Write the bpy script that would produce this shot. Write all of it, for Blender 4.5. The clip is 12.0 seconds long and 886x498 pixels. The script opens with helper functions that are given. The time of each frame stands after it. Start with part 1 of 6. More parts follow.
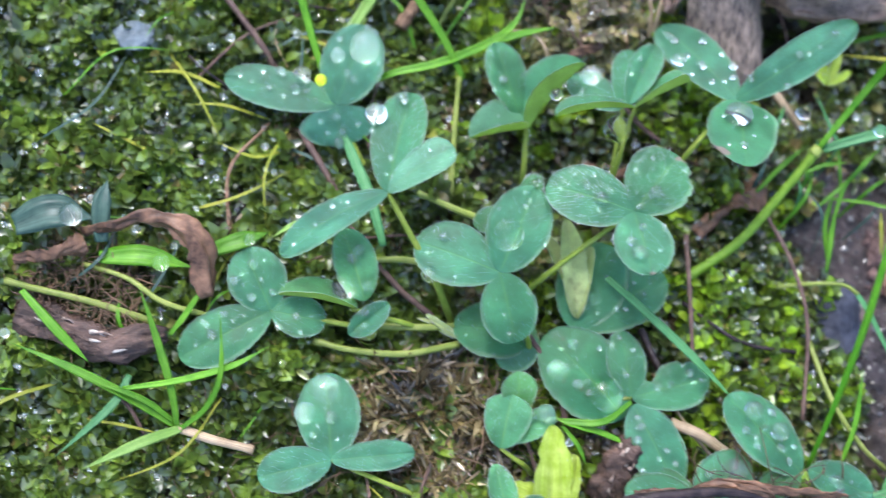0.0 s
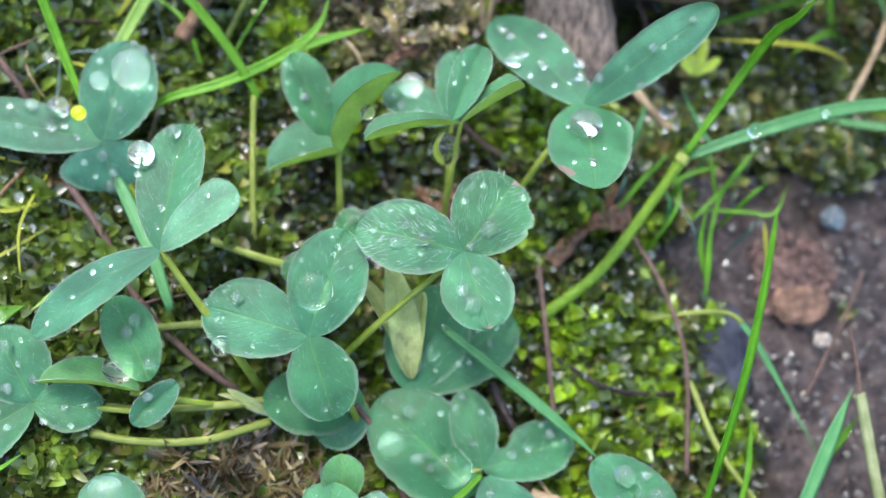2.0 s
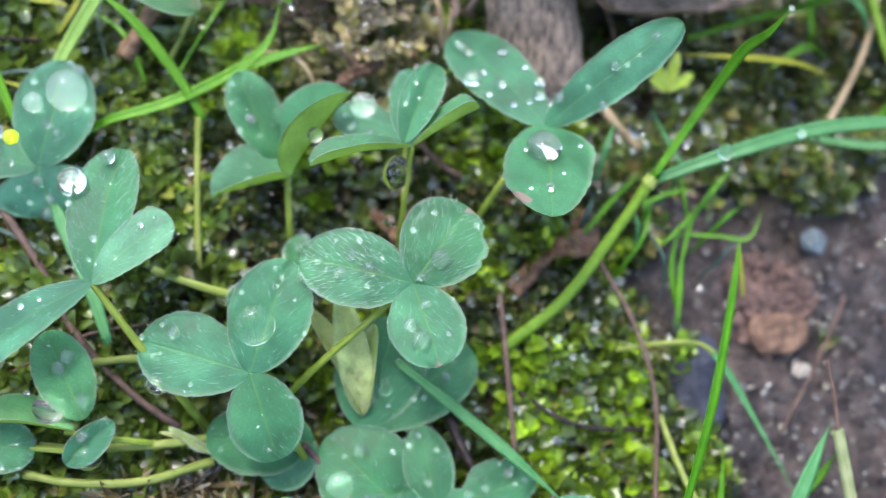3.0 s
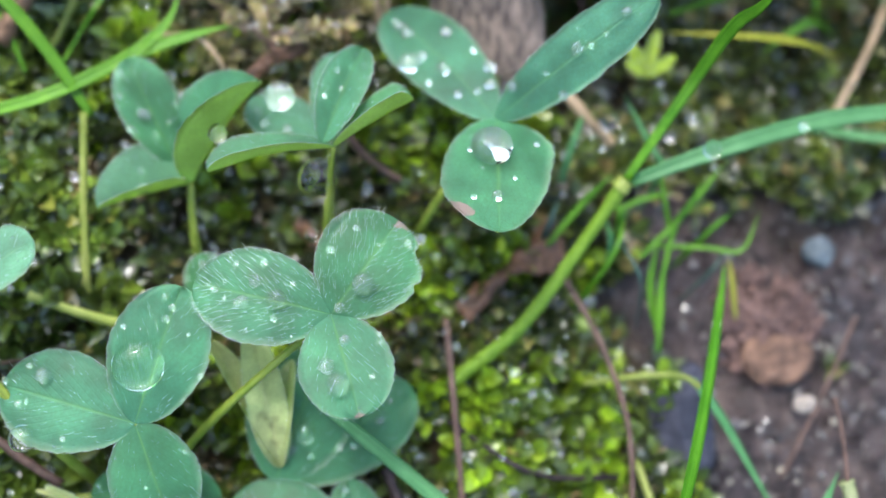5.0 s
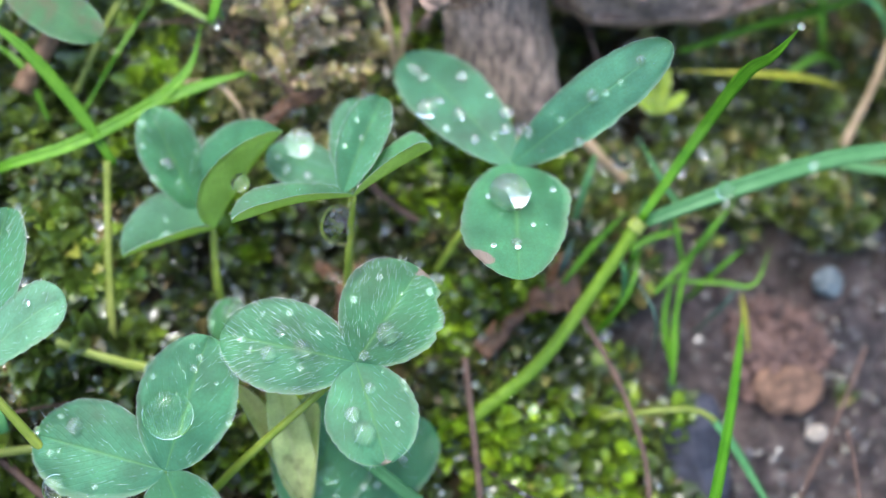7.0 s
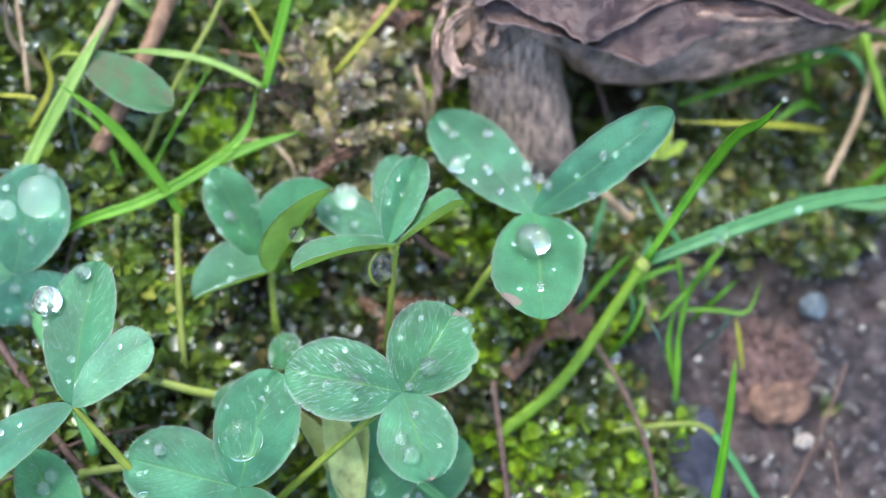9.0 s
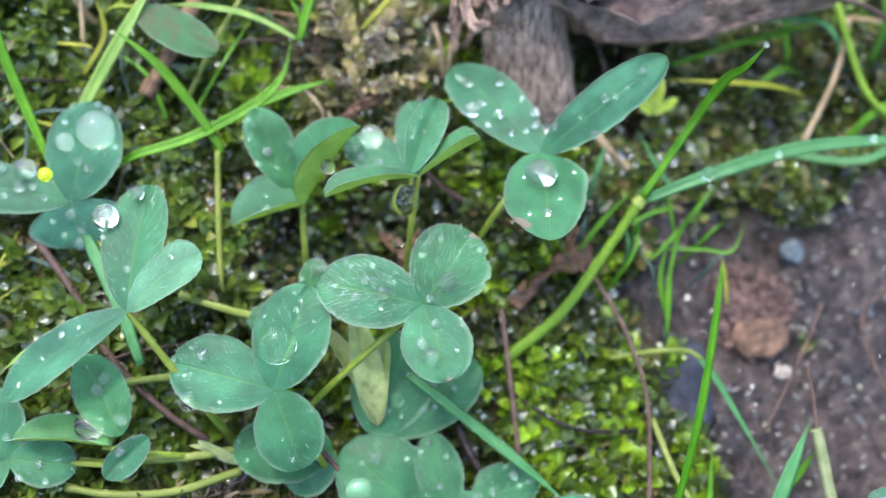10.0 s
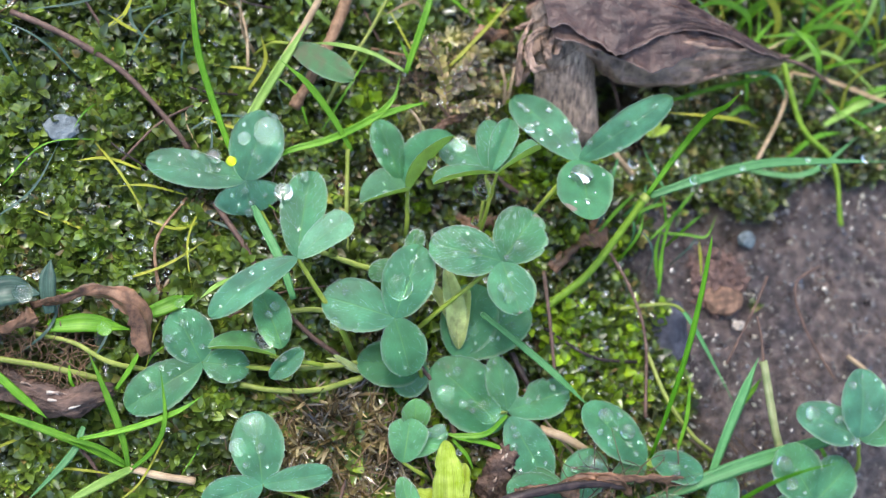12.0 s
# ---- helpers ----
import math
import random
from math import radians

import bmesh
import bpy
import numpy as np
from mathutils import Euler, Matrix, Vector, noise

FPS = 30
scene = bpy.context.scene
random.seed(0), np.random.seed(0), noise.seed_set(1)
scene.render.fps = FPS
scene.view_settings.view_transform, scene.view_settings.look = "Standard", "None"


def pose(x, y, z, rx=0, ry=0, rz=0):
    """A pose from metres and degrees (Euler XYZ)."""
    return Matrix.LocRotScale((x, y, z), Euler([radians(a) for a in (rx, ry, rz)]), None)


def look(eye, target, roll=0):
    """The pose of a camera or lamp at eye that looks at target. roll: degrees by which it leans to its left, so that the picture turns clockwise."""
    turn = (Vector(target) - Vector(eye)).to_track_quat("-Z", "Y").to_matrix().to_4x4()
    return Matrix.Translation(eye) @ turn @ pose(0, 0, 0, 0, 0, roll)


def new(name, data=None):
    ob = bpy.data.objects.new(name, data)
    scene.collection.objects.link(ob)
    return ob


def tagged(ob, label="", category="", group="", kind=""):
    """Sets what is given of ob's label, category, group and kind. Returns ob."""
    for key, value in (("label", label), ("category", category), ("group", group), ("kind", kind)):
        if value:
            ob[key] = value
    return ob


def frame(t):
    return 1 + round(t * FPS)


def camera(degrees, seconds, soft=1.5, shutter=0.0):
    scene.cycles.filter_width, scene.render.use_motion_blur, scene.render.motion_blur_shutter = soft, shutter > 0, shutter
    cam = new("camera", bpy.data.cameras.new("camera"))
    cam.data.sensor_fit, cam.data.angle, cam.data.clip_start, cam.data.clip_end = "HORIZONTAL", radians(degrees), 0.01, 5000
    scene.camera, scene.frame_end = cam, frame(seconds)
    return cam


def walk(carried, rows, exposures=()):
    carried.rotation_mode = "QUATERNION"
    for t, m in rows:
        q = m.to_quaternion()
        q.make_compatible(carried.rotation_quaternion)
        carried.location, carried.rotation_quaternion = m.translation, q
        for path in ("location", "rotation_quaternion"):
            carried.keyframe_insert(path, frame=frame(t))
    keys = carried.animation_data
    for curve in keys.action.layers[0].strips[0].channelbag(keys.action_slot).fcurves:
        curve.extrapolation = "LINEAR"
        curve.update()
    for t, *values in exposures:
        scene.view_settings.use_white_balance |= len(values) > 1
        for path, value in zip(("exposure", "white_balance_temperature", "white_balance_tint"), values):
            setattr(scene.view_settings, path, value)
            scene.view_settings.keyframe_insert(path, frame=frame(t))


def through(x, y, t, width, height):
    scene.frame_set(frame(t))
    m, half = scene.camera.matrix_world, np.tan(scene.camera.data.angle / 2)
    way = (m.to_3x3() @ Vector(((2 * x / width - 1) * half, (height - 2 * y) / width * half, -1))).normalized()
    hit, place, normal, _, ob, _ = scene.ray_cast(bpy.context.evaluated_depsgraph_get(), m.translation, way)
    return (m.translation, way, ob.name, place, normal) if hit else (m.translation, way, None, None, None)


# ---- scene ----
cam = camera(40.9, 12.0, soft=1.15, shutter=0.2)
# seconds, eye in metres, turn in degrees
PATH = [
    (0, -0.0494, -0.0414, 0.1803, 13.96, -6.81, -0.72),
    (0.5, -0.0180, -0.0492, 0.1885, 14.41, -4.22, -1.70),
    (1, -0.0119, -0.0444, 0.1634, 15.23, -6.20, -3.94),
    (1.5, -0.0271, -0.0358, 0.1527, 14.72, -8.39, -4.99),
    (2, -0.0287, -0.0243, 0.1552, 13.00, -9.01, -5.41),
    (2.5, -0.0272, -0.0199, 0.1587, 12.46, -8.81, -5.24),
    (3, -0.0199, -0.0197, 0.1496, 12.93, -8.36, -5.41),
    (3.2, -0.0162, -0.0170, 0.1440, 12.82, -8.38, -5.76),
    (4.8, -0.0073, -0.0160, 0.1274, 12.95, -7.40, -5.77),
    (5, -0.0080, -0.0115, 0.1286, 11.99, -7.89, -5.72),
    (5.5, -0.0093, -0.0084, 0.1322, 11.70, -7.99, -6.29),
    (6, -0.0096, -0.0071, 0.1329, 11.70, -7.85, -6.51),
    (6.5, -0.0102, -0.0082, 0.1317, 12.06, -7.99, -6.47),
    (8.3, -0.0102, 0.0017, 0.1355, 9.71, -7.29, -7.01),
    (8.5, -0.0119, 0.0014, 0.1400, 10.02, -7.46, -7.13),
    (9, -0.0158, -0.0020, 0.1497, 10.66, -7.69, -7.28),
    (9.5, -0.0165, -0.0084, 0.1555, 11.34, -7.87, -7.15),
    (10, -0.0235, -0.0174, 0.1612, 12.44, -8.60, -6.70),
    (10.5, -0.0342, -0.0191, 0.1783, 12.30, -9.35, -6.47),
    (11, -0.0505, -0.0300, 0.2171, 12.82, -10.65, -6.26),
    (11.5, -0.0561, -0.0416, 0.2220, 13.92, -11.58, -5.85),
    (12, -0.0621, -0.0347, 0.2160, 13.09, -13.02, -5.65),
]
walk(cam, [(t, pose(x, y, z, rx, ry, rz)) for t, x, y, z, rx, ry, rz in PATH],
     exposures=[(0.0, 2.12, 5700, 12), (1.0, 2.16, 5850, 10), (1.6, 2.15, 6050, 10), (6.5, 2.12, 6050, 10), (8.5, 2.19, 5850, 10), (9.5, 2.17, 5850, 10), (10.5, 2.11, 6100, 10), (12.0, 2.06, 6250, 10)])

# ---- daylight: bright overcast sky ----
world = bpy.data.worlds.new("sky")
scene.world = world
world.use_nodes = True
wn = world.node_tree.nodes
sky = wn.new("ShaderNodeTexSky")
sky.sky_type = "NISHITA"
sky.sun_disc = False
sky.sun_elevation, sky.sun_rotation = radians(58), radians(-25)
sky.air_density, sky.dust_density = 1.0, 3.0
wn["Background"].inputs["Strength"].default_value = 0.139
world.node_tree.links.new(sky.outputs[0], wn["Background"].inputs["Color"])
sun_data = bpy.data.lights.new("sun", "SUN")
sun_data.energy, sun_data.angle, sun_data.color = 0.56, radians(10), (1.0, 0.97, 0.92)
sun = new("sun", sun_data)
sun.matrix_world = look((-0.25, 0.45, 1.0), (0, 0, 0))
tagged(sun, "soft daylight through thin cloud", "light", kind="structure")


# ---- materials ----
def base_material(name, rough=0.5, spec=0.5):
    m = bpy.data.materials.new(name)
    m.use_nodes = True
    nt = m.node_tree
    b = nt.nodes["Principled BSDF"]
    b.inputs["Roughness"].default_value = rough
    b.inputs["Specular IOR Level"].default_value = spec
    return m, nt, b


def node(nt, kind, **values):
    n = nt.nodes.new("ShaderNode" + kind)
    for k, v in values.items():
        n.inputs[k.replace("_", " ")].default_value = v
    return n


def noise_ramp(nt, scale, stops, detail=5, coord="Object", rough=0.6):
    tc = nt.nodes.new("ShaderNodeTexCoord")
    n = node(nt, "TexNoise", Scale=scale, Detail=detail, Roughness=rough)
    r = nt.nodes.new("ShaderNodeValToRGB")
    e = r.color_ramp.elements
    while len(e) < len(stops):
        e.new(0.5)
    for s, (p, c) in zip(e, stops):
        s.position, s.color = p, (*c, 1)
    nt.links.new(tc.outputs[coord], n.inputs["Vector"])
    nt.links.new(n.outputs["Fac"], r.inputs["Fac"])
    return r, n


def mix(nt, fac, a, b, blend="MIX"):
    m = nt.nodes.new("ShaderNodeMix")
    m.data_type, m.blend_type = "RGBA", blend
    for sock, v in ((m.inputs[0], fac), (m.inputs[6], a), (m.inputs[7], b)):
        if hasattr(v, "links"):
            nt.links.new(v, sock)
        else:
            sock.default_value = v if isinstance(v, (int, float)) else (*v, 1)
    return m.outputs[2]


def bump(nt, b, height, strength=0.3, dist=0.0002):
    n = node(nt, "Bump", Strength=strength, Distance=dist)
    nt.links.new(height, n.inputs["Height"])
    nt.links.new(n.outputs[0], b.inputs["Normal"])


def leaf_material(name, top, vein, gloss=0.42, thin=0.30, blotch=None, spot=None):
    """Clover leaf: waxy surface, pale midrib, side veins by the leaf's own map, mottled."""
    m, nt, b = base_material(name, gloss, 0.20)
    uv = nt.nodes.new("ShaderNodeUVMap")
    uv.uv_map = "leaf"
    sep = nt.nodes.new("ShaderNodeSeparateXYZ")
    nt.links.new(uv.outputs[0], sep.inputs[0])
    # distance from the midrib
    def math_(op, a, c=None):
        n = nt.nodes.new("ShaderNodeMath")
        n.operation = op
        for i, v in enumerate((a, c)):
            if v is None:
                continue
            if hasattr(v, "links"):
                nt.links.new(v, n.inputs[i])
            else:
                n.inputs[i].default_value = v
        return n.outputs[0]
    side = math_("ABSOLUTE", math_("SUBTRACT", sep.outputs[1], 0.5))
    rib = math_("SUBTRACT", 1.0, math_("MINIMUM", math_("MULTIPLY", side, 34.0), 1.0))
    ribfade = math_("MULTIPLY", rib, math_("SUBTRACT", 1.0, math_("MULTIPLY", sep.outputs[0], 0.75)))
    # side veins run out and forward
    phase = math_("SUBTRACT", math_("MULTIPLY", sep.outputs[0], 15.0), math_("MULTIPLY", side, 13.0))
    wave = math_("POWER", math_("ABSOLUTE", math_("SINE", math_("MULTIPLY", phase, 3.1416))), 6.0)
    veins = math_("MULTIPLY", math_("SUBTRACT", 1.0, math_("MINIMUM", math_("MULTIPLY", math_("SUBTRACT", 1.0, wave), 2.6), 1.0)), 0.22)
    mott, n1 = noise_ramp(nt, 260, [(0.3, tuple(c * 0.62 for c in top)), (0.7, tuple(min(1, c * 1.32) for c in top))], 8)
    info = nt.nodes.new("ShaderNodeObjectInfo")
    tint = node(nt, "HueSaturation")
    nt.links.new(math_("ADD", 0.485, math_("MULTIPLY", info.outputs["Random"], 0.03)), tint.inputs["Hue"])
    nt.links.new(math_("ADD", 0.88, math_("MULTIPLY", info.outputs["Random"], 0.22)), tint.inputs["Value"])
    nt.links.new(mott.outputs[0], tint.inputs["Color"])
    cloud, _ = noise_ramp(nt, 130, [(0.3, (0.80, 0.82, 0.86)), (0.7, (1.16, 1.14, 1.08))], 3)
    c = mix(nt, 1.0, tint.outputs[0], cloud.outputs[0], "MULTIPLY")
    grain, _ = noise_ramp(nt, 3400, [(0.3, (0.80, 0.80, 0.80)), (0.7, (1.20, 1.20, 1.20))], 3)
    c = mix(nt, 1.0, c, grain.outputs[0], "MULTIPLY")
    c = mix(nt, veins, c, tuple(v * 0.66 for v in top))
    c = mix(nt, math_("MULTIPLY", ribfade, 0.80), c, vein)
    spots, _ = noise_ramp(nt, 900, [(0.70, (0, 0, 0)), (0.76, (1, 1, 1))], 2)
    c = mix(nt, math_("MULTIPLY", spots.outputs[0], 0.25), c, (0.30, 0.36, 0.24))
    # worn pale rim, browned where the leaf was nibbled
    rimw = math_("POWER", math_("MULTIPLY", side, 2.0), 18.0)
    c = mix(nt, math_("MULTIPLY", rimw, 0.42), c, (0.36, 0.42, 0.30))
    if spot:
        # browned, nibbled place on the rim
        su, sv, ru, rv = spot
        du = math_("DIVIDE", math_("SUBTRACT", sep.outputs[0], su), ru)
        dv = math_("DIVIDE", math_("SUBTRACT", sep.outputs[1], sv), rv)
        far = math_("ADD", math_("MULTIPLY", du, du), math_("MULTIPLY", dv, dv))
        patch, pn = noise_ramp(nt, 700, [(0.3, (0, 0, 0)), (0.7, (1, 1, 1))], 4)
        edge = math_("ADD", far, math_("MULTIPLY", math_("SUBTRACT", pn.outputs["Fac"], 0.5), 1.6))
        inside = math_("SUBTRACT", 1.0, math_("MINIMUM", math_("MAXIMUM", math_("MULTIPLY", math_("SUBTRACT", edge, 0.8), 5.0), 0.0), 1.0))
        c = mix(nt, math_("MULTIPLY", inside, 0.9), c, (0.22, 0.14, 0.13))
    if blotch:
        worn, _ = noise_ramp(nt, 330, [(blotch[0], (0, 0, 0)), (blotch[1], (1, 1, 1))], 5)
        c = mix(nt, math_("MULTIPLY", worn.outputs[0], 0.7), c, (0.10, 0.075, 0.05))
    nt.links.new(c, b.inputs["Base Color"])
    fine, n2 = noise_ramp(nt, 2600, [(0.2, (0, 0, 0)), (0.8, (1, 1, 1))], 3)
    h = math_("ADD", math_("MULTIPLY", n2.outputs["Fac"], 0.5), math_("ADD", math_("MULTIPLY", rib, -0.7), math_("MULTIPLY", veins, -0.8)))
    bump(nt, b, h, 0.6, 0.00016)
    rr = node(nt, "MapRange", From_Min=0.3, From_Max=0.7, To_Min=gloss - 0.10, To_Max=gloss + 0.16)
    nt.links.new(n1.outputs["Fac"], rr.inputs["Value"])
    nt.links.new(rr.outputs[0], b.inputs["Roughness"])
    # thin leaves let light through
    tr = node(nt, "BsdfTranslucent")
    nt.links.new(mix(nt, 0.8, c, (0.60, 0.82, 0.20)), tr.inputs["Color"])
    ms = node(nt, "MixShader", Fac=thin)
    nt.links.new(b.outputs[0], ms.inputs[1])
    nt.links.new(tr.outputs[0], ms.inputs[2])
    nt.links.new(ms.outputs[0], nt.nodes["Material Output"].inputs["Surface"])
    return m


def plant_material(name, lo, hi, rough=0.45, scale=300, through=0.15, streak=True):
    m, nt, b = base_material(name, rough, 0.2)
    r, n = noise_ramp(nt, scale, [(0.3, lo), (0.7, hi)], 5)
    info = nt.nodes.new("ShaderNodeObjectInfo")
    hs = node(nt, "HueSaturation")
    mr = node(nt, "MapRange", To_Min=0.82, To_Max=1.18)
    nt.links.new(info.outputs["Random"], mr.inputs["Value"])
    nt.links.new(mr.outputs[0], hs.inputs["Value"])
    nt.links.new(r.outputs[0], hs.inputs["Color"])
    c = hs.outputs[0]
    if streak:
        uv = nt.nodes.new("ShaderNodeUVMap")
        uv.uv_map = "leaf"
        mp = node(nt, "Mapping", Scale=(1.5, 26, 1))
        n2 = node(nt, "TexNoise", Scale=1.0, Detail=3)
        nt.links.new(uv.outputs[0], mp.inputs[0])
        nt.links.new(mp.outputs[0], n2.inputs["Vector"])
        mr2 = node(nt, "MapRange", From_Min=0.35, From_Max=0.65, To_Min=0.75, To_Max=1.2)
        nt.links.new(n2.outputs["Fac"], mr2.inputs["Value"])
        hs2 = node(nt, "HueSaturation")
        nt.links.new(mr2.outputs[0], hs2.inputs["Value"])
        nt.links.new(c, hs2.inputs["Color"])
        c = hs2.outputs[0]
        bump(nt, b, n2.outputs["Fac"], 0.3, 0.0001)
    nt.links.new(c, b.inputs["Base Color"])
    if through:
        tr = node(nt, "BsdfTranslucent")
        nt.links.new(c, tr.inputs["Color"])
        ms = node(nt, "MixShader", Fac=through)
        nt.links.new(b.outputs[0], ms.inputs[1])
        nt.links.new(tr.outputs[0], ms.inputs[2])
        nt.links.new(ms.outputs[0], nt.nodes["Material Output"].inputs["Surface"])
    return m


def moss_material(name, stops, rough=0.3, through=0.2, spec=0.5, film=0.8):
    """Wet moss: every leaf its own tone, under a film of water."""
    m, nt, b = base_material(name, rough, spec)
    b.inputs["Coat Weight"].default_value, b.inputs["Coat Roughness"].default_value = film, 0.14
    geo = nt.nodes.new("ShaderNodeNewGeometry")
    r = nt.nodes.new("ShaderNodeValToRGB")
    e = r.color_ramp.elements
    while len(e) < len(stops):
        e.new(0.5)
    for s, (p, c) in zip(e, stops):
        s.position, s.color = p, (*c, 1)
    nt.links.new(geo.outputs["Random Per Island"], r.inputs["Fac"])
    patch, _ = noise_ramp(nt, 95, [(0.36, (0.50, 0.52, 0.62)), (0.62, (1.85, 1.90, 1.60))], 3)
    c = mix(nt, 1.0, r.outputs[0], patch.outputs[0], "MULTIPLY")
    tuft, _ = noise_ramp(nt, 330, [(0.35, (0.62, 0.60, 0.62)), (0.65, (1.35, 1.38, 1.25))], 2)
    c = mix(nt, 1.0, c, tuft.outputs[0], "MULTIPLY")
    nt.links.new(c, b.inputs["Base Color"])
    tr = node(nt, "BsdfTranslucent")
    nt.links.new(c, tr.inputs["Color"])
    ms = node(nt, "MixShader", Fac=through)
    nt.links.new(b.outputs[0], ms.inputs[1])
    nt.links.new(tr.outputs[0], ms.inputs[2])
    nt.links.new(ms.outputs[0], nt.nodes["Material Output"].inputs["Surface"])
    return m


def bark_material(name, lo, hi, rough=0.7, scale=(500, 500, 90), spec=0.4, relief=0.0005):
    m, nt, b = base_material(name, rough, spec)
    tc = nt.nodes.new("ShaderNodeTexCoord")
    mp = node(nt, "Mapping", Scale=scale)
    n = node(nt, "TexNoise", Scale=1.0, Detail=7, Roughness=0.65)
    r = nt.nodes.new("ShaderNodeValToRGB")
    r.color_ramp.elements[0].position, r.color_ramp.elements[1].position = 0.32, 0.70
    r.color_ramp.elements[0].color, r.color_ramp.elements[1].color = (*lo, 1), (*hi, 1)
    nt.links.new(tc.outputs["Object"], mp.inputs[0])
    nt.links.new(mp.outputs[0], n.inputs["Vector"])
    nt.links.new(n.outputs["Fac"], r.inputs["Fac"])
    big, _ = noise_ramp(nt, 110, [(0.35, (0.6, 0.6, 0.6)), (0.65, (1.2, 1.2, 1.2))], 4)
    nt.links.new(mix(nt, 1.0, r.outputs[0], big.outputs[0], "MULTIPLY"), b.inputs["Base Color"])
    bump(nt, b, n.outputs["Fac"], 0.6, relief)
    return m


LEAF = leaf_material("clover_leaf", (0.049, 0.163, 0.083), (0.13, 0.26, 0.075))
LEAF_SPOTTED = {k: leaf_material("clover_leaf_browned_" + k, (0.049, 0.163, 0.083), (0.13, 0.26, 0.075), spot=v) for k, v in {
    "tip": (0.975, 0.5, 0.06, 0.40), "corner": (0.955, 0.70, 0.075, 0.30), "side": (0.76, 0.98, 0.05, 0.20)}.items()}
LEAF_YOUNG = leaf_material("clover_leaf_young", (0.085, 0.240, 0.095), (0.26, 0.40, 0.10))
LEAF_SPOTTED["young"] = LEAF_YOUNG
# bluer green that puts reflected sky sheen into the leaf colour
LEAF_SPOTTED["sky_tint"] = leaf_material("clover_leaf_sky_tint", (0.052, 0.160, 0.100), (0.12, 0.25, 0.10), 0.44)
# paler grey-green; on f_right it stands in for sky sheen
LEAF_SPOTTED["grey"] = leaf_material("clover_leaf_grey_green", (0.10, 0.235, 0.145), (0.20, 0.34, 0.16), 0.36)
LEAF_SPOTTED["pitted"] = leaf_material("clover_leaf_pitted", (0.032, 0.130, 0.058), (0.10, 0.22, 0.06), 0.38, blotch=(0.64, 0.68))
# underside colour brightened to stand in for daylight coming through the blade
LEAF_UNDER = leaf_material("clover_leaf_underside", (0.36, 0.50, 0.12), (0.44, 0.54, 0.16), 0.5, thin=0.5)
PETIOLE = plant_material("petiole", (0.13, 0.19, 0.018), (0.26, 0.31, 0.05), 0.4, 260, 0.12)
HAIR = plant_material("leaf_hair", (0.52, 0.60, 0.50), (0.74, 0.80, 0.70), 0.4, 200, 0.3, False)
GRASS = [plant_material("grass_bright", (0.050, 0.155, 0.005), (0.108, 0.250, 0.014), 0.36),
         plant_material("grass_pale", (0.13, 0.25, 0.035), (0.25, 0.37, 0.09), 0.42),
         plant_material("grass_yellowing", (0.16, 0.19, 0.012), (0.29, 0.29, 0.030), 0.45),
         plant_material("grass_blue_green", (0.050, 0.165, 0.050), (0.088, 0.230, 0.082), 0.45),
         plant_material("grass_dry", (0.20, 0.14, 0.07), (0.38, 0.28, 0.16), 0.6),
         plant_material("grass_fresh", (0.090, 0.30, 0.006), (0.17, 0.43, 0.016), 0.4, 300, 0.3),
         plant_material("grass_withered", (0.022, 0.050, 0.036), (0.060, 0.105, 0.075), 0.30)]
STEM = [plant_material("stem_green", (0.15, 0.20, 0.03), (0.28, 0.31, 0.075), 0.38),
        plant_material("stem_tan", (0.22, 0.15, 0.08), (0.44, 0.33, 0.20), 0.55),
        plant_material("stem_brown", (0.060, 0.036, 0.028), (0.155, 0.098, 0.072), 0.5, 500),
        plant_material("stem_dark", (0.010, 0.008, 0.009), (0.050, 0.034, 0.030), 0.34, 700),
        plant_material("stem_cut", (0.20, 0.25, 0.09), (0.42, 0.43, 0.22), 0.45),
        plant_material("stem_rotten", (0.13, 0.075, 0.04), (0.36, 0.22, 0.13), 0.65, 700),
        plant_material("stem_fresh", (0.100, 0.190, 0.012), (0.185, 0.30, 0.028), 0.45)]


def water_material(name, clear, tint=(0.95, 1, 0.94)):
    """Water; below clear 1 a white share stands in for light gathered in drops."""
    w, wt, wb = base_material(name, 0.0, 0.5)
    wb.inputs["Base Color"].default_value = (*tint, 1)
    wb.inputs["IOR"].default_value = 1.333
    wb.inputs["Transmission Weight"].default_value = clear
    return w


WATER, DEW, FILM, MIST = water_material("water", 0.965), water_material("dew", 0.955), water_material("water_film", 1.0), water_material("moss_dew", 0.965)


# ---- building tools (positions of the plants are given in millimetres) ----
def mm(p):
    return Vector(p) * 0.001


def part(name, bm, material, parent=None, label="", smooth=True):
    me = bpy.data.meshes.new(name)
    bm.normal_update()
    bm.to_mesh(me)
    bm.free()
    me.materials.append(material)
    if smooth:
        me.shade_smooth()
    ob = new(name, me)
    if parent:
        ob.parent = parent
    if label:
        ob["label"] = label
    return ob


def from_arrays(name, verts, faces, material, parent=None, smooth=True):
    me = bpy.data.meshes.new(name)
    me.from_pydata(verts, [], faces)
    me.materials.append(material)
    if smooth:
        me.shade_smooth()
    ob = new(name, me)
    if parent:
        ob.parent = parent
    return ob


def spline(points, n):
    """Smooth line through the points, n places on it."""
    p = [points[0] * 2 - points[1]] + list(points) + [points[-1] * 2 - points[-2]]
    out = []
    segs = len(points) - 1
    for k in range(n):
        s = k / (n - 1) * segs
        i = min(int(s), segs - 1)
        t = s - i
        a, b, c, d = p[i], p[i + 1], p[i + 2], p[i + 3]
        out.append(0.5 * ((2 * b) + (c - a) * t + (2 * a - 5 * b + 4 * c - d) * t * t + (3 * b - a - 3 * c + d) * t ** 3))
    return out


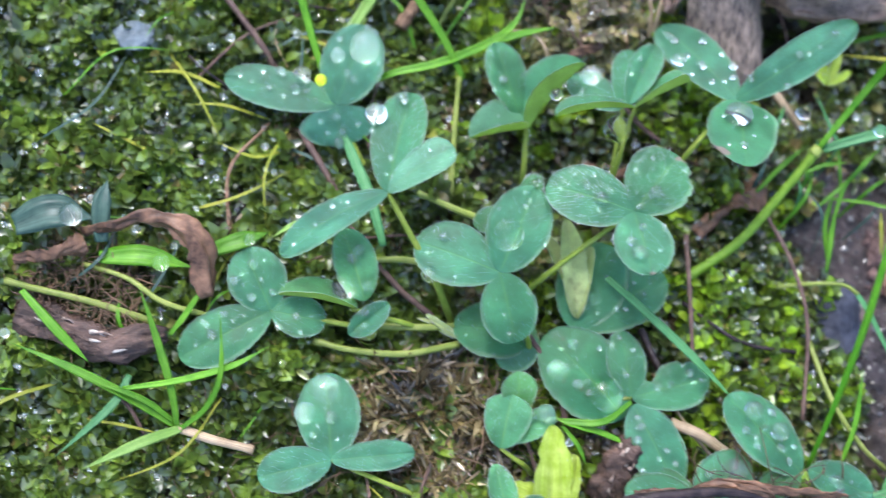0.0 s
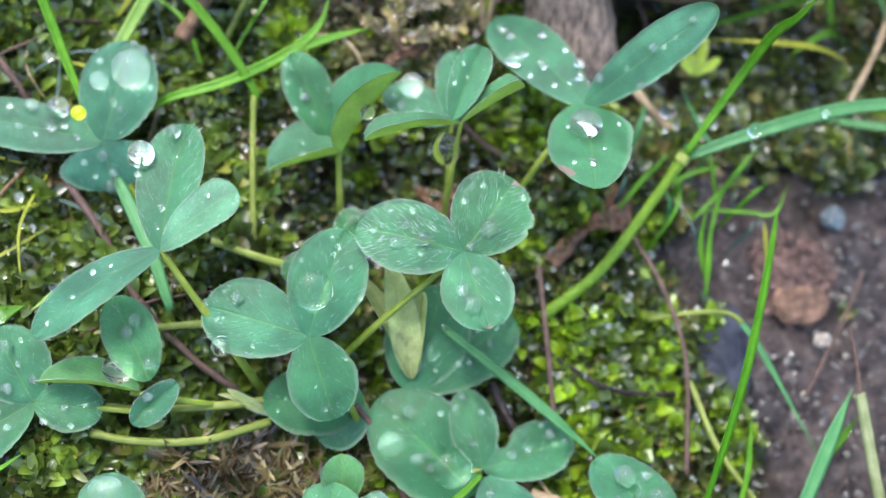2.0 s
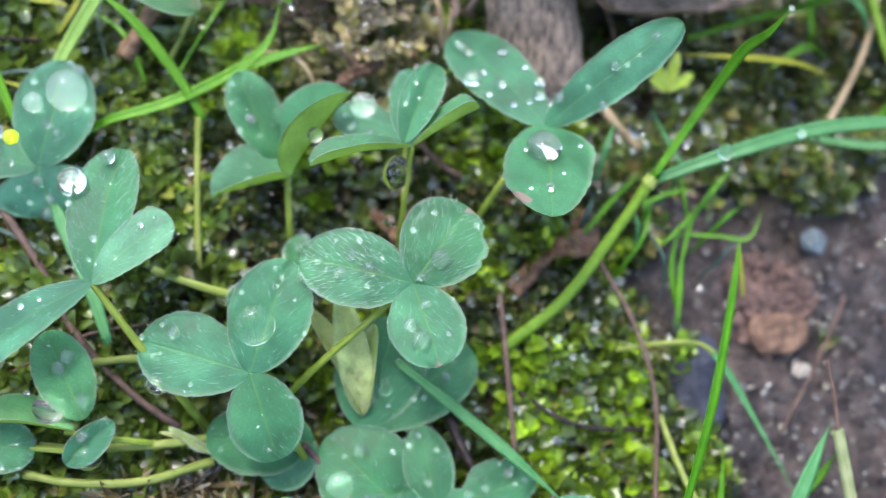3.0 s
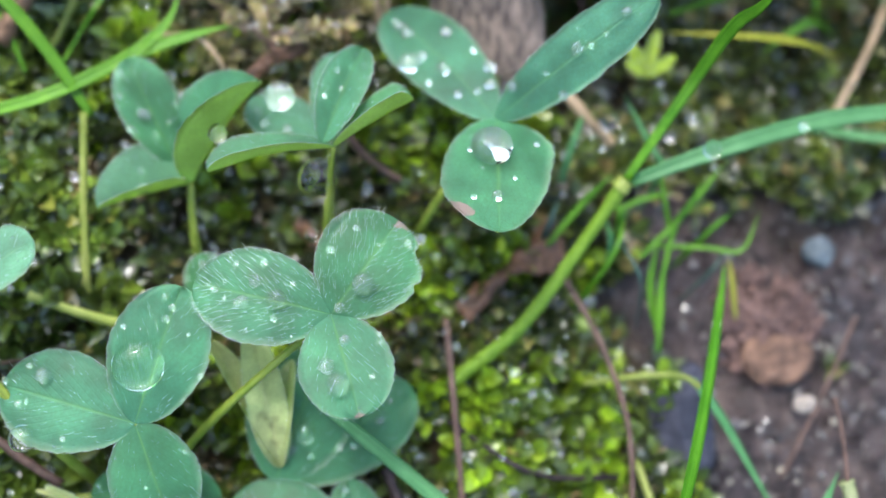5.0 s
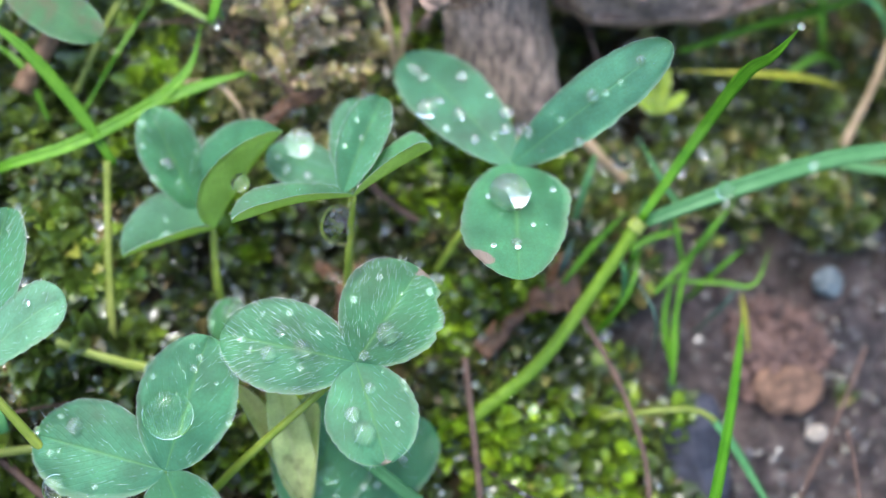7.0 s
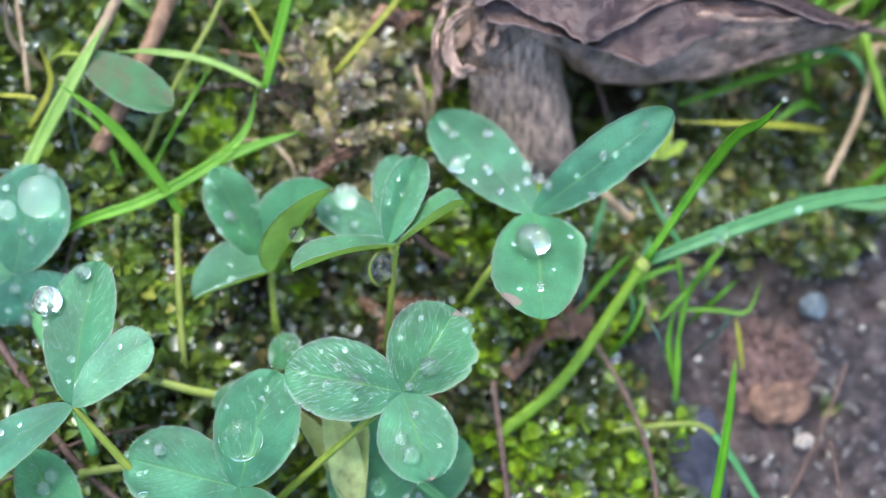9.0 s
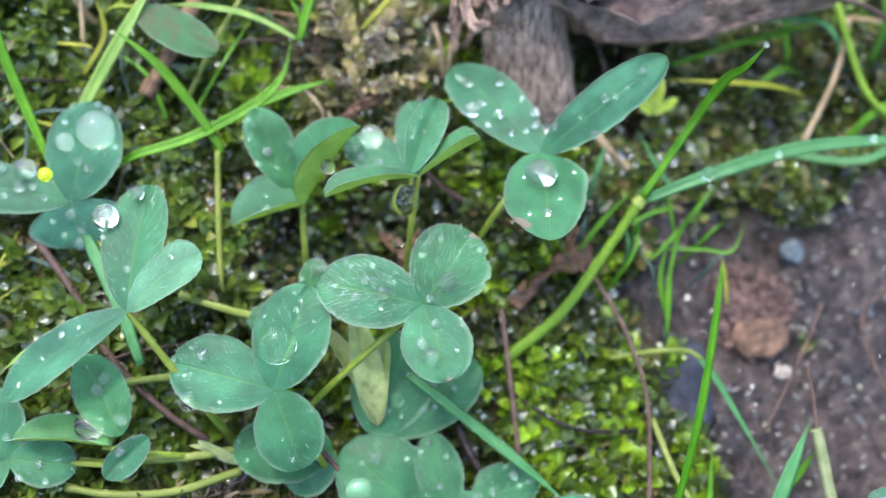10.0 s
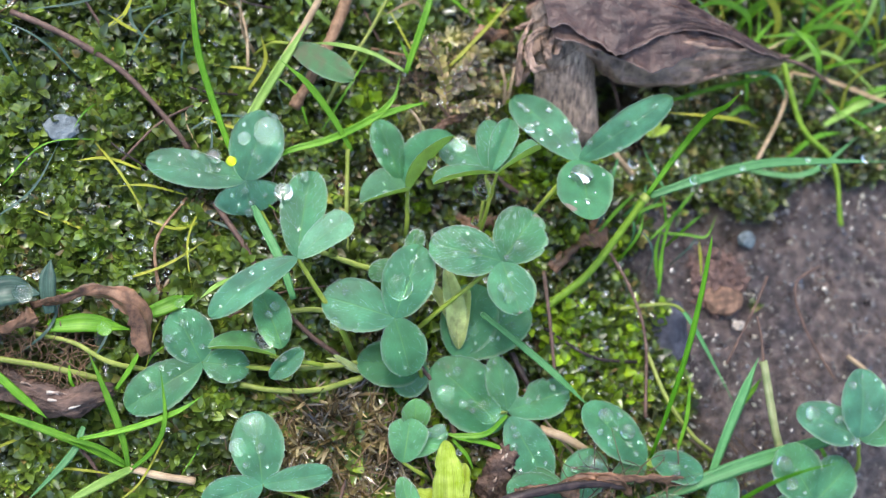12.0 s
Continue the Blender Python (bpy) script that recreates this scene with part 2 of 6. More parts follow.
def tube(points, radius, sides=8, n=16, wobble=0.06, name="tube"):
    """A round stem along the points; radius is a number or a function of the way along."""
    line = spline(points, n)
    bm = bmesh.new()
    uv = bm.loops.layers.uv.new("leaf")
    rings = []
    up = Vector((0.13, 0.21, 1)).normalized()
    for i, p in enumerate(line):
        d = (line[min(i + 1, n - 1)] - line[max(i - 1, 0)]).normalized()
        a = d.cross(up)
        a = a.normalized() if a.length > 1e-4 else Vector((1, 0, 0))
        c = d.cross(a)
        r = radius(i / (n - 1)) if callable(radius) else radius
        ring = []
        for k in range(sides):
            w = 2 * math.pi * k / sides
            q = r * (1 + wobble * noise.noise(p * 900 + Vector((k, 0, 0))))
            ring.append(bm.verts.new(p + a * (q * math.cos(w)) + c * (q * math.sin(w))))
        rings.append(ring)
    for i in range(n - 1):
        for k in range(sides):
            f = bm.faces.new((rings[i][k], rings[i][(k + 1) % sides], rings[i + 1][(k + 1) % sides], rings[i + 1][k]))
            for lp, (u, v) in zip(f.loops, ((i, k), (i, k + 1), (i + 1, k + 1), (i + 1, k))):
                lp[uv].uv = (u / (n - 1), v / sides)
    bm.faces.new(rings[0][::-1])
    bm.faces.new(rings[-1])
    return bm


# ---- clovers ----
def clover(joint, crown, label, bow=2.0, thick=0.75):
    """An Empty at the crown that holds petiole and leaflets."""
    j, c = mm(joint), mm(crown)
    ob = new("clover")
    ob.location = c
    tagged(ob, label, "clover", "clover plants")
    d = j - c
    side = Vector((-d.y, d.x, 0))
    side = side.normalized() if side.length > 1e-6 else Vector((1, 0, 0))
    mid1 = d * 0.35 + Vector((0, 0, 0.001 * bow)) + side * 0.0003
    mid2 = d * 0.72 + Vector((0, 0, 0.0006 * bow)) + side * 0.0002
    w = thick * 0.0005
    part("petiole", tube([Vector((0, 0, -0.005)), mid1, mid2, d - Vector((0, 0, 0.00015))], lambda s: w * (1.25 - 0.4 * s), 8, 18), PETIOLE, ob, "yellow-green leaf stalk")
    fuzz(ob, [mid1 * (1 - s) ** 2 + mid2 * 2 * s * (1 - s) + d * s * s for s in np.linspace(0.05, 1, 24)], w)
    return ob


def fuzz(ob, line, w):
    """Fine hairs on a leaf stalk."""
    rnd = random.Random(len(line) + int(w * 1e7))
    V, Fc = [], []
    for p in line:
        for _ in range(3):
            d = Vector((rnd.uniform(-1, 1), rnd.uniform(-1, 1), rnd.uniform(-0.3, 1))).normalized()
            a = d.orthogonal().normalized() * 0.000012
            c = d.cross(a)
            k = len(V)
            q = p + d * w * 0.7
            V += [q + a, q + c, q - a, q + d * rnd.uniform(0.0003, 0.0006)]
            Fc += [(k, k + 1, k + 3), (k + 1, k + 2, k + 3), (k + 2, k, k + 3)]
    tagged(from_arrays("stalk_hair", V, Fc, HAIR, ob), "fine pale hairs", kind="stuff")


NU, NV = 28, 12
COVER = {}
SPECKS = []


def shade_ground(p):
    """Remembers how low something hangs over a spot of the ground, so that moss stays under it."""
    k = (round(p.x / 0.0015), round(p.y / 0.0015))
    COVER[k] = min(COVER.get(k, 9.0), p.z)


def leaflet(plant, base, tip, width, peak=0.55, fold=8, roll=0, notch=0.03, hair=1, brown=None, tone=None, bites=(), skew=0.0):
    """One leaflet: a thin curved blade with a rounded outline, fine teeth and a folded midrib."""
    o = plant.location
    b, t = mm(base) - o, mm(tip) - o
    seed = int(abs(base[0] * 31 + tip[1] * 57 + width * 13) * 10)
    rnd = random.Random(seed)
    ax = t - b
    length = ax.length
    ax.normalize()
    lat = ax.cross(Vector((0, 0, 1))).normalized()
    nor = lat.cross(ax)
    r = radians(roll)
    lat, nor = lat * math.cos(r) + nor * math.sin(r), nor * math.cos(r) - lat * math.sin(r)
    w = width * 0.0005
    fa = radians(fold)
    sag = rnd.uniform(0.02, 0.06)
    tip_curl = rnd.uniform(-0.05, 0.03)

    def place(u, v, lift=0.0):
        s = min(max(u, 0.0), 1.0)
        pk = peak + skew * max(-1.0, min(1.0, 4 * v))
        x = math.sin(math.pi * (0.5 * s / pk if s < pk else 1 - 0.5 * (1 - s) / (1 - pk)))
        h = w * max(x, 0.0) ** (0.54 if s < pk else 0.45 + 0.25 * abs(skew))
        h *= 1 + 0.035 * noise.noise(Vector((s * 5 + seed, math.copysign(2, v), 0)))
        for at, side, deep, wide in bites:
            if v * side > 0:
                h *= 1 - deep * abs(v) * math.exp(-((s - at) / wide) ** 2) * (1 + 0.5 * noise.noise(Vector((s * 60, side, 4))))
        along = s * (1 - notch * math.exp(-(v / 0.28) ** 2) * s ** 5)
        ripple = 0.020 * length * noise.noise(Vector((s * 3.2, v * 2.1, seed * 0.37)))
        z = abs(v) * h * math.sin(fa) - 0.10 * h * v * v + sag * length * math.sin(math.pi * s) + tip_curl * length * s ** 3 + ripple * s
        return b + ax * (length * along) + lat * (h * v * math.cos(fa)) + nor * (z + lift)

    bm = bmesh.new()
    uvl = bm.loops.layers.uv.new("leaf")
    top, low = [], []
    thick = 0.00011
    for i in range(NU + 1):
        u = 0.5 - 0.5 * math.cos(math.pi * i / NU)
        tr, lr = [], []
        for k in range(NV + 1):
            v = -1 + 2 * k / NV
            tooth = 1.0
            if k in (0, NV):
                tooth = 1 + (0.022 if i % 2 else -0.012)
            edge = 0.25 + 0.75 * (1 - v * v)
            tr.append(bm.verts.new(place(u, v * tooth, thick * edge)))
            lr.append(bm.verts.new(place(u, v * tooth, -thick * edge)))
        top.append(tr)
        low.append(lr)
    def quad(vs, uvs, under=0):
        f = bm.faces.new(vs)
        f.material_index = under
        for lp, q in zip(f.loops, uvs):
            lp[uvl].uv = q
    for i in range(NU):
        for k in range(NV):
            u0, u1, v0, v1 = i / NU, (i + 1) / NU, k / NV, (k + 1) / NV
            quad((top[i][k], top[i][k + 1], top[i + 1][k + 1], top[i + 1][k]), ((u0, v0), (u0, v1), (u1, v1), (u1, v0)))
            quad((low[i][k], low[i + 1][k], low[i + 1][k + 1], low[i][k + 1]), ((u0, v0), (u1, v0), (u1, v1), (u0, v1)), 1)
        for k, s in ((0, 0), (NV, 1)):
            vs = (top[i][k], top[i + 1][k], low[i + 1][k], low[i][k])
            quad(vs[::-1] if s == 0 else vs, ((i / NU, s),) * 4)
    quad([top[0][k] for k in (0, NV)] + [low[0][k] for k in (NV, 0)], ((0, 0.5),) * 4)
    bmesh.ops.remove_doubles(bm, verts=bm.verts, dist=1e-7)
    for i in range(15):
        for k in range(13):
            shade_ground(o + place(i / 14, -1 + k / 6))
    spray = random.Random(seed + 5)
    for _ in range(9):
        SPECKS.append(o + place(spray.uniform(0.08, 0.97), spray.uniform(-0.9, 0.9), thick))
    mat = tone or (LEAF_SPOTTED[brown] if brown else LEAF)
    leaf = part("leaflet", bm, mat, plant)
    leaf.data.materials.append(tone or LEAF_UNDER)
    # pale hairs along the rim and, on the woolly leaflets, over the blade
    V, Fc = [], []

    def one_hair(q, d, ln, r=0.000009):
        a = d.orthogonal().normalized() * r
        c = d.cross(a)
        k = len(V)
        V.extend((q + a, q + c, q - a, q + d * ln))
        Fc.extend(((k, k + 1, k + 3), (k + 1, k + 2, k + 3), (k + 2, k, k + 3)))
    for _ in range(int(220 + 160 * hair)):
        u, s = rnd.uniform(0.06, 0.99), rnd.choice((-1, 1))
        q = place(u, s)
        d = (lat * s * (1 - u * 0.6) + ax * (0.4 + u) + nor * rnd.uniform(-0.1, 0.6) + Vector((rnd.uniform(-.3, .3), rnd.uniform(-.3, .3), rnd.uniform(-.3, .3)))).normalized()
        one_hair(q, d, rnd.uniform(0.00012, 0.00036))
    if hair >= 1:
        for _ in range(330 if hair > 1 else 70):
            u, v = rnd.uniform(0.08, 0.97), rnd.uniform(-0.95, 0.95)
            q = place(u, v, thick)
            d = (ax + lat * (0.55 * (1 if v > 0 else -1) + rnd.uniform(-.25, .25)) + nor * rnd.uniform(0.04, 0.16)).normalized()
            one_hair(q, d, rnd.uniform(0.0005, 0.0012), 0.000014)
    tagged(from_arrays("hair_fringe", V, Fc, HAIR, leaf), "fine pale hairs", kind="stuff")
    return {"at": lambda u, v: o + place(u, v, thick), "up": nor, "thing": plant}


# ---- water drops ----
def drop_mesh(name, flat, seed, water):
    """A rounded drop that sits on a leaf, cut off by a flat foot."""
    bm = bmesh.new()
    bmesh.ops.create_uvsphere(bm, u_segments=32, v_segments=20, radius=1)
    for v in bm.verts:
        z = v.co.z
        v.co.z = max(z, -0.62) * flat
        k = 1 + 0.05 * noise.noise(v.co * 0.9 + Vector((seed, 0, 0)))
        v.co.x *= k
        v.co.y *= k
    me = bpy.data.meshes.new(name)
    bm.normal_update()
    bm.to_mesh(me)
    bm.free()
    me.materials.append(water)
    me.shade_smooth()
    return me


BEADS = [drop_mesh("bead", f, s, DEW) for f, s in ((0.88, 1), (0.80, 5), (0.72, 9))]
# water dyed yellow-green in place of the bright blade refracted through it
GREENISH = drop_mesh("tinted_bead", 0.9, 4, water_material("water_blade_tint", 0.75, (0.72, 0.84, 0.05)))
CLEAR = [drop_mesh("clear_bead", f, s, WATER) for f, s in ((0.92, 1), (0.86, 5), (0.80, 9))]
PALE_LENSES = [drop_mesh("pale_lens", f, s, WATER) for f, s in ((0.52, 3), (0.46, 7))]
BALL = drop_mesh("clear_ball", 0.97, 2, FILM)
LENSES = [drop_mesh("lens", f, s, FILM) for f, s in ((0.52, 3), (0.46, 7))]


def drop(leaf, u, v, r, flat_=False, sit=0.0):
    """A drop of radius r millimetres on a leaf; sit lifts its foot off the leaf, so it mirrors sky and brightens."""
    q = leaf["at"](min(u, 0.99), max(-0.97, min(0.97, v)))
    n = leaf["up"] if leaf["up"].z > 0.2 else Vector((0, 0, 1))
    big = flat_
    k = int(u * 977 + v * 331) % 7
    me = (PALE_LENSES if flat_ == 2 else LENSES)[k % 2] if big else (CLEAR if r > 0.85 else BEADS)[k % 3]
    ob = new("water_drop", me)
    flat = {0: 0.52, 1: 0.46}[k % 2] if big else ((0.92, 0.86, 0.80) if r > 0.85 else (0.88, 0.80, 0.72))[k % 3]
    ob.matrix_world = Matrix.Translation(q + n * (0.001 * r * flat * (sit or (0.585 if r > 0.85 else 0.60)))) @ n.to_track_quat("Z", "Y").to_matrix().to_4x4() @ Matrix.Rotation(k, 4, "Z") @ Matrix.Scale(0.001 * r, 4)
    ob.visible_shadow = r > 0.5 and not big and not sit
    size = "broad flat" if big else ("small round" if r < 0.5 else "round")
    return tagged(ob, f"{size} clear dew drop resting on a clover leaflet", "water drop", "dew drops on clover")


# ---- grass and stems ----
def blade(points, width, label="green grass blade", pale=0, round_=0, blunt=1.8):
    """A grass blade: keeled strip, narrowing to a point."""
    pts = [mm(p) for p in points]
    o = pts[0].copy()
    line = spline([p - o for p in pts], 26)
    bm = bmesh.new()
    uv = bm.loops.layers.uv.new("leaf")
    rows = []
    hw = width * 0.0005
    for i, p in enumerate(line):
        s = i / 25
        d = (line[min(i + 1, 25)] - line[max(i - 1, 0)]).normalized()
        lat = lat - d * lat.dot(d) if i else d.cross(Vector((0.1, 0.15, 1)))
        lat = lat.normalized() if lat.length > 0.05 else Vector((1, 0, 0))
        nor = lat.cross(d)
        w = hw * (0.68 + 0.42 * math.sin(math.pi * min(1, s * 1.1))) * (1 if s < 0.6 else max(0.05, 1 - ((s - 0.6) / 0.4) ** blunt))
        w *= 1 + 0.06 * noise.noise(p * 400 + o * 90)
        keel = w * (0.9 if round_ else 0.45)
        tw = lat + nor * 0.35 * noise.noise(o * 300 + Vector((s * 1.7, 0, 0)))
        row = [bm.verts.new(p + tw * w * a + nor * (keel * c)) for a, c in ((-1, 0.45), (-0.5, 0.1), (0, -0.25), (0.5, 0.1), (1, 0.45), (0.55, -0.25), (0, -0.75), (-0.55, -0.25))]
        rows.append(row)
    for i in range(25):
        for k in range(8):
            f = bm.faces.new((rows[i][k], rows[i][(k + 1) % 8], rows[i + 1][(k + 1) % 8], rows[i + 1][k]))
            for lp, (a, c) in zip(f.loops, ((i, k), (i, k + 1), (i + 1, k + 1), (i + 1, k))):
                lp[uv].uv = (a / 25, c / 8)
    bm.faces.new(rows[0][::-1])
    bm.faces.new(rows[-1])
    bmesh.ops.recalc_face_normals(bm, faces=bm.faces)
    if len(points) > 3:
        for p in line[2:]:
            shade_ground(p + o)
    ob = part("grass_blade", bm, GRASS[pale])
    ob.location = o
    return tagged(ob, label, "grass", "grass blades")


def stem(points, width, label="brown stem", tone=0):
    pts = [mm(p) for p in points]
    o = pts[0].copy()
    w = width * 0.0005
    bm = tube([p - o for p in pts], lambda s: w * (1.0 - 0.18 * s + (0.16 if abs(s - 0.97) < 0.04 else 0)), 9, 30, 0.30 if tone in (2, 3, 5) else 0.12)
    ob = part("plant_stem", bm, STEM[tone])
    ob.location = o
    return tagged(ob, label, "stem", "stems and twigs")


# ---- ground ----
def soil_share(x, y):
    """1 on the bare soil, 0 under moss. Metres."""
    d = min(x - 0.037 + 0.30 * min(0.0, y + 0.005), 0.018 + 0.10 * (x - 0.05) - y)
    d = min(d, 0.17 - math.hypot(x - 0.07, y + 0.03))
    d += 0.012 * noise.noise(Vector((x * 60, y * 60, 3))) + 0.006 * noise.noise(Vector((x * 190, y * 190, 5)))
    return min(1.0, max(0.0, d / 0.008 + 0.5))


def ground_height(x, y):
    v = Vector((x, y, 0))
    z = 0.0034 * noise.noise(v * 33) + 0.0013 * noise.noise(v * 110) + 0.0006 * noise.noise(v * 330) + 0.0003 * noise.noise(v * 800)
    # deep gaps sunk to darken the ground under the dead leaf and between the stalks
    for px, py, deep, wide in ((0.0320, 0.0400, 0.012, 0.0055), (0.0065, 0.0530, 0.007, 0.0036), (-0.005, 0.017, 0.005, 0.005)):
        z -= deep * math.exp(-((x - px) ** 2 + (y - py) ** 2) / (2 * wide * wide))
    # pits between the cushions of moss
    pit = noise.noise(v * 85 + Vector((0, 0, 71)))
    z += 0.0045 * min(0.0, pit) * (1 - soil_share(x, y))
    return z - 0.0026


AX = [s * (0.0011 * k + 0.0011 * (1.055 ** max(0, k - 95) - 1) * 28) for s in (-1, 1) for k in range(230)]
AX = sorted(set(round(a, 6) for a in AX))

m, nt, b = base_material("ground_soil", 0.75, 0.35)
soil, _ = noise_ramp(nt, 420, [(0.30, (0.012, 0.010, 0.010)), (0.48, (0.070, 0.059, 0.056)), (0.66, (0.150, 0.127, 0.117)), (0.78, (0.30, 0.265, 0.245))], 8)
humus, _ = noise_ramp(nt, 190, [(0.3, (0.020, 0.016, 0.009)), (0.7, (0.070, 0.055, 0.026))], 5)
tc = nt.nodes.new("ShaderNodeTexCoord")
share = nt.nodes.new("ShaderNodeAttribute")
share.attribute_name = "soil"
stain, _ = noise_ramp(nt, 75, [(0.35, (0.72, 0.70, 0.75)), (0.65, (1.28, 1.12, 1.0))], 4)
earth = mix(nt, 1.0, soil.outputs[0], stain.outputs[0], "MULTIPLY")
nt.links.new(mix(nt, share.outputs["Fac"], humus.outputs[0], earth), b.inputs["Base Color"])
fine = node(nt, "TexNoise", Scale=900, Detail=9, Roughness=0.75)
nt.links.new(tc.outputs["Object"], fine.inputs["Vector"])
bump(nt, b, fine.outputs["Fac"], 1.0, 0.0014)
wetn = node(nt, "TexNoise", Scale=220, Detail=3)
nt.links.new(tc.outputs["Object"], wetn.inputs["Vector"])
wet = node(nt, "MapRange", From_Min=0.45, From_Max=0.62, To_Min=0.62, To_Max=0.16)
nt.links.new(wetn.outputs["Fac"], wet.inputs["Value"])
nt.links.new(wet.outputs[0], b.inputs["Roughness"])
GROUND = m

n_ax = len(AX)
gv = [(x, y, ground_height(x, y) if abs(x) < 0.3 and abs(y) < 0.3 else -0.0022) for y in AX for x in AX]
gf = [(j * n_ax + i, j * n_ax + i + 1, (j + 1) * n_ax + i + 1, (j + 1) * n_ax + i) for j in range(n_ax - 1) for i in range(n_ax - 1)]
ground = from_arrays("ground", gv, gf, GROUND)
att = ground.data.attributes.new("soil", "FLOAT", "POINT")
att.data.foreach_set("value", [soil_share(x, y) for x, y, z in gv])
tagged(ground, "damp dark soil under moss and clover", "ground", kind="structure")


# ---- fallen leaf, wood, litter, stones ----
def dead_leaf_material(name, tones, rough=0.34, relief=0.0010):
    """Dry purple-brown leaf with pale ribs and dark blotches."""
    m, nt, b = base_material(name, rough, 0.36)
    uv = nt.nodes.new("ShaderNodeUVMap")
    uv.uv_map = "leaf"
    sep = nt.nodes.new("ShaderNodeSeparateXYZ")
    nt.links.new(uv.outputs[0], sep.inputs[0])
    blot, n = noise_ramp(nt, 170, list(zip((0.28, 0.48, 0.74), tones)), 7)
    fine, n2 = noise_ramp(nt, 900, [(0.3, (0.7, 0.7, 0.7)), (0.7, (1.25, 1.25, 1.25))], 5)
    c = mix(nt, 1.0, blot.outputs[0], fine.outputs[0], "MULTIPLY")
    c = mix(nt, sep.outputs[0], c, (0.016, 0.010, 0.009))
    ramp = nt.nodes.new("ShaderNodeValToRGB")
    ramp.color_ramp.elements[0].position, ramp.color_ramp.elements[1].position = 0.45, 0.95
    nt.links.new(sep.outputs[1], ramp.inputs["Fac"])
    c = mix(nt, ramp.outputs[0], c, (0.36, 0.27, 0.235))
    nt.links.new(c, b.inputs["Base Color"])
    bump(nt, b, n2.outputs["Fac"], 1.0, relief)
    return m


DEAD = dead_leaf_material("dead_leaf", ((0.024, 0.012, 0.009), (0.092, 0.047, 0.033), (0.20, 0.118, 0.086)))
SATIN = dead_leaf_material("dead_leaf_satin", ((0.018, 0.009, 0.007), (0.052, 0.028, 0.021), (0.115, 0.072, 0.054)), 0.28, 0.0005)
DEAD_PALE = bark_material("dead_leaf_pale", (0.026, 0.015, 0.010), (0.25, 0.135, 0.075), 0.32, (330, 330, 330), 0.2, 0.0006)
DEAD_RIM = bark_material("dead_leaf_rim", (0.055, 0.032, 0.020), (0.36, 0.235, 0.16), 0.42, (420, 420, 420), 0.4, 0.0007)
WOOD = bark_material("stump_bark", (0.022, 0.015, 0.011), (0.45, 0.325, 0.235), 0.5, (1500, 240, 700), 0.4, 0.0013)
ROT = bark_material("rotten_wood", (0.010, 0.006, 0.004), (0.13, 0.080, 0.057), 0.5, (240, 620, 620), 0.28, 0.0016)
ROOT = plant_material("rootlets", (0.028, 0.016, 0.010), (0.145, 0.090, 0.050), 0.45, 160, 0.0, False)
PALE = leaf_material("pale_sheath", (0.40, 0.43, 0.19), (0.56, 0.56, 0.30), 0.28, thin=0.45, blotch=(0.60, 0.72))
SHOOT = plant_material("yellow_shoot", (0.32, 0.44, 0.015), (0.58, 0.68, 0.14), 0.4, 420, 0.4)
WORN = leaf_material("worn_leaf", (0.046, 0.130, 0.060), (0.12, 0.19, 0.08), 0.5, blotch=(0.50, 0.60))
STONES = [bark_material("stone_" + n, lo, hi, r, (800, 800, 800), 0.3, 0.0009) for n, lo, hi, r in (
    ("orange", (0.07, 0.042, 0.028), (0.25, 0.145, 0.09), 0.8), ("clod", (0.052, 0.031, 0.025), (0.155, 0.095, 0.075), 0.85),
    ("blue", (0.06, 0.08, 0.085), (0.15, 0.18, 0.185), 0.3), ("slate", (0.016, 0.017, 0.026), (0.055, 0.058, 0.075), 0.6),
    ("pale", (0.26, 0.22, 0.17), (0.48, 0.42, 0.35), 0.55))]


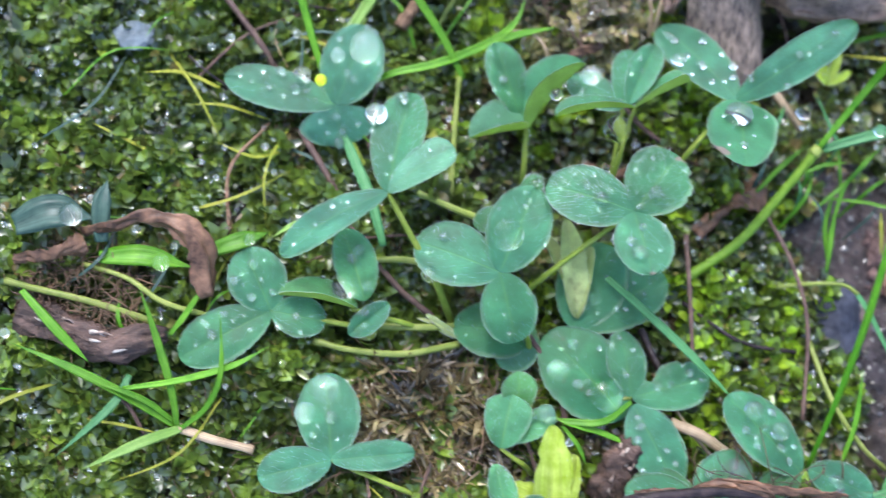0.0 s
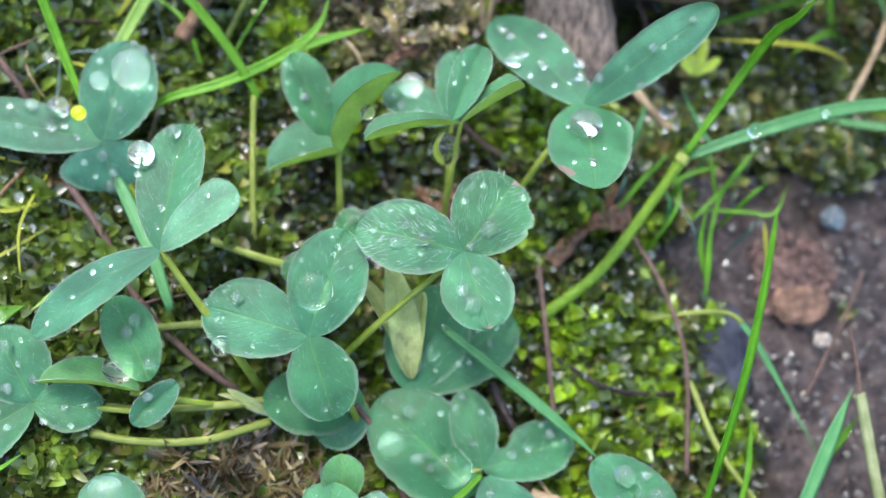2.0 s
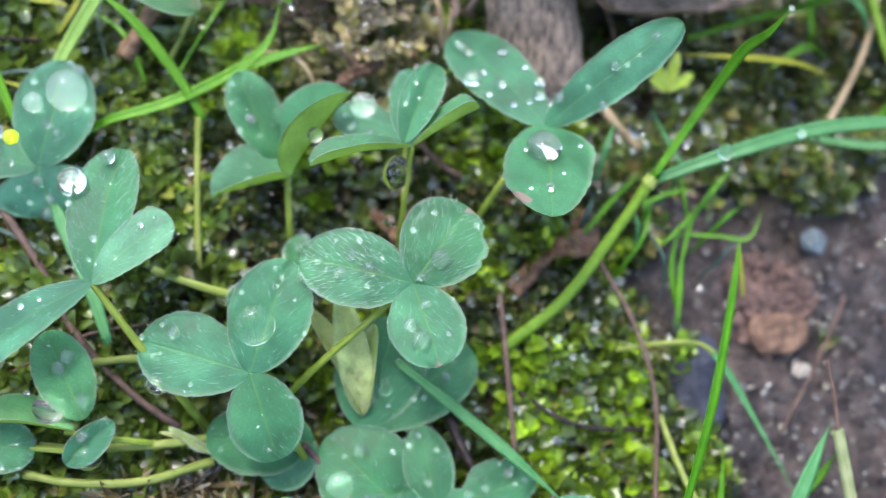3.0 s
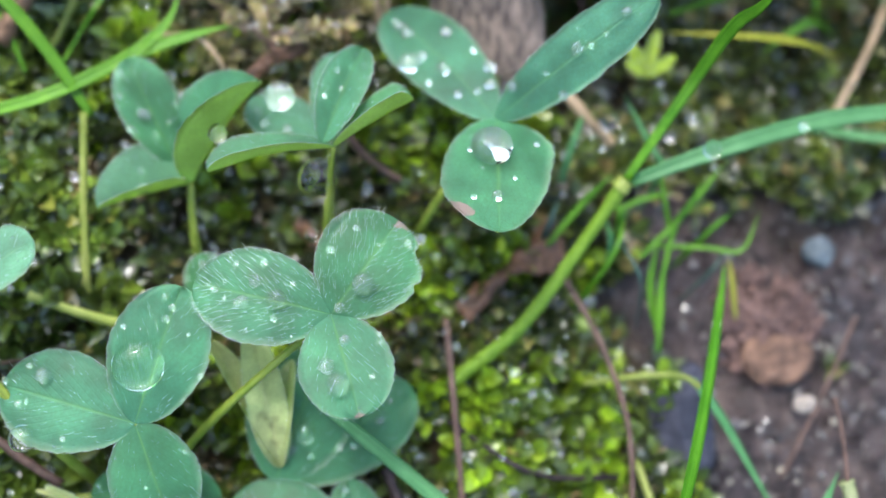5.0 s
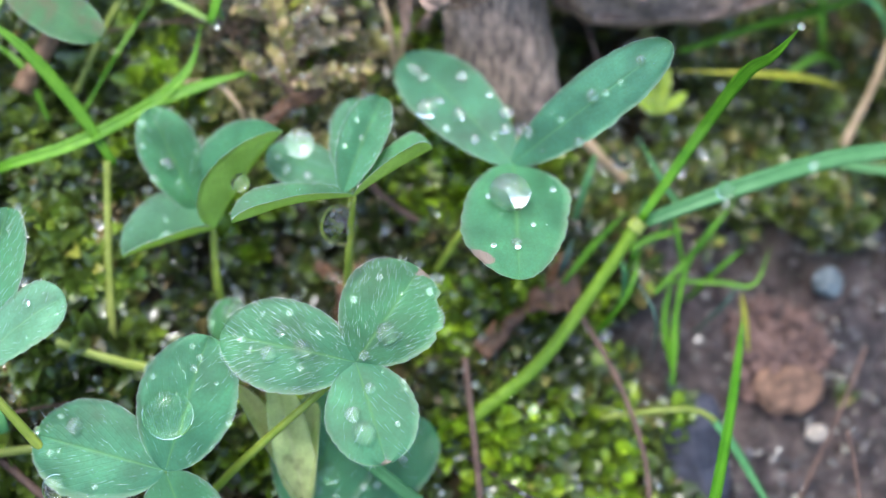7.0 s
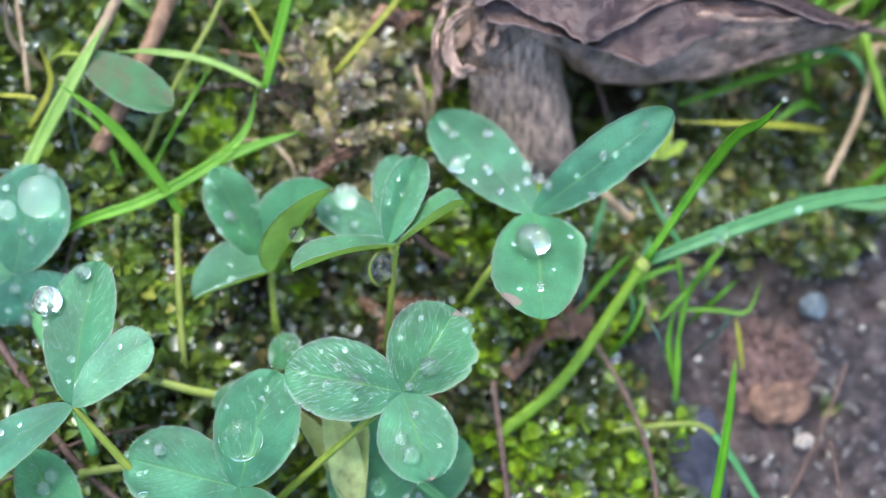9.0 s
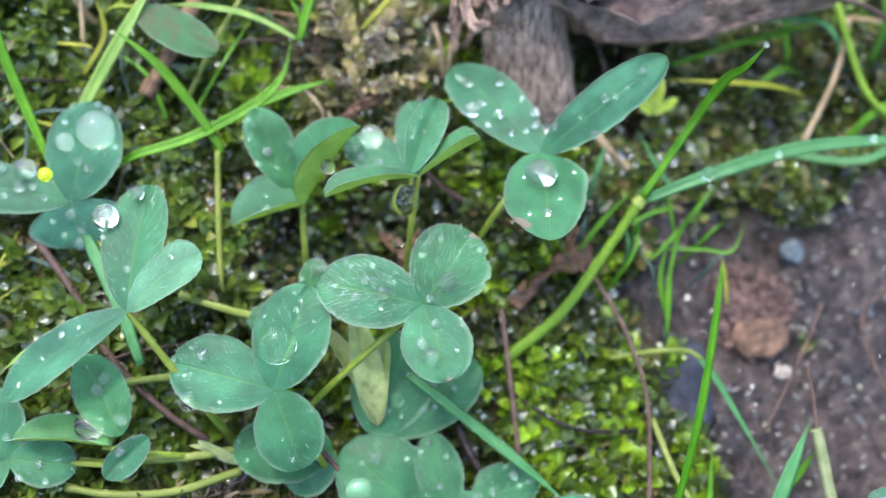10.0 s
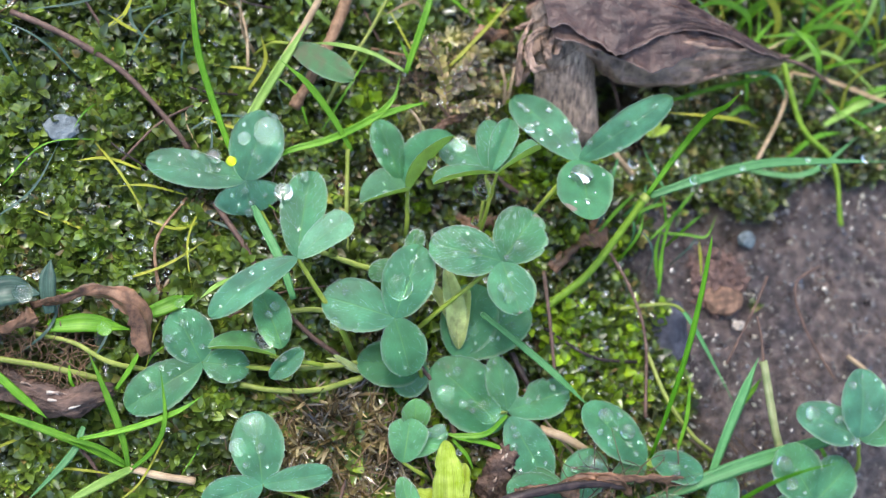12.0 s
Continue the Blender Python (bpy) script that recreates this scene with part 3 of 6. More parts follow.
def dead_leaf(low, high):
    """A large dry leaf between two edges: arched, ribbed, its lower rim rolled under."""
    N, K = 110, 52
    lo, hi = spline([mm(p) for p in low], N), spline([mm(p) for p in high], N)
    o = lo[0].copy()
    bm = bmesh.new()
    uv = bm.loops.layers.uv.new("leaf")
    rows, ribs = [], []
    for i in range(N):
        s = i / (N - 1)
        row, rr = [], []
        for k in range(K):
            w = -0.14 + 1.14 * k / (K - 1)
            q = max(w, 0.0)
            p = lo[i].lerp(hi[i], q)
            arch = 0.0022 * math.sin(math.pi * min(1, q * 0.9 + 0.1)) * math.sin(math.pi * min(1, s * 0.8 + 0.08))
            mid = 0.34 + 0.04 * math.sin(s * 5)
            ph = s * 6.5 + abs(q - mid) * 2.4 * (1.3 if q > mid else 0.8) + 0.12 * noise.noise(Vector((s * 7, q * 6, 4)))
            t = abs((ph % 1.0) - 0.5) * 2
            near = max(0.0, 1 - (1 - t) / 0.14) if s > 0.05 else 0.0
            rib = math.exp(-((q - mid) / 0.022) ** 2)
            ph2 = s * 31 - q * 9 + 0.5 * noise.noise(Vector((s * 20, q * 14, 8)))
            small = max(0.0, 1 - abs((ph2 % 1.0) - 0.5) / 0.12) * 0.25
            quilt = -0.0007 * t * min(1, s * 4)
            wr = 0.0026 * noise.noise(Vector((s * 5, q * 4, 1))) + 0.0014 * noise.noise(Vector((s * 15, q * 9, 2))) + 0.0006 * noise.noise(Vector((s * 50, q * 30, 3)))
            ridge = (1 - abs(noise.noise(Vector((s * 4 + 3, q * 3.2, 21))))) ** 9
            crease = (1 - abs(noise.noise(Vector((s * 15, q * 9, 33))))) ** 12
            wr = 0.5 * wr + 0.0018 * (0.3 - abs(noise.noise(Vector((s * 5.5, q * 3.5, 61))))) + 0.0016 * (0.3 - abs(noise.noise(Vector((s * 13, q * 8, 67))))) + 0.0007 * (0.3 - abs(noise.noise(Vector((s * 31, q * 19, 71)))))
            flap = 0.20 + 0.12 * noise.noise(Vector((s * 4, 0, 41)))
            seam = math.exp(-((q - flap) / 0.014) ** 2) if 0.12 < s < 0.9 else 0.0
            wr -= 0.0022 * max(0.0, 1 - q / flap) if q < flap else -0.0006 * seam
            p = p + Vector((0, 0, arch - quilt + 0.0004 * near + 0.0008 * rib + wr))
            if w < 0:
                p += Vector((0.0002, 0.0016 * (w / -0.14) ** 2, 0.030 * w))
            if s > 0.86:
                p += Vector((0.006 * (s - 0.86) / 0.14 * noise.noise(Vector((q * 13, 3, 0))), 0.0015 * noise.noise(Vector((q * 9, s * 20, 5))), -0.045 * (s - 0.86) + 0.0040 * noise.noise(Vector((q * 16, 9, s * 14)))))
            row.append(bm.verts.new(p - o))
            rr.append(max(near * 0.7, rib * 0.9, small, 0.62 * ridge ** 2, 0.5 * crease ** 2, 0.8 * seam))
        rows.append(row)
        ribs.append(rr)
    for i in range(N - 1):
        for k in range(K - 1):
            if i > N * 0.86 and noise.noise(Vector((i * 0.12, k * 0.42, 7))) > 0.20:
                continue
            f = bm.faces.new((rows[i][k], rows[i + 1][k], rows[i + 1][k + 1], rows[i][k + 1]))
            for lp, (a, c) in zip(f.loops, ((i, k), (i + 1, k), (i + 1, k + 1), (i, k + 1))):
                lp[uv].uv = (0.0, ribs[a][c])
            f.material_index = 1 if (k / (K - 1) - 0.123) / 0.877 < 0.62 else 0
    bmesh.ops.delete(bm, geom=[v for v in bm.verts if not v.link_faces], context="VERTS")
    ob = part("dead_leaf", bm, DEAD)
    ob.data.materials.append(DEAD_RIM)
    ob.location = o
    md = ob.modifiers.new("thick", "SOLIDIFY")
    md.thickness, md.offset = 0.00025, 0
    tagged(ob, "large purple-brown dry leaf lying over a stump", "leaf")
    return ob


def leaf_fold(leaf, edge, high, lift, seed):
    """An upper fold of the dead leaf: satin sheet with dark veins and a pale rolled rim."""
    N, K = 120, 36
    lo, hi = spline([mm(p) for p in edge], N), spline([mm(p) for p in high], N)
    o = leaf.location
    bm = bmesh.new()
    uv = bm.loops.layers.uv.new("leaf")
    rows, tone = [], []
    for i in range(N):
        s = i / (N - 1)
        row, tn = [], []
        for k in range(K):
            q = k / (K - 1)
            rag = 0.0005 * noise.noise(Vector((s * 18, seed, 2))) + 0.0002 * noise.noise(Vector((s * 70, seed, 5)))
            p = lo[i].lerp(hi[i], q) + Vector((0, rag * (1 - q) ** 4, 0))
            rim = math.exp(-(q / 0.032) ** 2)
            vein = 0.0
            for at, wide in ((0.30, 0.012), (0.55, 0.016), (0.80, 0.010)):
                at += 0.03 * noise.noise(Vector((s * 5, at * 9, seed)))
                vein = max(vein, math.exp(-((q - at) / wide) ** 2))
            dent = 0.0012 * noise.noise(Vector((s * 6, q * 3, seed + 8))) + 0.0007 * (0.3 - abs(noise.noise(Vector((s * 11, q * 6, seed + 3)))))
            small = max(0.0, 1 - abs(noise.noise(Vector((s * 34, q * 7, seed + 5)))) / 0.05) * (1 if abs(noise.noise(Vector((s * 5, q * 5, seed + 9)))) > 0.22 else 0)
            z = lift * math.sin(math.pi * min(1, 0.12 + 0.7 * q)) * min(1, s * 5) + dent * min(1, s * 6) + 0.0005 * rim + 0.00025 * small - 0.0003 * vein
            row.append(bm.verts.new(p + Vector((0, 0, z)) - o))
            tn.append((0.75 * vein, max(0.58 * rim, 0.5 * small)))
        rows.append(row)
        tone.append(tn)
    for i in range(N - 1):
        for k in range(K - 1):
            f = bm.faces.new((rows[i][k], rows[i + 1][k], rows[i + 1][k + 1], rows[i][k + 1]))
            for lp, (a, c) in zip(f.loops, ((i, k), (i + 1, k), (i + 1, k + 1), (i, k + 1))):
                lp[uv].uv = tone[a][c]
    ob = part("leaf_fold", bm, SATIN, leaf, "satin grey-purple fold with a pale rim")
    md = ob.modifiers.new("thick", "SOLIDIFY")
    md.thickness, md.offset = 0.0002, 0
    return ob


def leaf_stalk(ob):
    part("leaf_stalk", tube([Vector((-0.0012, 0, 0.0006)), Vector((0.004, -0.0004, -0.001)), Vector((0.011, -0.002, -0.005)), Vector((0.016, -0.003, -0.010))], 0.0004, 7, 12, 0.2), STEM[2], ob, "thin brown leaf stalk")
    return ob


def stump(points, r):
    pts = [mm(p) for p in points]
    o = pts[0].copy()
    line = spline([p - o for p in pts], 40)
    bm = bmesh.new()
    rings = []
    for i, p in enumerate(line):
        ring = []
        for k in range(40):
            a = 2 * math.pi * k / 40
            rr = 0.001 * r * (1.0 + 0.12 * (1 - i / 39) + 0.10 * noise.noise(Vector((math.cos(a) * 4, math.sin(a) * 4, i * 0.05))) + 0.13 * noise.noise(Vector((math.cos(a) * 14, math.sin(a) * 14, i * 0.10))) + 0.07 * noise.noise(Vector((math.cos(a) * 30, math.sin(a) * 30, i * 0.35))))
            ring.append(bm.verts.new(p + Vector((math.cos(a) * rr, 0.25 * math.sin(a) * rr, 0.85 * math.sin(a) * rr))))
        rings.append(ring)
    for i in range(39):
        for k in range(40):
            bm.faces.new((rings[i][k], rings[i][(k + 1) % 40], rings[i + 1][(k + 1) % 40], rings[i + 1][k]))
    bm.faces.new(rings[0][::-1])
    bm.faces.new(rings[-1])
    bmesh.ops.recalc_face_normals(bm, faces=bm.faces)
    ob = part("wood_stump", bm, WOOD)
    ob.location = o
    return tagged(ob, "grey weathered wooden stump beneath a dead leaf", "stump")


def rotten_log(points, r):
    """A soft broken piece of wood: split lengthwise, crumbling at the end."""
    pts = [mm(p) for p in points]
    o = pts[0].copy()
    n, m_ = 70, 40
    line = spline([p - o for p in pts], n)
    bm = bmesh.new()
    rings = []
    for i, p in enumerate(line):
        s = i / (n - 1)
        d = (line[min(i + 1, n - 1)] - line[max(i - 1, 0)]).normalized()
        a_ = d.cross(Vector((0, 0, 1))).normalized()
        c_ = a_.cross(d)
        ring = []
        for k in range(m_):
            w = 2 * math.pi * k / m_
            rr = 0.001 * r * (1 + 0.5 * noise.noise(Vector((s * 5, math.cos(w) * 1.3, math.sin(w) * 1.3))) + 0.38 * noise.noise(Vector((s * 6, math.cos(w) * 5, math.sin(w) * 5))) + 0.22 * noise.noise(Vector((s * 32, math.cos(w) * 7, math.sin(w) * 7))))
            rr *= 1 if s < 0.88 else max(0.25, 1 - 4.5 * (s - 0.88))
            ring.append(bm.verts.new(p + a_ * (rr * math.cos(w)) + c_ * (rr * 0.75 * math.sin(w)) + d * (0.0012 * noise.noise(Vector((math.cos(w) * 6, math.sin(w) * 6, 2))) * (s > 0.85))))
        rings.append(ring)
    for i in range(n - 1):
        for k in range(m_):
            bm.faces.new((rings[i][k], rings[i][(k + 1) % m_], rings[i + 1][(k + 1) % m_], rings[i + 1][k]))
    bm.faces.new(rings[0][::-1])
    bm.faces.new(rings[-1])
    bmesh.ops.recalc_face_normals(bm, faces=bm.faces)
    ob = part("rotten_wood", bm, ROT)
    ob.location = o
    # loose splinters and pale rot along its back
    rnd = random.Random(int(r * 100))
    for _ in range(9):
        i = rnd.randrange(8, n - 14)
        a_, b_ = line[i], line[i + rnd.randrange(5, 12)]
        off = Vector((rnd.uniform(-0.5, 0.5), rnd.uniform(-0.6, 0.6), 0.62)) * 0.001 * r
        part("splinter", tube([a_ + off, a_.lerp(b_, 0.5) + off * 1.15 + Vector((0, 0, 0.0002)), b_ + off * 0.95], lambda s: 0.00028 * (1.2 - s), 6, 10, 0.5), WOOD if rnd.random() < 0.6 else STONES[4], ob, "grey loose splinter")
    return tagged(ob, "rotten brown and grey piece of wood on moss", "wood")


def fallen_twig(points, width):
    pts = [mm(p) for p in points]
    o = pts[0].copy()
    ob = part("fallen_twig", tube([p - o for p in pts], lambda s: 0.0005 * width * (1.1 - 0.5 * s), 14, 60, 0.30), STEM[3])
    ob.location = o
    return tagged(ob, "dark brown wet twig lying over the clovers", "twig")


def curl_strip(points, width, label, leaf=None):
    """A shrivelled piece of dead leaf: creased strip with ragged rims that widens to a flap."""
    pts = [mm(p) for p in points]
    o = pts[0].copy()
    n = 44
    line = spline([p - o for p in pts], n)
    bm = bmesh.new()
    rows = []
    for i, p in enumerate(line):
        s = i / (n - 1)
        d = (line[min(i + 1, n - 1)] - line[max(i - 1, 0)]).normalized()
        lat = d.cross(Vector((0, 0, 1)))
        lat = lat.normalized() if lat.length > 0.1 else Vector((0, 1, 0))
        nor = lat.cross(d)
        tw = 1.5 * math.sin(2.6 * s + width)
        lat, nor = lat * math.cos(tw) + nor * math.sin(tw), nor * math.cos(tw) - lat * math.sin(tw)
        w = width * 0.0005 * (0.45 + 0.75 * s ** 1.4) * (1 if s < 0.93 else 1 - 6 * (s - 0.93))
        row = []
        for k in range(15):
            v = -1 + k / 7
            rag = 1 + (0.38 * noise.noise(Vector((s * 13, math.copysign(3, v), width))) + 0.15 * noise.noise(Vector((s * 40, math.copysign(5, v), width))) if abs(v) > 0.8 else 0)
            z = 0.75 * w * v * v * (1.1 - 0.6 * s) - 0.22 * w * math.exp(-(v / 0.15) ** 2) + 0.00055 * noise.noise(Vector((s * 9, v * 2.2, width))) + 0.0002 * noise.noise(Vector((s * 30, v * 7, width)))
            row.append(bm.verts.new(p + lat * (w * v * rag) - nor * z))
        rows.append(row)
    for i in range(n - 1):
        for k in range(14):
            bm.faces.new((rows[i][k], rows[i][k + 1], rows[i + 1][k + 1], rows[i + 1][k]))
    bmesh.ops.recalc_face_normals(bm, faces=bm.faces)
    ob = part("curled_rim" if leaf else "curled_dead_leaf", bm, DEAD_RIM if leaf else DEAD_PALE, leaf)
    ob.location = o - leaf.location if leaf else o
    md = ob.modifiers.new("thick", "SOLIDIFY")
    md.thickness, md.offset = 0.00018, 0
    return ob if leaf else tagged(ob, label, "leaf", "dead leaf pieces")


def tangle(centre, radius, count, seed, label, longest=0.010, bent=1.6):
    """Many fine rootlets or withered stalks, joined."""
    rnd = random.Random(seed)
    c = mm(centre)
    V, Fc = [], []
    for _ in range(count):
        a, d = rnd.uniform(0, 6.3), radius * 0.001 * math.sqrt(rnd.random())
        p = Vector((math.cos(a) * d, math.sin(a) * d * 0.8, rnd.uniform(-0.5, 1) * 0.0012))
        h = rnd.uniform(0, 6.3)
        ln = rnd.uniform(0.3, 1.0) * longest
        r = rnd.uniform(0.00004, 0.00015)
        bend = rnd.uniform(-bent, bent)
        prev = None
        for i in range(8):
            s = i / 7
            ring = []
            dirn = Vector((math.cos(h + bend * s), math.sin(h + bend * s), 0.25 * math.cos(3 * s + a)))
            sd = Vector((-dirn.y, dirn.x, 0))
            k0 = len(V)
            for sx, sz in ((1, 0), (-0.5, 0.87), (-0.5, -0.87)):
                V.append(p + sd * r * sx * (1.1 - 0.6 * s) + Vector((0, 0, r * sz)))
            if prev is not None:
                for k in range(3):
                    Fc.append((prev + k, prev + (k + 1) % 3, k0 + (k + 1) % 3, k0 + k))
            prev = k0
            p = p + dirn * ln / 7
    ob = from_arrays("plant_litter", V, Fc, ROOT)
    ob.location = c
    return tagged(ob, label, "litter", kind="stuff")


def lone_leaf(base, tip, width):
    ob = new("oval_leaf")
    ob.location = mm(base)
    tagged(ob, "worn grey-green oval leaf with brown blemishes above moss", "leaf")
    leaflet(ob, base, tip, width, 0.55, 6, 0, 0.02, 0.2, None, WORN)
    part("leaf_stalk", tube([Vector((0, 0, 0.0001)), Vector((-0.003, 0.001, -0.002)), Vector((-0.006, 0.001, -0.008))], 0.0003, 7, 12), PETIOLE, ob)
    return ob


def bract(base, tip, width, label):
    ob = new("leaf_sheath")
    ob.location = mm(base)
    tagged(ob, label, "sheath")
    leaflet(ob, base, tip, width * 0.7, 0.45, 38, 0, 0.0, 0, None, PALE)
    for side in (-1, 1):
        t = (tip[0] + side * width * 0.55, tip[1] - width * 0.35 * (1 + 0.5 * side), tip[2] - 1.2)
        leaflet(ob, base, t, width * 0.55, 0.5, 42, 28 * side, 0.0, 0, None, PALE)
    return ob


def shoot(base, tips, width=5.2):
    """A young shoot: folded, streaked leaves that spread from one foot."""
    ob = new("young_shoot")
    ob.location = mm(base)
    tagged(ob, "bright yellow-green young shoot pushing up through litter", "shoot")
    for i, t in enumerate(tips):
        leaflet(ob, base, t, width * (1 - 0.10 * i), (0.46, 0.5, 0.6)[i % 3], (36, 28, 22)[i % 3], (8, 30, -26)[i % 3], 0.0, 0.3, None, SHOOT, bites=((0.45, 1, 0.2, 0.06), (0.7, -1, 0.25, 0.05), (0.85, 1, 0.2, 0.04)))
    return ob


def pebble(at, r, shape, kind, label):
    bm = bmesh.new()
    bmesh.ops.create_icosphere(bm, subdivisions=4, radius=0.001 * r)
    for v in bm.verts:
        d = v.co.normalized()
        v.co *= 1 + 0.26 * noise.noise(d * 1.3 + Vector((r, kind, 0))) + 0.12 * noise.noise(d * 4 + Vector((kind, r, 0))) + 0.05 * noise.noise(d * 11 + Vector((kind, r, 3)))
        v.co = Vector((v.co.x * shape[0], v.co.y * shape[1], v.co.z * shape[2]))
    ob = part("pebble", bm, STONES[kind])
    ob.location = mm(at)
    return tagged(ob, label, "pebble", "pebbles in the soil")


def bead(at, r, label, mesh=None):
    ob = new("water_drop", mesh or (BALL if r > 0.8 else CLEAR[int(r * 31) % 2]))
    ob.matrix_world = Matrix.Translation(mm(at)) @ Matrix.Scale(0.001 * r, 4)
    ob.visible_shadow = False
    return tagged(ob, label, "water drop", "dew drops on grass and moss")


def clod(at, radius, count, seed):
    """A crumbled lump of reddish soil."""
    rnd = random.Random(seed)
    c, spots = mm(at), []
    for _ in range(count):
        a, d = rnd.uniform(0, 6.3), 0.001 * radius * rnd.random() ** 0.75
        d *= 1 + 0.5 * noise.noise(Vector((math.cos(a) * 1.6, math.sin(a) * 1.6, seed)))
        x, y = c.x + d * math.cos(a), c.y + d * math.sin(a)
        spots.append((x, y, ground_height(x, y) + 0.0016 * rnd.random() * (1 - 1000 * d / radius)))
    return scatter("soil_clod", "crumbled lump of reddish brown soil", "soil", spots, 0.0003, 0.0013, STONES[1], seed, 1, 0.7)


# small crumbs on the soil and dew in the moss
def scatter(name, label, category, places, lo, hi, mat, seed, sub=1, flat=0.75, lift=0.3, shadow=True):
    rnd = random.Random(seed)
    bm = bmesh.new()
    bmesh.ops.create_icosphere(bm, subdivisions=sub, radius=1)
    base = [v.co.copy() for v in bm.verts]
    faces = [[v.index for v in f.verts] for f in bm.faces]
    bm.free()
    V, Fc = [], []
    for x, y, z in places:
        r = lo * (hi / lo) ** (rnd.random() ** 1.8)
        k = len(V)
        j = 0.0 if mat in (DEW, MIST) else 0.45
        for c in base:
            q = r * (1 + j * rnd.uniform(-1, 1))
            V.append((x + c.x * q, y + c.y * q, z + c.z * q * flat + r * lift))
        Fc.extend([i + k for i in f] for f in faces)
    ob = from_arrays(name, V, Fc, mat, None, mat in (DEW, MIST))
    ob.visible_shadow = shadow
    return tagged(ob, label, category, kind="stuff")


CRUMB = moss_material("soil_crumbs", [(0.0, (0.022, 0.018, 0.018)), (0.6, (0.065, 0.055, 0.056)), (0.93, (0.115, 0.098, 0.092)), (1.0, (0.185, 0.160, 0.145))], 0.35, 0.0, 0.6, 0.5)
crumbs, dew = [], []
rng = random.Random(21)
for _ in range(22000):
    x, y = rng.uniform(-0.02, 0.15), rng.uniform(-0.09, 0.10)
    if soil_share(x, y) > 0.4:
        crumbs.append((x, y, ground_height(x, y)))
for _ in range(11000):
    x, y = rng.uniform(-0.13, 0.12), rng.uniform(-0.07, 0.10)
    s = soil_share(x, y)
    if x > 0.02 and y > 0.012 and rng.random() < 0.65:
        continue
    if s < 0.4:
        dew.append((x, y, ground_height(x, y) + rng.uniform(0.0014, 0.0036)))
    elif rng.random() < 0.14:
        dew.append((x, y, ground_height(x, y) + 0.0003))
beads = []
for _ in range(1500):
    x, y = rng.uniform(-0.11, 0.05), rng.uniform(-0.05, 0.075)
    if soil_share(x, y) < 0.3:
        beads.append((x, y, ground_height(x, y) + rng.uniform(0.0026, 0.0048)))
scatter("moss_drops", "round water drops caught among moss leaves", "dew", beads, 0.00024, 0.00075, MIST, 14, 2, 0.9, 0.5, False)
scatter("soil_crumbs", "loose damp crumbs of grey-brown soil", "soil", crumbs, 0.00010, 0.00065, CRUMB, 2)
scatter("fine_dew", "fine dew beads caught in moss and soil", "dew", dew, 0.00008, 0.00032, MIST, 6, 2, 0.9, 0.5, False)


# ---- clovers, drops, grass, stems ----
clover_a = clover((-20.5, -3.0, 12.4), (-12.8, -15.0, 1.0), "blue-green three-leaved clover with dew drops on hairy leaflets", bow=2, thick=0.75)
a_left = leaflet(clover_a, (-20.5, -3.0, 12.4), (-32.7, 1.9, 11.6), 9.6, peak=0.58, fold=6, hair=1)
a_up = leaflet(clover_a, (-20.5, -3.0, 12.4), (-15.3, 9.3, 15.2), 9.4, peak=0.55, fold=8, hair=1)
a_down = leaflet(clover_a, (-20.5, -3.0, 12.4), (-17.8, -13.0, 9.5), 8.6, peak=0.54, fold=8, hair=1)
clover_b = clover((-1.6, 5.0, 18.4), (-19.6, -7.7, 1.0), "blue-green three-leaved clover with hairy leaflets, one nibbled brown at its edge", bow=1.0, thick=0.8)
b_left = leaflet(clover_b, (-1.6, 5.0, 18.4), (-14.1, 9.1, 17.6), 9.0, peak=0.54, fold=7, hair=2)
b_up = leaflet(clover_b, (-1.6, 5.0, 18.4), (5.4, 13.4, 19.5), 10.2, peak=0.6, fold=6, hair=2, notch=0.06, brown='corner', bites=((0.84, 1, 0.26, 0.05), (0.60, 1, 0.07, 0.03)))
b_down = leaflet(clover_b, (-1.6, 5.0, 18.4), (0.1, -4.9, 20.5), 8.8, peak=0.54, fold=6, hair=1, brown='tip')
clover_c = clover((17.1, 24.5, 14.0), (9.1, 15.1, 2.0), "tall blue-green clover with oval leaflets and a large drop", bow=0.3, thick=0.75)
c_left = leaflet(clover_c, (17.1, 24.5, 14.0), (8.0, 39.9, 7.0), 8.6, peak=0.6, fold=8, hair=0.6, brown='sky_tint')
c_right = leaflet(clover_c, (17.1, 24.5, 14.0), (31.3, 32.0, 27.0), 6.2, peak=0.58, fold=6, hair=0.6, brown='sky_tint', bites=((0.64, 1, 0.14, 0.03),))
c_down = leaflet(clover_c, (17.1, 24.5, 14.0), (14.2, 10.6, 22.5), 11.2, peak=0.46, fold=9, roll=-4, hair=0.9, brown='side', skew=0.16)
clover_d = clover((-0.0, 21.8, 16.6), (-0.8, 11.2, 1.0), "green clover with half-folded leaflets seen edge on", bow=0.5, thick=0.7)
d_up = leaflet(clover_d, (-1.0, 22.2, 16.6), (3.9, 31.9, 16.5), 5.4, peak=0.6, fold=30, roll=10)
d_left = leaflet(clover_d, (-0.0, 21.8, 16.6), (-12.2, 20.0, 16.6), 5.4, peak=0.74, fold=46, roll=-52, hair=1)
d_right = leaflet(clover_d, (-0.0, 21.8, 16.6), (8.1, 25.4, 19.0), 6.2, peak=0.86, fold=44, roll=62, hair=1)
clover_e = clover((-14.4, 22.0, 5.6), (-14.0, 13.2, 0.0), "green clover with upright half-open leaflets over dark moss", bow=0.3, thick=0.85)
e_left = leaflet(clover_e, (-15.8, 24.0, 6.2), (-19.9, 34.6, 9.5), 6.4, peak=0.6, fold=14)
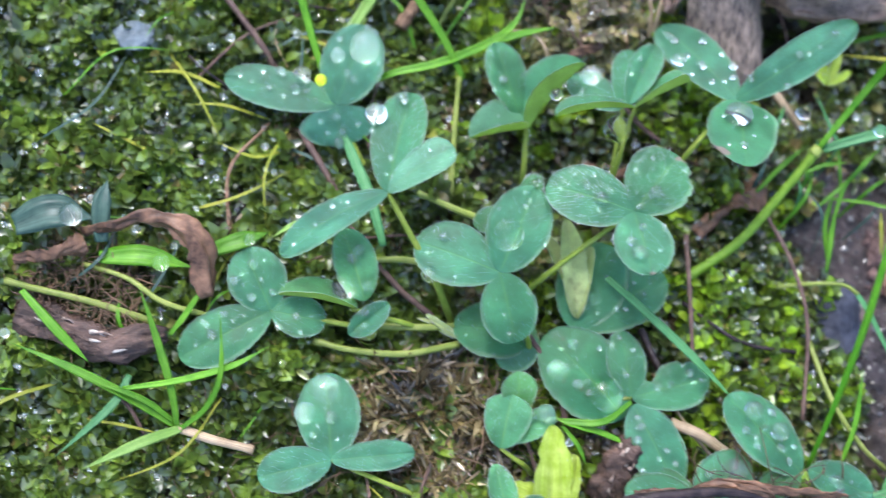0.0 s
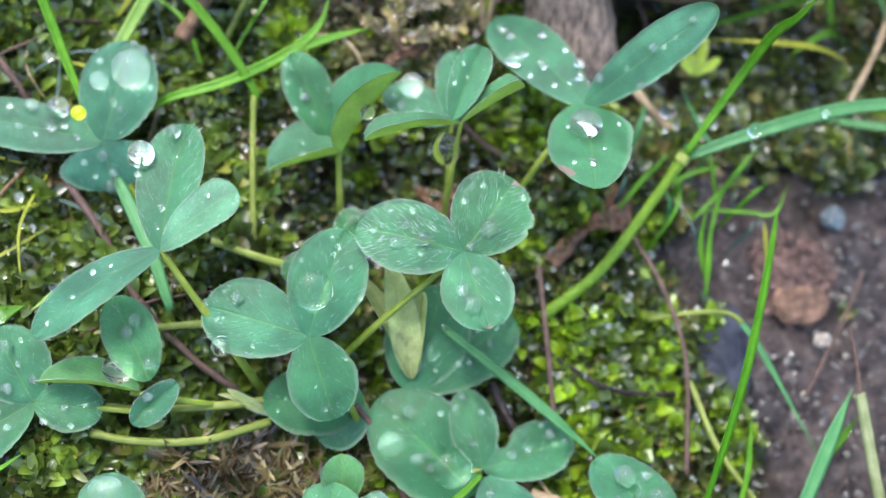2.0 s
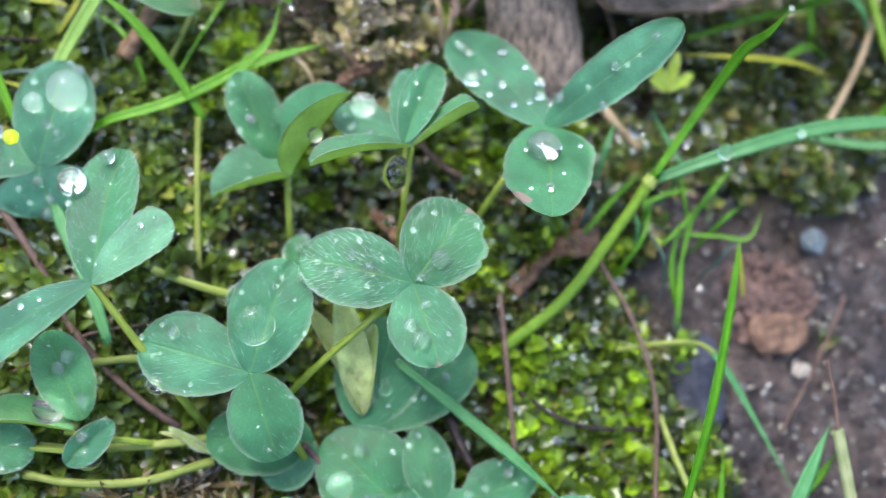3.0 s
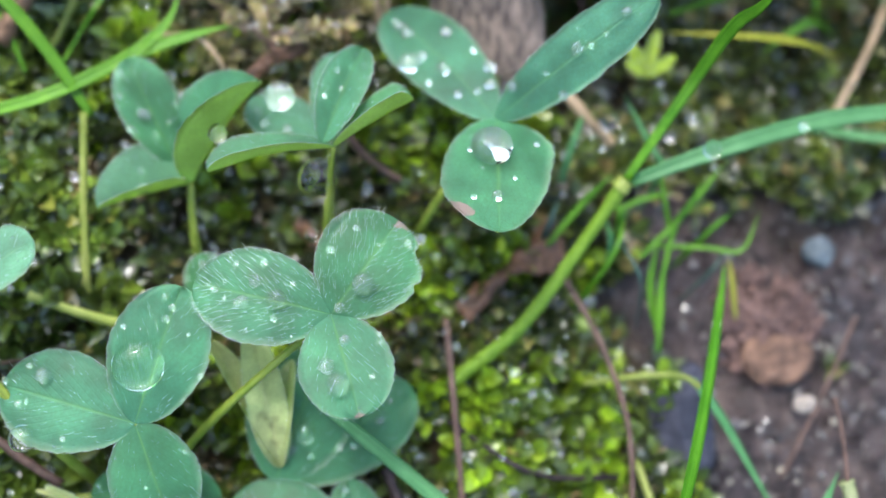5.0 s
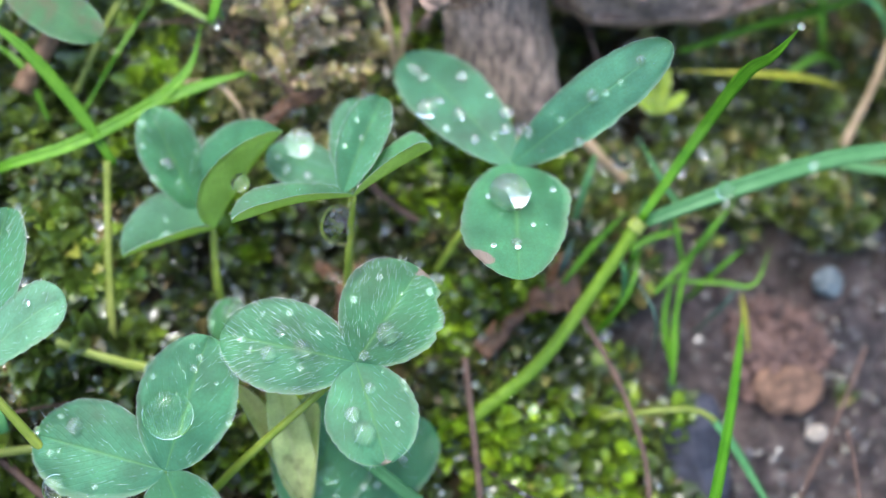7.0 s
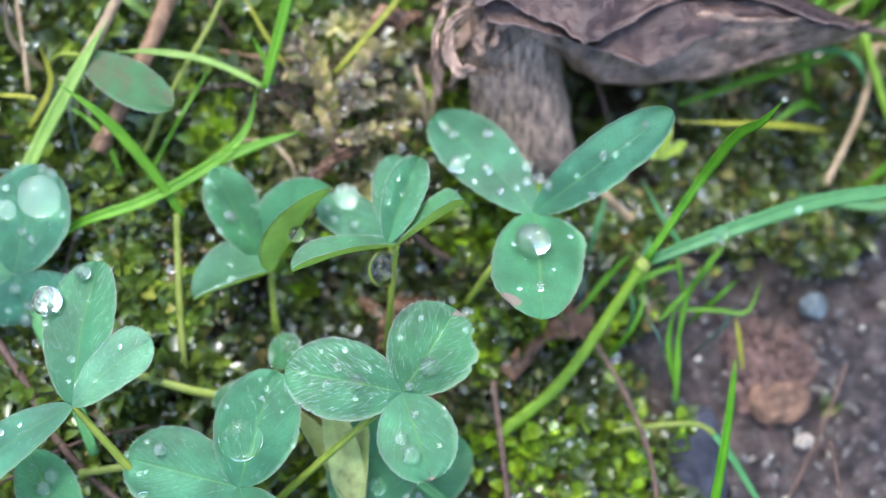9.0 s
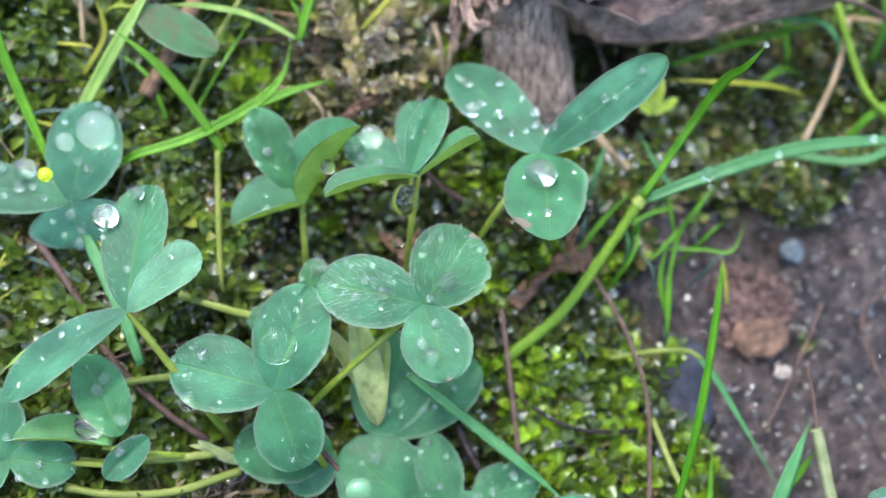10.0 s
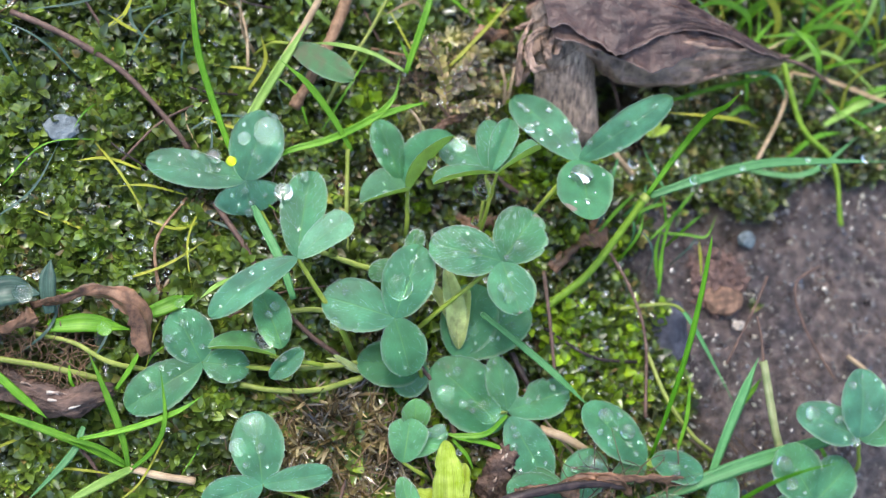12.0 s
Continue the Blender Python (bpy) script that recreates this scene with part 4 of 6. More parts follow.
e_right = leaflet(clover_e, (-14.2, 22.0, 5.8), (-6.8, 30.2, 13.5), 12.4, peak=0.50, fold=57, roll=61)
e_front = leaflet(clover_e, (-14.4, 22.0, 5.6), (-23.8, 19.4, 7.0), 11.0, peak=0.34, fold=52, roll=-36, brown='grey')
clover_l = clover((0.4, 24.7, 9.0), (0.3, 13.7, 0.0), "dark green clover half hidden behind its neighbours", bow=0.2, thick=0.6)
l_left = leaflet(clover_l, (0.4, 24.7, 9.0), (-8.1, 29.4, 8.0), 5.6, peak=0.55, fold=8, brown='sky_tint')
l_up = leaflet(clover_l, (0.4, 24.7, 9.0), (2.1, 34.3, 9.0), 5.6, peak=0.6, fold=8)
clover_f = clover((-37.2, 8.0, 15.5), (-25.1, -9.0, 1.5), "upright blue-green clover with a hanging leaflet and a round drop", bow=1.5, thick=0.95)
f_up = leaflet(clover_f, (-37.2, 8.0, 15.5), (-33.6, 23.8, 15.0), 8.6, peak=0.58, fold=22, roll=16, hair=2)
f_right = leaflet(clover_f, (-37.2, 8.0, 15.5), (-28.2, 13.8, 20.0), 6.2, peak=0.82, fold=12, roll=24, notch=0.06, brown='grey')
f_left = leaflet(clover_f, (-37.2, 8.0, 15.5), (-52.8, -0.3, 12.0), 6.4, peak=0.62, fold=12, roll=-25, brown='sky_tint')
clover_g = clover((-44.4, 25.1, 5.0), (-35.0, 9.8, 0.0), "blue-green clover carrying large bright dew drops", bow=-2.5, thick=0.6)
g_left = leaflet(clover_g, (-44.4, 25.1, 5.0), (-61.7, 30.0, 3.0), 6.9, peak=0.6, fold=6, brown='sky_tint')
g_up = leaflet(clover_g, (-44.4, 25.1, 5.0), (-39.9, 37.2, 8.0), 9.8, peak=0.55, fold=6, brown='sky_tint')
g_low = leaflet(clover_g, (-44.4, 25.1, 5.0), (-43.4, 19.5, 2.0), 12.2, peak=0.45, fold=5, roll=0, brown='sky_tint')
clover_h = clover((-53.8, -7.4, 3.5), (-33.5, -10.4, 1.0), "low blue-green clover with flat wet leaflets", bow=1.0, thick=0.75)
h_up = leaflet(clover_h, (-53.8, -7.4, 3.5), (-58.0, 1.8, 5.0), 8.8, peak=0.5, fold=6)
h_left = leaflet(clover_h, (-53.8, -7.4, 3.5), (-67.1, -14.4, 3.0), 8.2, peak=0.6, fold=8)
h_right = leaflet(clover_h, (-53.8, -7.4, 3.5), (-45.7, -9.1, 4.0), 6.4, peak=0.55, fold=8)
clover_i = clover((-42.1, -7.4, 6.0), (-28.2, -9.8, 1.0), "young green clover with folded leaflets holding water", bow=0.6, thick=0.75)
i_up = leaflet(clover_i, (-39.9, -6.2, 6.0), (-43.4, 4.0, 9.0), 7.2, peak=0.55, fold=24, roll=-8, brown='young')
i_left = leaflet(clover_i, (-41.0, -7.4, 6.0), (-52.8, -5.5, 6.0), 7.4, peak=0.5, fold=44, roll=-52, brown='young')
i_low = leaflet(clover_i, (-42.2, -11.1, 4.5), (-36.4, -6.7, 7.0), 4.6, peak=0.5, fold=34, roll=-10)
clover_j = clover((-44.6, -29.5, 3.5), (-27.0, -36.1, 0.0), "pale green clover with three large lens-like drops", bow=0.5, thick=0.75)
j_up = leaflet(clover_j, (-44.6, -29.5, 3.5), (-45.5, -16.7, 3.0), 9.4, peak=0.52, fold=5)
j_left = leaflet(clover_j, (-44.6, -29.5, 3.5), (-55.2, -31.9, 3.5), 6.6, peak=0.6, fold=10)
j_right = leaflet(clover_j, (-44.6, -29.5, 3.5), (-32.4, -28.5, 4.5), 4.6, peak=0.6, fold=12)
clover_k = clover((65.8, -31.3, 14.0), (72.4, -39.2, 0.0), "blue-green clover standing on bare soil", bow=0.5, thick=0.75)
k_up = leaflet(clover_k, (65.8, -31.3, 14.0), (67.4, -18.6, 16.0), 10.2, peak=0.5, fold=16, notch=0.05, brown='sky_tint')
k_left = leaflet(clover_k, (65.8, -31.3, 14.0), (54.0, -25.2, 14.0), 7.6, peak=0.5, fold=8, brown='sky_tint')
k_right = leaflet(clover_k, (65.8, -31.3, 14.0), (75.5, -27.9, 15.0), 7.0, peak=0.5, fold=8)
clover_m = clover((-13.3, -10.8, 3.0), (-11.6, -16.1, 0.0), "dark green clover growing low under the others", bow=0.3, thick=0.75)
m_left = leaflet(clover_m, (-13.3, -10.8, 3.0), (-26.2, -9.2, 3.2), 8.8, peak=0.5, fold=4, brown='pitted')
m_low = leaflet(clover_m, (-13.3, -10.8, 3.0), (-19.5, -14.9, 2.5), 6.6, peak=0.55, fold=5)
clover_p = clover((-7.8, -9.5, 3.0), (-9.4, -16.2, 0.0), "large dark green clover lying under a taller one", bow=0.3, thick=0.75)
p_up = leaflet(clover_p, (-7.8, -9.5, 3.0), (-2.0, 3.2, 5.5), 11.0, peak=0.55, fold=6)
p_right = leaflet(clover_p, (-7.0, -9.2, 3.0), (7.1, -1.4, 4.5), 9.2, peak=0.6, fold=6)
clover_n = clover((0.9, -20.3, 4.0), (-9.0, -22.6, 0.0), "low clover with nibbled leaflets and broad flat drops", bow=0.3, thick=0.75)
n_left = leaflet(clover_n, (-0.3, -23.3, 3.2), (-11.8, -10.4, 3.4), 12.6, peak=0.5, fold=5, brown='pitted')
n_up = leaflet(clover_n, (0.9, -20.3, 4.0), (-0.5, -10.0, 4.0), 6.2, peak=0.5, fold=6)
n_right = leaflet(clover_n, (0.9, -20.3, 4.0), (13.4, -17.3, 4.0), 7.4, peak=0.62, fold=6, notch=0.05, bites=((0.28, -1, 0.5, 0.08), (0.72, -1, 0.16, 0.04), (0.90, 1, 0.2, 0.04)))
n_down = leaflet(clover_n, (1.0, -21.4, 4.0), (7.3, -34.3, 3.5), 8.6, peak=0.5, fold=6)
clover_q = clover((-19.5, -27.9, 4.0), (-13.3, -31.5, 1.0), "light green young clover with pleated half-open leaflets", bow=0.3, thick=0.75)
q_left = leaflet(clover_q, (-19.5, -27.9, 4.0), (-18.3, -20.4, 8.0), 7.4, peak=0.76, fold=18, roll=10, notch=0.0, brown='young')
q_up = leaflet(clover_q, (-17.2, -23.2, 5.0), (-17.4, -17.3, 9.5), 5.6, peak=0.72, fold=20, notch=0.0, brown='young')
q_right = leaflet(clover_q, (-19.0, -26.7, 4.0), (-11.9, -22.9, 7.5), 4.6, peak=0.66, fold=26, roll=-10, notch=0.0, brown='young')
clover_r = clover((25.5, -31.9, 7.0), (22.8, -36.8, 0.0), "blue-green clover with many dew drops beside a bright grass blade", bow=0.4, thick=0.75)
r_up = leaflet(clover_r, (25.5, -31.9, 7.0), (13.9, -20.8, 9.5), 8.4, peak=0.55, fold=8)
r_right = leaflet(clover_r, (26.6, -31.4, 7.0), (36.7, -35.4, 6.5), 6.0, peak=0.5, fold=8)
r_low = leaflet(clover_r, (25.5, -31.9, 7.0), (19.4, -34.6, 5.0), 4.6, peak=0.5, fold=6)
clover_s = clover((10.6, -36.8, 4.0), (11.2, -38.9, 0.0), "blue-green clover with one large round drop", bow=0.3, thick=0.75)
s_up = leaflet(clover_s, (10.6, -36.8, 4.0), (17.2, -29.3, 6.0), 8.6, peak=0.5, fold=6)
s_left = leaflet(clover_s, (10.6, -36.8, 4.0), (0.4, -32.8, 3.5), 7.4, peak=0.55, fold=6)
s_low = leaflet(clover_s, (10.6, -36.8, 4.0), (-1.0, -34.1, 5.0), 7.0, peak=0.55, fold=6)
clover_t = clover((57.3, -42.2, 9.0), (57.6, -47.9, 0.0), "large blue-green clover leaf with drops at the border of the soil", bow=0.4, thick=0.75)
t_up = leaflet(clover_t, (57.3, -42.2, 9.0), (51.9, -31.5, 10.0), 10.5, peak=0.55, fold=6)
t_right = leaflet(clover_t, (57.3, -42.2, 9.0), (66.1, -35.6, 9.0), 9.0, peak=0.55, fold=8)
t_left = leaflet(clover_t, (57.3, -42.2, 9.0), (48.0, -45.7, 8.0), 8.0, peak=0.55, fold=8)
clover_w = clover((36.5, -44.1, 6.0), (37.6, -46.5, 0.0), "small blue-green clover under a fallen twig", bow=0.3, thick=0.75)
w_up = leaflet(clover_w, (36.5, -44.1, 6.0), (42.5, -36.2, 7.0), 6.0, peak=0.55, fold=6)
w_left = leaflet(clover_w, (36.5, -44.1, 6.0), (26.0, -39.5, 5.0), 6.0, peak=0.55, fold=6)
clover_x = clover((-18.4, -37.6, 6.0), (-16.5, -38.1, 0.0), "small upright clover with rounded leaflets", bow=0.3, thick=0.75)
x_up = leaflet(clover_x, (-18.8, -39.0, 6.0), (-21.2, -30.6, 8.5), 4.6, peak=0.55, fold=26, brown='young')
x_left = leaflet(clover_x, (-18.4, -39.4, 6.0), (-26.4, -38.6, 6.0), 5.4, peak=0.55, fold=10)
x_low = leaflet(clover_x, (-18.4, -39.4, 6.0), (-12.4, -36.2, 5.0), 5.6, peak=0.55, fold=10)
clover_y = clover((2.3, -43.5, 4.0), (4.5, -45.6, 0.0), "low clover with drops under the twig", bow=0.3, thick=0.75)
y_up = leaflet(clover_y, (2.3, -43.5, 4.0), (-5.3, -37.4, 5.0), 7.4, peak=0.55, fold=6)
y_right = leaflet(clover_y, (2.3, -43.5, 4.0), (3.6, -33.7, 4.0), 6.0, peak=0.55, fold=6)
clover_u = clover((-15.1, 10.4, 4.0), (-13.3, 5.5, 0.0), "small dark green clover leaf holding drops in the shade", bow=0.2, thick=0.5)
u_up = leaflet(clover_u, (-15.1, 10.4, 4.0), (-12.6, 14.2, 5.5), 3.6, peak=0.55, fold=14)
u_left = leaflet(clover_u, (-18.1, 9.0, 4.0), (-22.6, 6.1, 3.5), 3.8, peak=0.6, fold=10)
drop(a_left, 0.72, 0.39, 0.80)
drop(a_left, 0.85, 0.65, 0.30)
drop(a_left, 0.83, -0.35, 0.40)
drop(a_left, 0.78, -0.22, 0.30)
drop(a_left, 0.71, -0.95, 1.28, True)
drop(a_left, 0.44, -0.71, 0.30)
drop(a_left, 1.02, 0.37, 0.40)
drop(a_up, 0.40, -0.28, 2.40, True)
drop(a_up, 0.85, -0.04, 0.40)
drop(a_up, 0.76, -0.08, 0.40)
drop(a_up, 0.90, -0.39, 0.30)
drop(a_up, 0.46, 1.05, 0.30)
drop(a_up, 0.62, -0.82, 0.30)
drop(a_up, 0.70, 0.50, 0.25)
drop(a_down, 0.85, 0.23, 0.34)
drop(a_down, 0.38, -0.87, 0.25)
drop(a_down, 0.56, 0.24, 0.25)
drop(b_left, 0.85, -0.07, 0.40)
drop(b_left, 0.78, 0.18, 0.30)
drop(b_left, 0.57, 0.29, 0.60)
drop(b_left, 0.62, -0.24, 0.80)
focus_drop = drop(b_left, 0.39, -0.00, 1.00)
drop(b_left, 0.38, -0.42, 0.35)
drop(b_left, 0.54, 0.71, 0.40)
drop(b_left, 0.73, 0.64, 0.30)
drop(b_left, 0.31, 0.48, 0.30)
drop(b_left, 0.75, -0.22, 0.30)
drop(b_left, 0.91, 0.03, 0.25)
drop(b_up, 0.36, 0.19, 1.10)
drop(b_up, 0.09, 0.12, 0.55)
drop(b_up, 0.44, -0.73, 0.40)
drop(b_up, 0.72, -0.57, 0.40)
drop(b_up, 0.87, 0.64, 0.40)
drop(b_up, 0.72, -0.02, 0.25)
drop(b_down, 0.69, 0.31, 1.18)
drop(b_down, 0.49, 0.40, 0.79)
drop(b_down, 0.30, -0.14, 0.60)
drop(b_down, 0.68, -0.49, 0.30)
drop(b_down, 0.31, -1.17, 0.25)
drop(c_down, 0.37, 0.15, 2.09)
drop(c_down, 0.76, 0.04, 0.62)
drop(c_down, 0.37, 0.57, 0.31)
drop(c_down, 0.59, -0.32, 0.26)
drop(c_down, 0.27, -0.69, 0.32)
drop(c_down, 0.77, 0.48, 0.31)
drop(c_left, 0.55, -0.75, 1.18)
drop(c_left, 0.84, -0.20, 0.76)
drop(c_left, 0.76, -0.17, 0.65)
drop(c_left, 0.90, -0.21, 0.44)
drop(c_left, 0.61, 0.58, 0.65)
drop(c_left, 0.41, -0.25, 0.86)
drop(c_left, 0.26, 0.94, 0.75)
drop(c_left, 0.18, 0.66, 0.64)
drop(c_left, 0.56, -0.34, 0.54)
drop(c_left, 0.41, 0.81, 0.43)
drop(c_left, 0.24, -0.45, 0.53)
drop(c_left, 0.19, 0.16, 0.43)
drop(c_left, 0.39, -0.76, 0.37)
drop(c_right, 0.18, -0.74, 0.63)
drop(c_right, 0.56, -0.14, 0.63)
drop(c_right, 0.62, 0.05, 0.42)
drop(c_right, 0.85, -0.14, 0.52)
drop(c_right, 0.37, 0.88, 0.53)
drop(c_right, 0.36, -0.17, 0.32)
drop(c_right, 0.71, 0.04, 0.31)
drop(d_up, 0.66, -0.56, 0.31)
drop(d_up, 0.39, -0.64, 0.31)
drop(d_up, 0.53, -0.15, 0.26)
drop(e_left, 0.90, -0.68, 0.42)
drop(e_left, 0.52, -0.37, 0.42)
drop(e_left, 0.49, -0.27, 0.63)
drop(e_left, 0.42, -0.93, 0.42)
drop(e_left, 0.30, -0.25, 0.32)
drop(e_left, 0.72, -0.77, 0.31)
drop(e_right, 0.42, -1.07, 0.43)
drop(e_right, 0.42, -0.22, 0.32)
drop(e_right, 0.34, -1.57, 0.32)
drop(e_front, 0.52, -0.20, 0.63)
drop(e_front, 0.46, 0.40, 0.42)
drop(e_front, 0.71, -0.28, 0.31)
drop(l_left, 0.68, 0.68, 1.60, sit=0.70)
drop(l_left, 0.70, -0.48, 0.53)
drop(l_left, 0.46, -0.33, 0.53)
drop(l_left, 0.85, -0.10, 0.43)
drop(g_up, 0.73, 0.26, 2.5, sit=0.69)
drop(g_up, 0.54, -0.49, 1.24, sit=0.67)
drop(g_up, 0.39, -0.04, 0.62)
drop(g_up, 0.35, 0.27, 0.52)
drop(g_up, 0.94, 0.65, 0.73)
drop(g_up, 1.01, 0.27, 0.52)
drop(g_up, 0.73, -0.70, 0.41)
drop(g_up, 0.62, 0.81, 0.41)
drop(g_left, 0.54, 0.75, 0.93)
drop(g_left, 0.35, 0.99, 1.45)
drop(g_left, 0.37, 0.16, 0.82)
drop(g_left, 0.59, -0.12, 0.51)
drop(g_left, 0.46, -0.32, 0.41)
drop(g_left, 0.77, 0.06, 0.41)
drop(g_left, 0.88, 0.20, 0.41)
drop(g_left, 0.18, -0.14, 0.51)
drop(g_left, 0.69, 0.63, 0.41)
drop(g_left, 0.28, 0.30, 0.52)
drop(g_low, 0.28, 0.08, 0.72)
drop(g_low, 0.66, -0.07, 0.62)
drop(g_low, 0.33, 0.50, 0.41)
drop(g_low, 0.94, 0.12, 0.93)
drop(g_low, 0.53, -0.49, 0.42)
drop(g_low, 0.64, 0.36, 0.41)
drop(f_up, 0.67, -1.06, 1.68)
drop(f_up, 0.69, -1.45, 1.28)
drop(f_up, 0.90, -0.37, 0.89)
drop(f_up, 0.30, -0.16, 0.49)
drop(f_up, 0.52, -1.08, 0.34)
drop(f_up, 0.71, -0.01, 0.25)
drop(f_up, 0.15, -0.25, 0.29)
drop(f_left, 0.44, 0.52, 0.39)
drop(f_left, 0.87, -0.11, 0.39)
drop(f_left, 0.63, 0.14, 0.29)
drop(f_left, 0.32, 0.41, 0.29)
drop(f_right, 0.73, -0.43, 0.39)
drop(f_right, 0.36, -0.01, 0.29)
drop(h_up, 0.74, 0.07, 0.89)
drop(h_up, 0.62, -0.76, 0.79)
drop(h_up, 0.29, -0.50, 0.69)
drop(h_up, 0.24, 0.35, 0.60)
drop(h_up, 0.66, -0.44, 0.35)
drop(h_up, 0.48, 0.13, 0.40)
drop(h_up, 0.72, 0.54, 0.30)
drop(h_left, 0.43, 0.70, 0.59)
drop(h_left, 0.62, 0.19, 0.79)
drop(h_left, 0.62, 0.58, 0.49)
drop(h_left, 0.27, -0.39, 0.49)
drop(h_left, 0.64, 0.77, 0.39)
drop(h_left, 0.38, 0.32, 0.40)
drop(h_left, 0.26, 0.34, 0.30)
drop(h_left, 0.81, 0.17, 0.34)
drop(h_right, 0.48, 0.12, 0.60)
drop(h_right, 0.21, 0.96, 0.50)
drop(h_right, 0.61, 0.76, 0.40)
drop(h_right, 0.74, -0.13, 0.35)
drop(i_up, 0.68, 0.38, 0.90)
drop(i_up, 0.60, -0.12, 0.80)
drop(i_up, 0.19, 0.36, 0.90)
drop(i_up, 0.87, -0.14, 0.30)
drop(i_left, 0.20, 1.18, 1.82, True)
drop(i_left, 0.49, 1.32, 0.41)
drop(i_left, 0.35, 0.59, 0.80)
drop(i_low, 0.55, -0.62, 0.60)
drop(j_up, 0.80, -0.08, 2.19, 2)
drop(j_up, 0.54, -0.74, 1.58, 2)
drop(j_up, 0.48, 0.07, 0.99)
drop(j_up, 0.29, -0.63, 0.59)
drop(j_up, 0.58, -0.14, 0.40)
drop(j_up, 0.23, 0.30, 0.40)
drop(j_up, 0.39, -0.38, 0.30)
drop(k_left, 0.80, 0.17, 1.37, 2)
drop(k_left, 0.57, 0.61, 0.85)
drop(k_left, 0.43, 0.34, 0.85)
drop(k_left, 0.08, -0.70, 0.95)
drop(k_left, 0.83, -0.25, 0.63)
drop(k_left, 0.61, 1.57, 0.43)
drop(k_left, 0.24, -0.47, 0.42)
drop(k_left, 0.64, -0.31, 0.42)
drop(k_up, 0.75, -0.67, 0.85)
drop(k_up, 0.85, 0.73, 0.43)
drop(k_up, 0.77, 0.89, 0.43)
drop(k_up, 0.92, -0.06, 0.32)
drop(k_up, 0.44, 0.28, 0.43)
drop(p_up, 0.40, 0.23, 1.05, True)
drop(p_up, 0.65, 0.30, 0.42)
drop(p_up, 0.39, 0.97, 0.42)
drop(p_up, 0.27, 0.15, 0.42)
drop(p_up, 0.46, -0.18, 0.32)
drop(p_up, 0.26, 0.58, 0.32)
drop(p_up, 0.85, 0.32, 0.32)
drop(p_right, 0.71, 0.20, 0.53)
drop(p_right, 0.48, 0.33, 0.42)
drop(p_right, 0.68, -0.30, 0.37)
drop(p_right, 0.84, -0.08, 0.32)
drop(p_right, 0.46, 0.02, 0.32)
drop(n_left, 0.26, 0.03, 2.61, True)
drop(n_left, 0.70, -0.52, 1.66, 2)
drop(n_left, 0.77, 0.30, 0.94)
drop(n_left, 0.49, -0.35, 0.83)
drop(n_left, 0.45, -0.13, 0.52)
drop(n_left, 0.37, -0.29, 0.62)
drop(n_left, 0.82, -0.04, 0.42)
drop(n_left, 0.59, 0.68, 0.42)
drop(n_up, 0.89, -0.27, 0.52)
drop(n_up, 0.33, -0.20, 0.52)
drop(n_up, 0.67, 0.45, 0.42)
drop(n_up, 0.79, -0.72, 0.42)
drop(n_right, 0.74, -0.41, 0.74)
drop(n_right, 0.32, -0.20, 0.73)
drop(n_right, 0.48, -0.13, 0.53)
drop(n_right, 0.78, 0.05, 0.42)
drop(n_right, 0.70, -0.88, 0.32)
drop(n_right, 0.90, 0.04, 0.42)
drop(n_down, 0.15, 0.21, 0.62)
drop(n_down, 0.24, 0.15, 0.62)
drop(n_down, 0.34, 0.55, 0.62)
drop(n_down, 0.58, -0.28, 0.52)
drop(n_down, 0.74, -0.40, 0.52)
drop(n_down, 0.65, 0.86, 0.52)
drop(n_down, 0.62, 0.11, 0.42)
drop(n_down, 0.24, 0.36, 0.52)
drop(r_up, 0.75, 0.28, 1.45)
drop(r_up, 0.44, 0.39, 1.46)
drop(r_up, 0.61, 0.70, 0.63)
drop(r_up, 0.32, -0.00, 0.73)
drop(r_up, 0.56, 0.13, 0.52)
drop(r_up, 0.68, -0.49, 0.62)
drop(r_up, 0.51, -0.56, 0.52)
drop(r_up, 0.18, -0.15, 0.63)
drop(r_up, 0.23, 0.54, 0.42)
drop(r_up, 0.56, -0.40, 0.41)
drop(s_up, 0.72, 0.03, 1.98)
drop(s_up, 0.45, -0.57, 0.73)
drop(s_up, 0.38, -0.20, 0.42)
drop(s_up, 0.62, 0.60, 0.42)
drop(s_left, 0.85, -0.01, 0.62)
drop(s_left, 0.58, -0.21, 0.62)
drop(s_left, 0.72, -0.38, 0.52)
drop(r_right, 0.39, 0.12, 1.05)
drop(r_right, 0.49, 0.40, 0.63)
drop(r_right, 0.62, -0.20, 0.32)
drop(q_right, 0.88, -0.42, 1.41)
drop(q_right, 0.69, -0.52, 0.60)
drop(u_up, 0.70, -0.01, 0.74)
drop(u_up, 0.96, 0.27, 0.53)
drop(m_left, 0.78, 0.04, 0.31)
drop(m_left, 0.94, 0.48, 0.31)
drop(m_left, 0.66, 0.66, 0.31)
drop(m_left, 0.85, -0.44, 0.31)
drop(t_up, 0.79, -0.46, 1.55)
drop(t_up, 0.48, -0.53, 1.21)
drop(t_up, 0.58, -0.03, 0.52)
drop(t_up, 0.66, -0.97, 0.52)
drop(t_up, 0.23, -0.28, 0.43)
drop(y_up, 0.60, 0.23, 1.55)
drop(y_up, 0.82, -0.06, 0.60)
drop(y_up, 0.97, -0.51, 0.52)
drop(w_up, 0.44, 0.59, 1.21)
drop(w_up, 0.30, -0.31, 0.69)
blade([(-46.0, 28.4, 5.5), (-48.8, 36.6, 8.0), (-51.7, 46.4, 12.0), (-52.4, 53.7, 15.0), (-52.5, 61.4, 17.0)], 1.3, "long bright green grass blade rising from the moss")
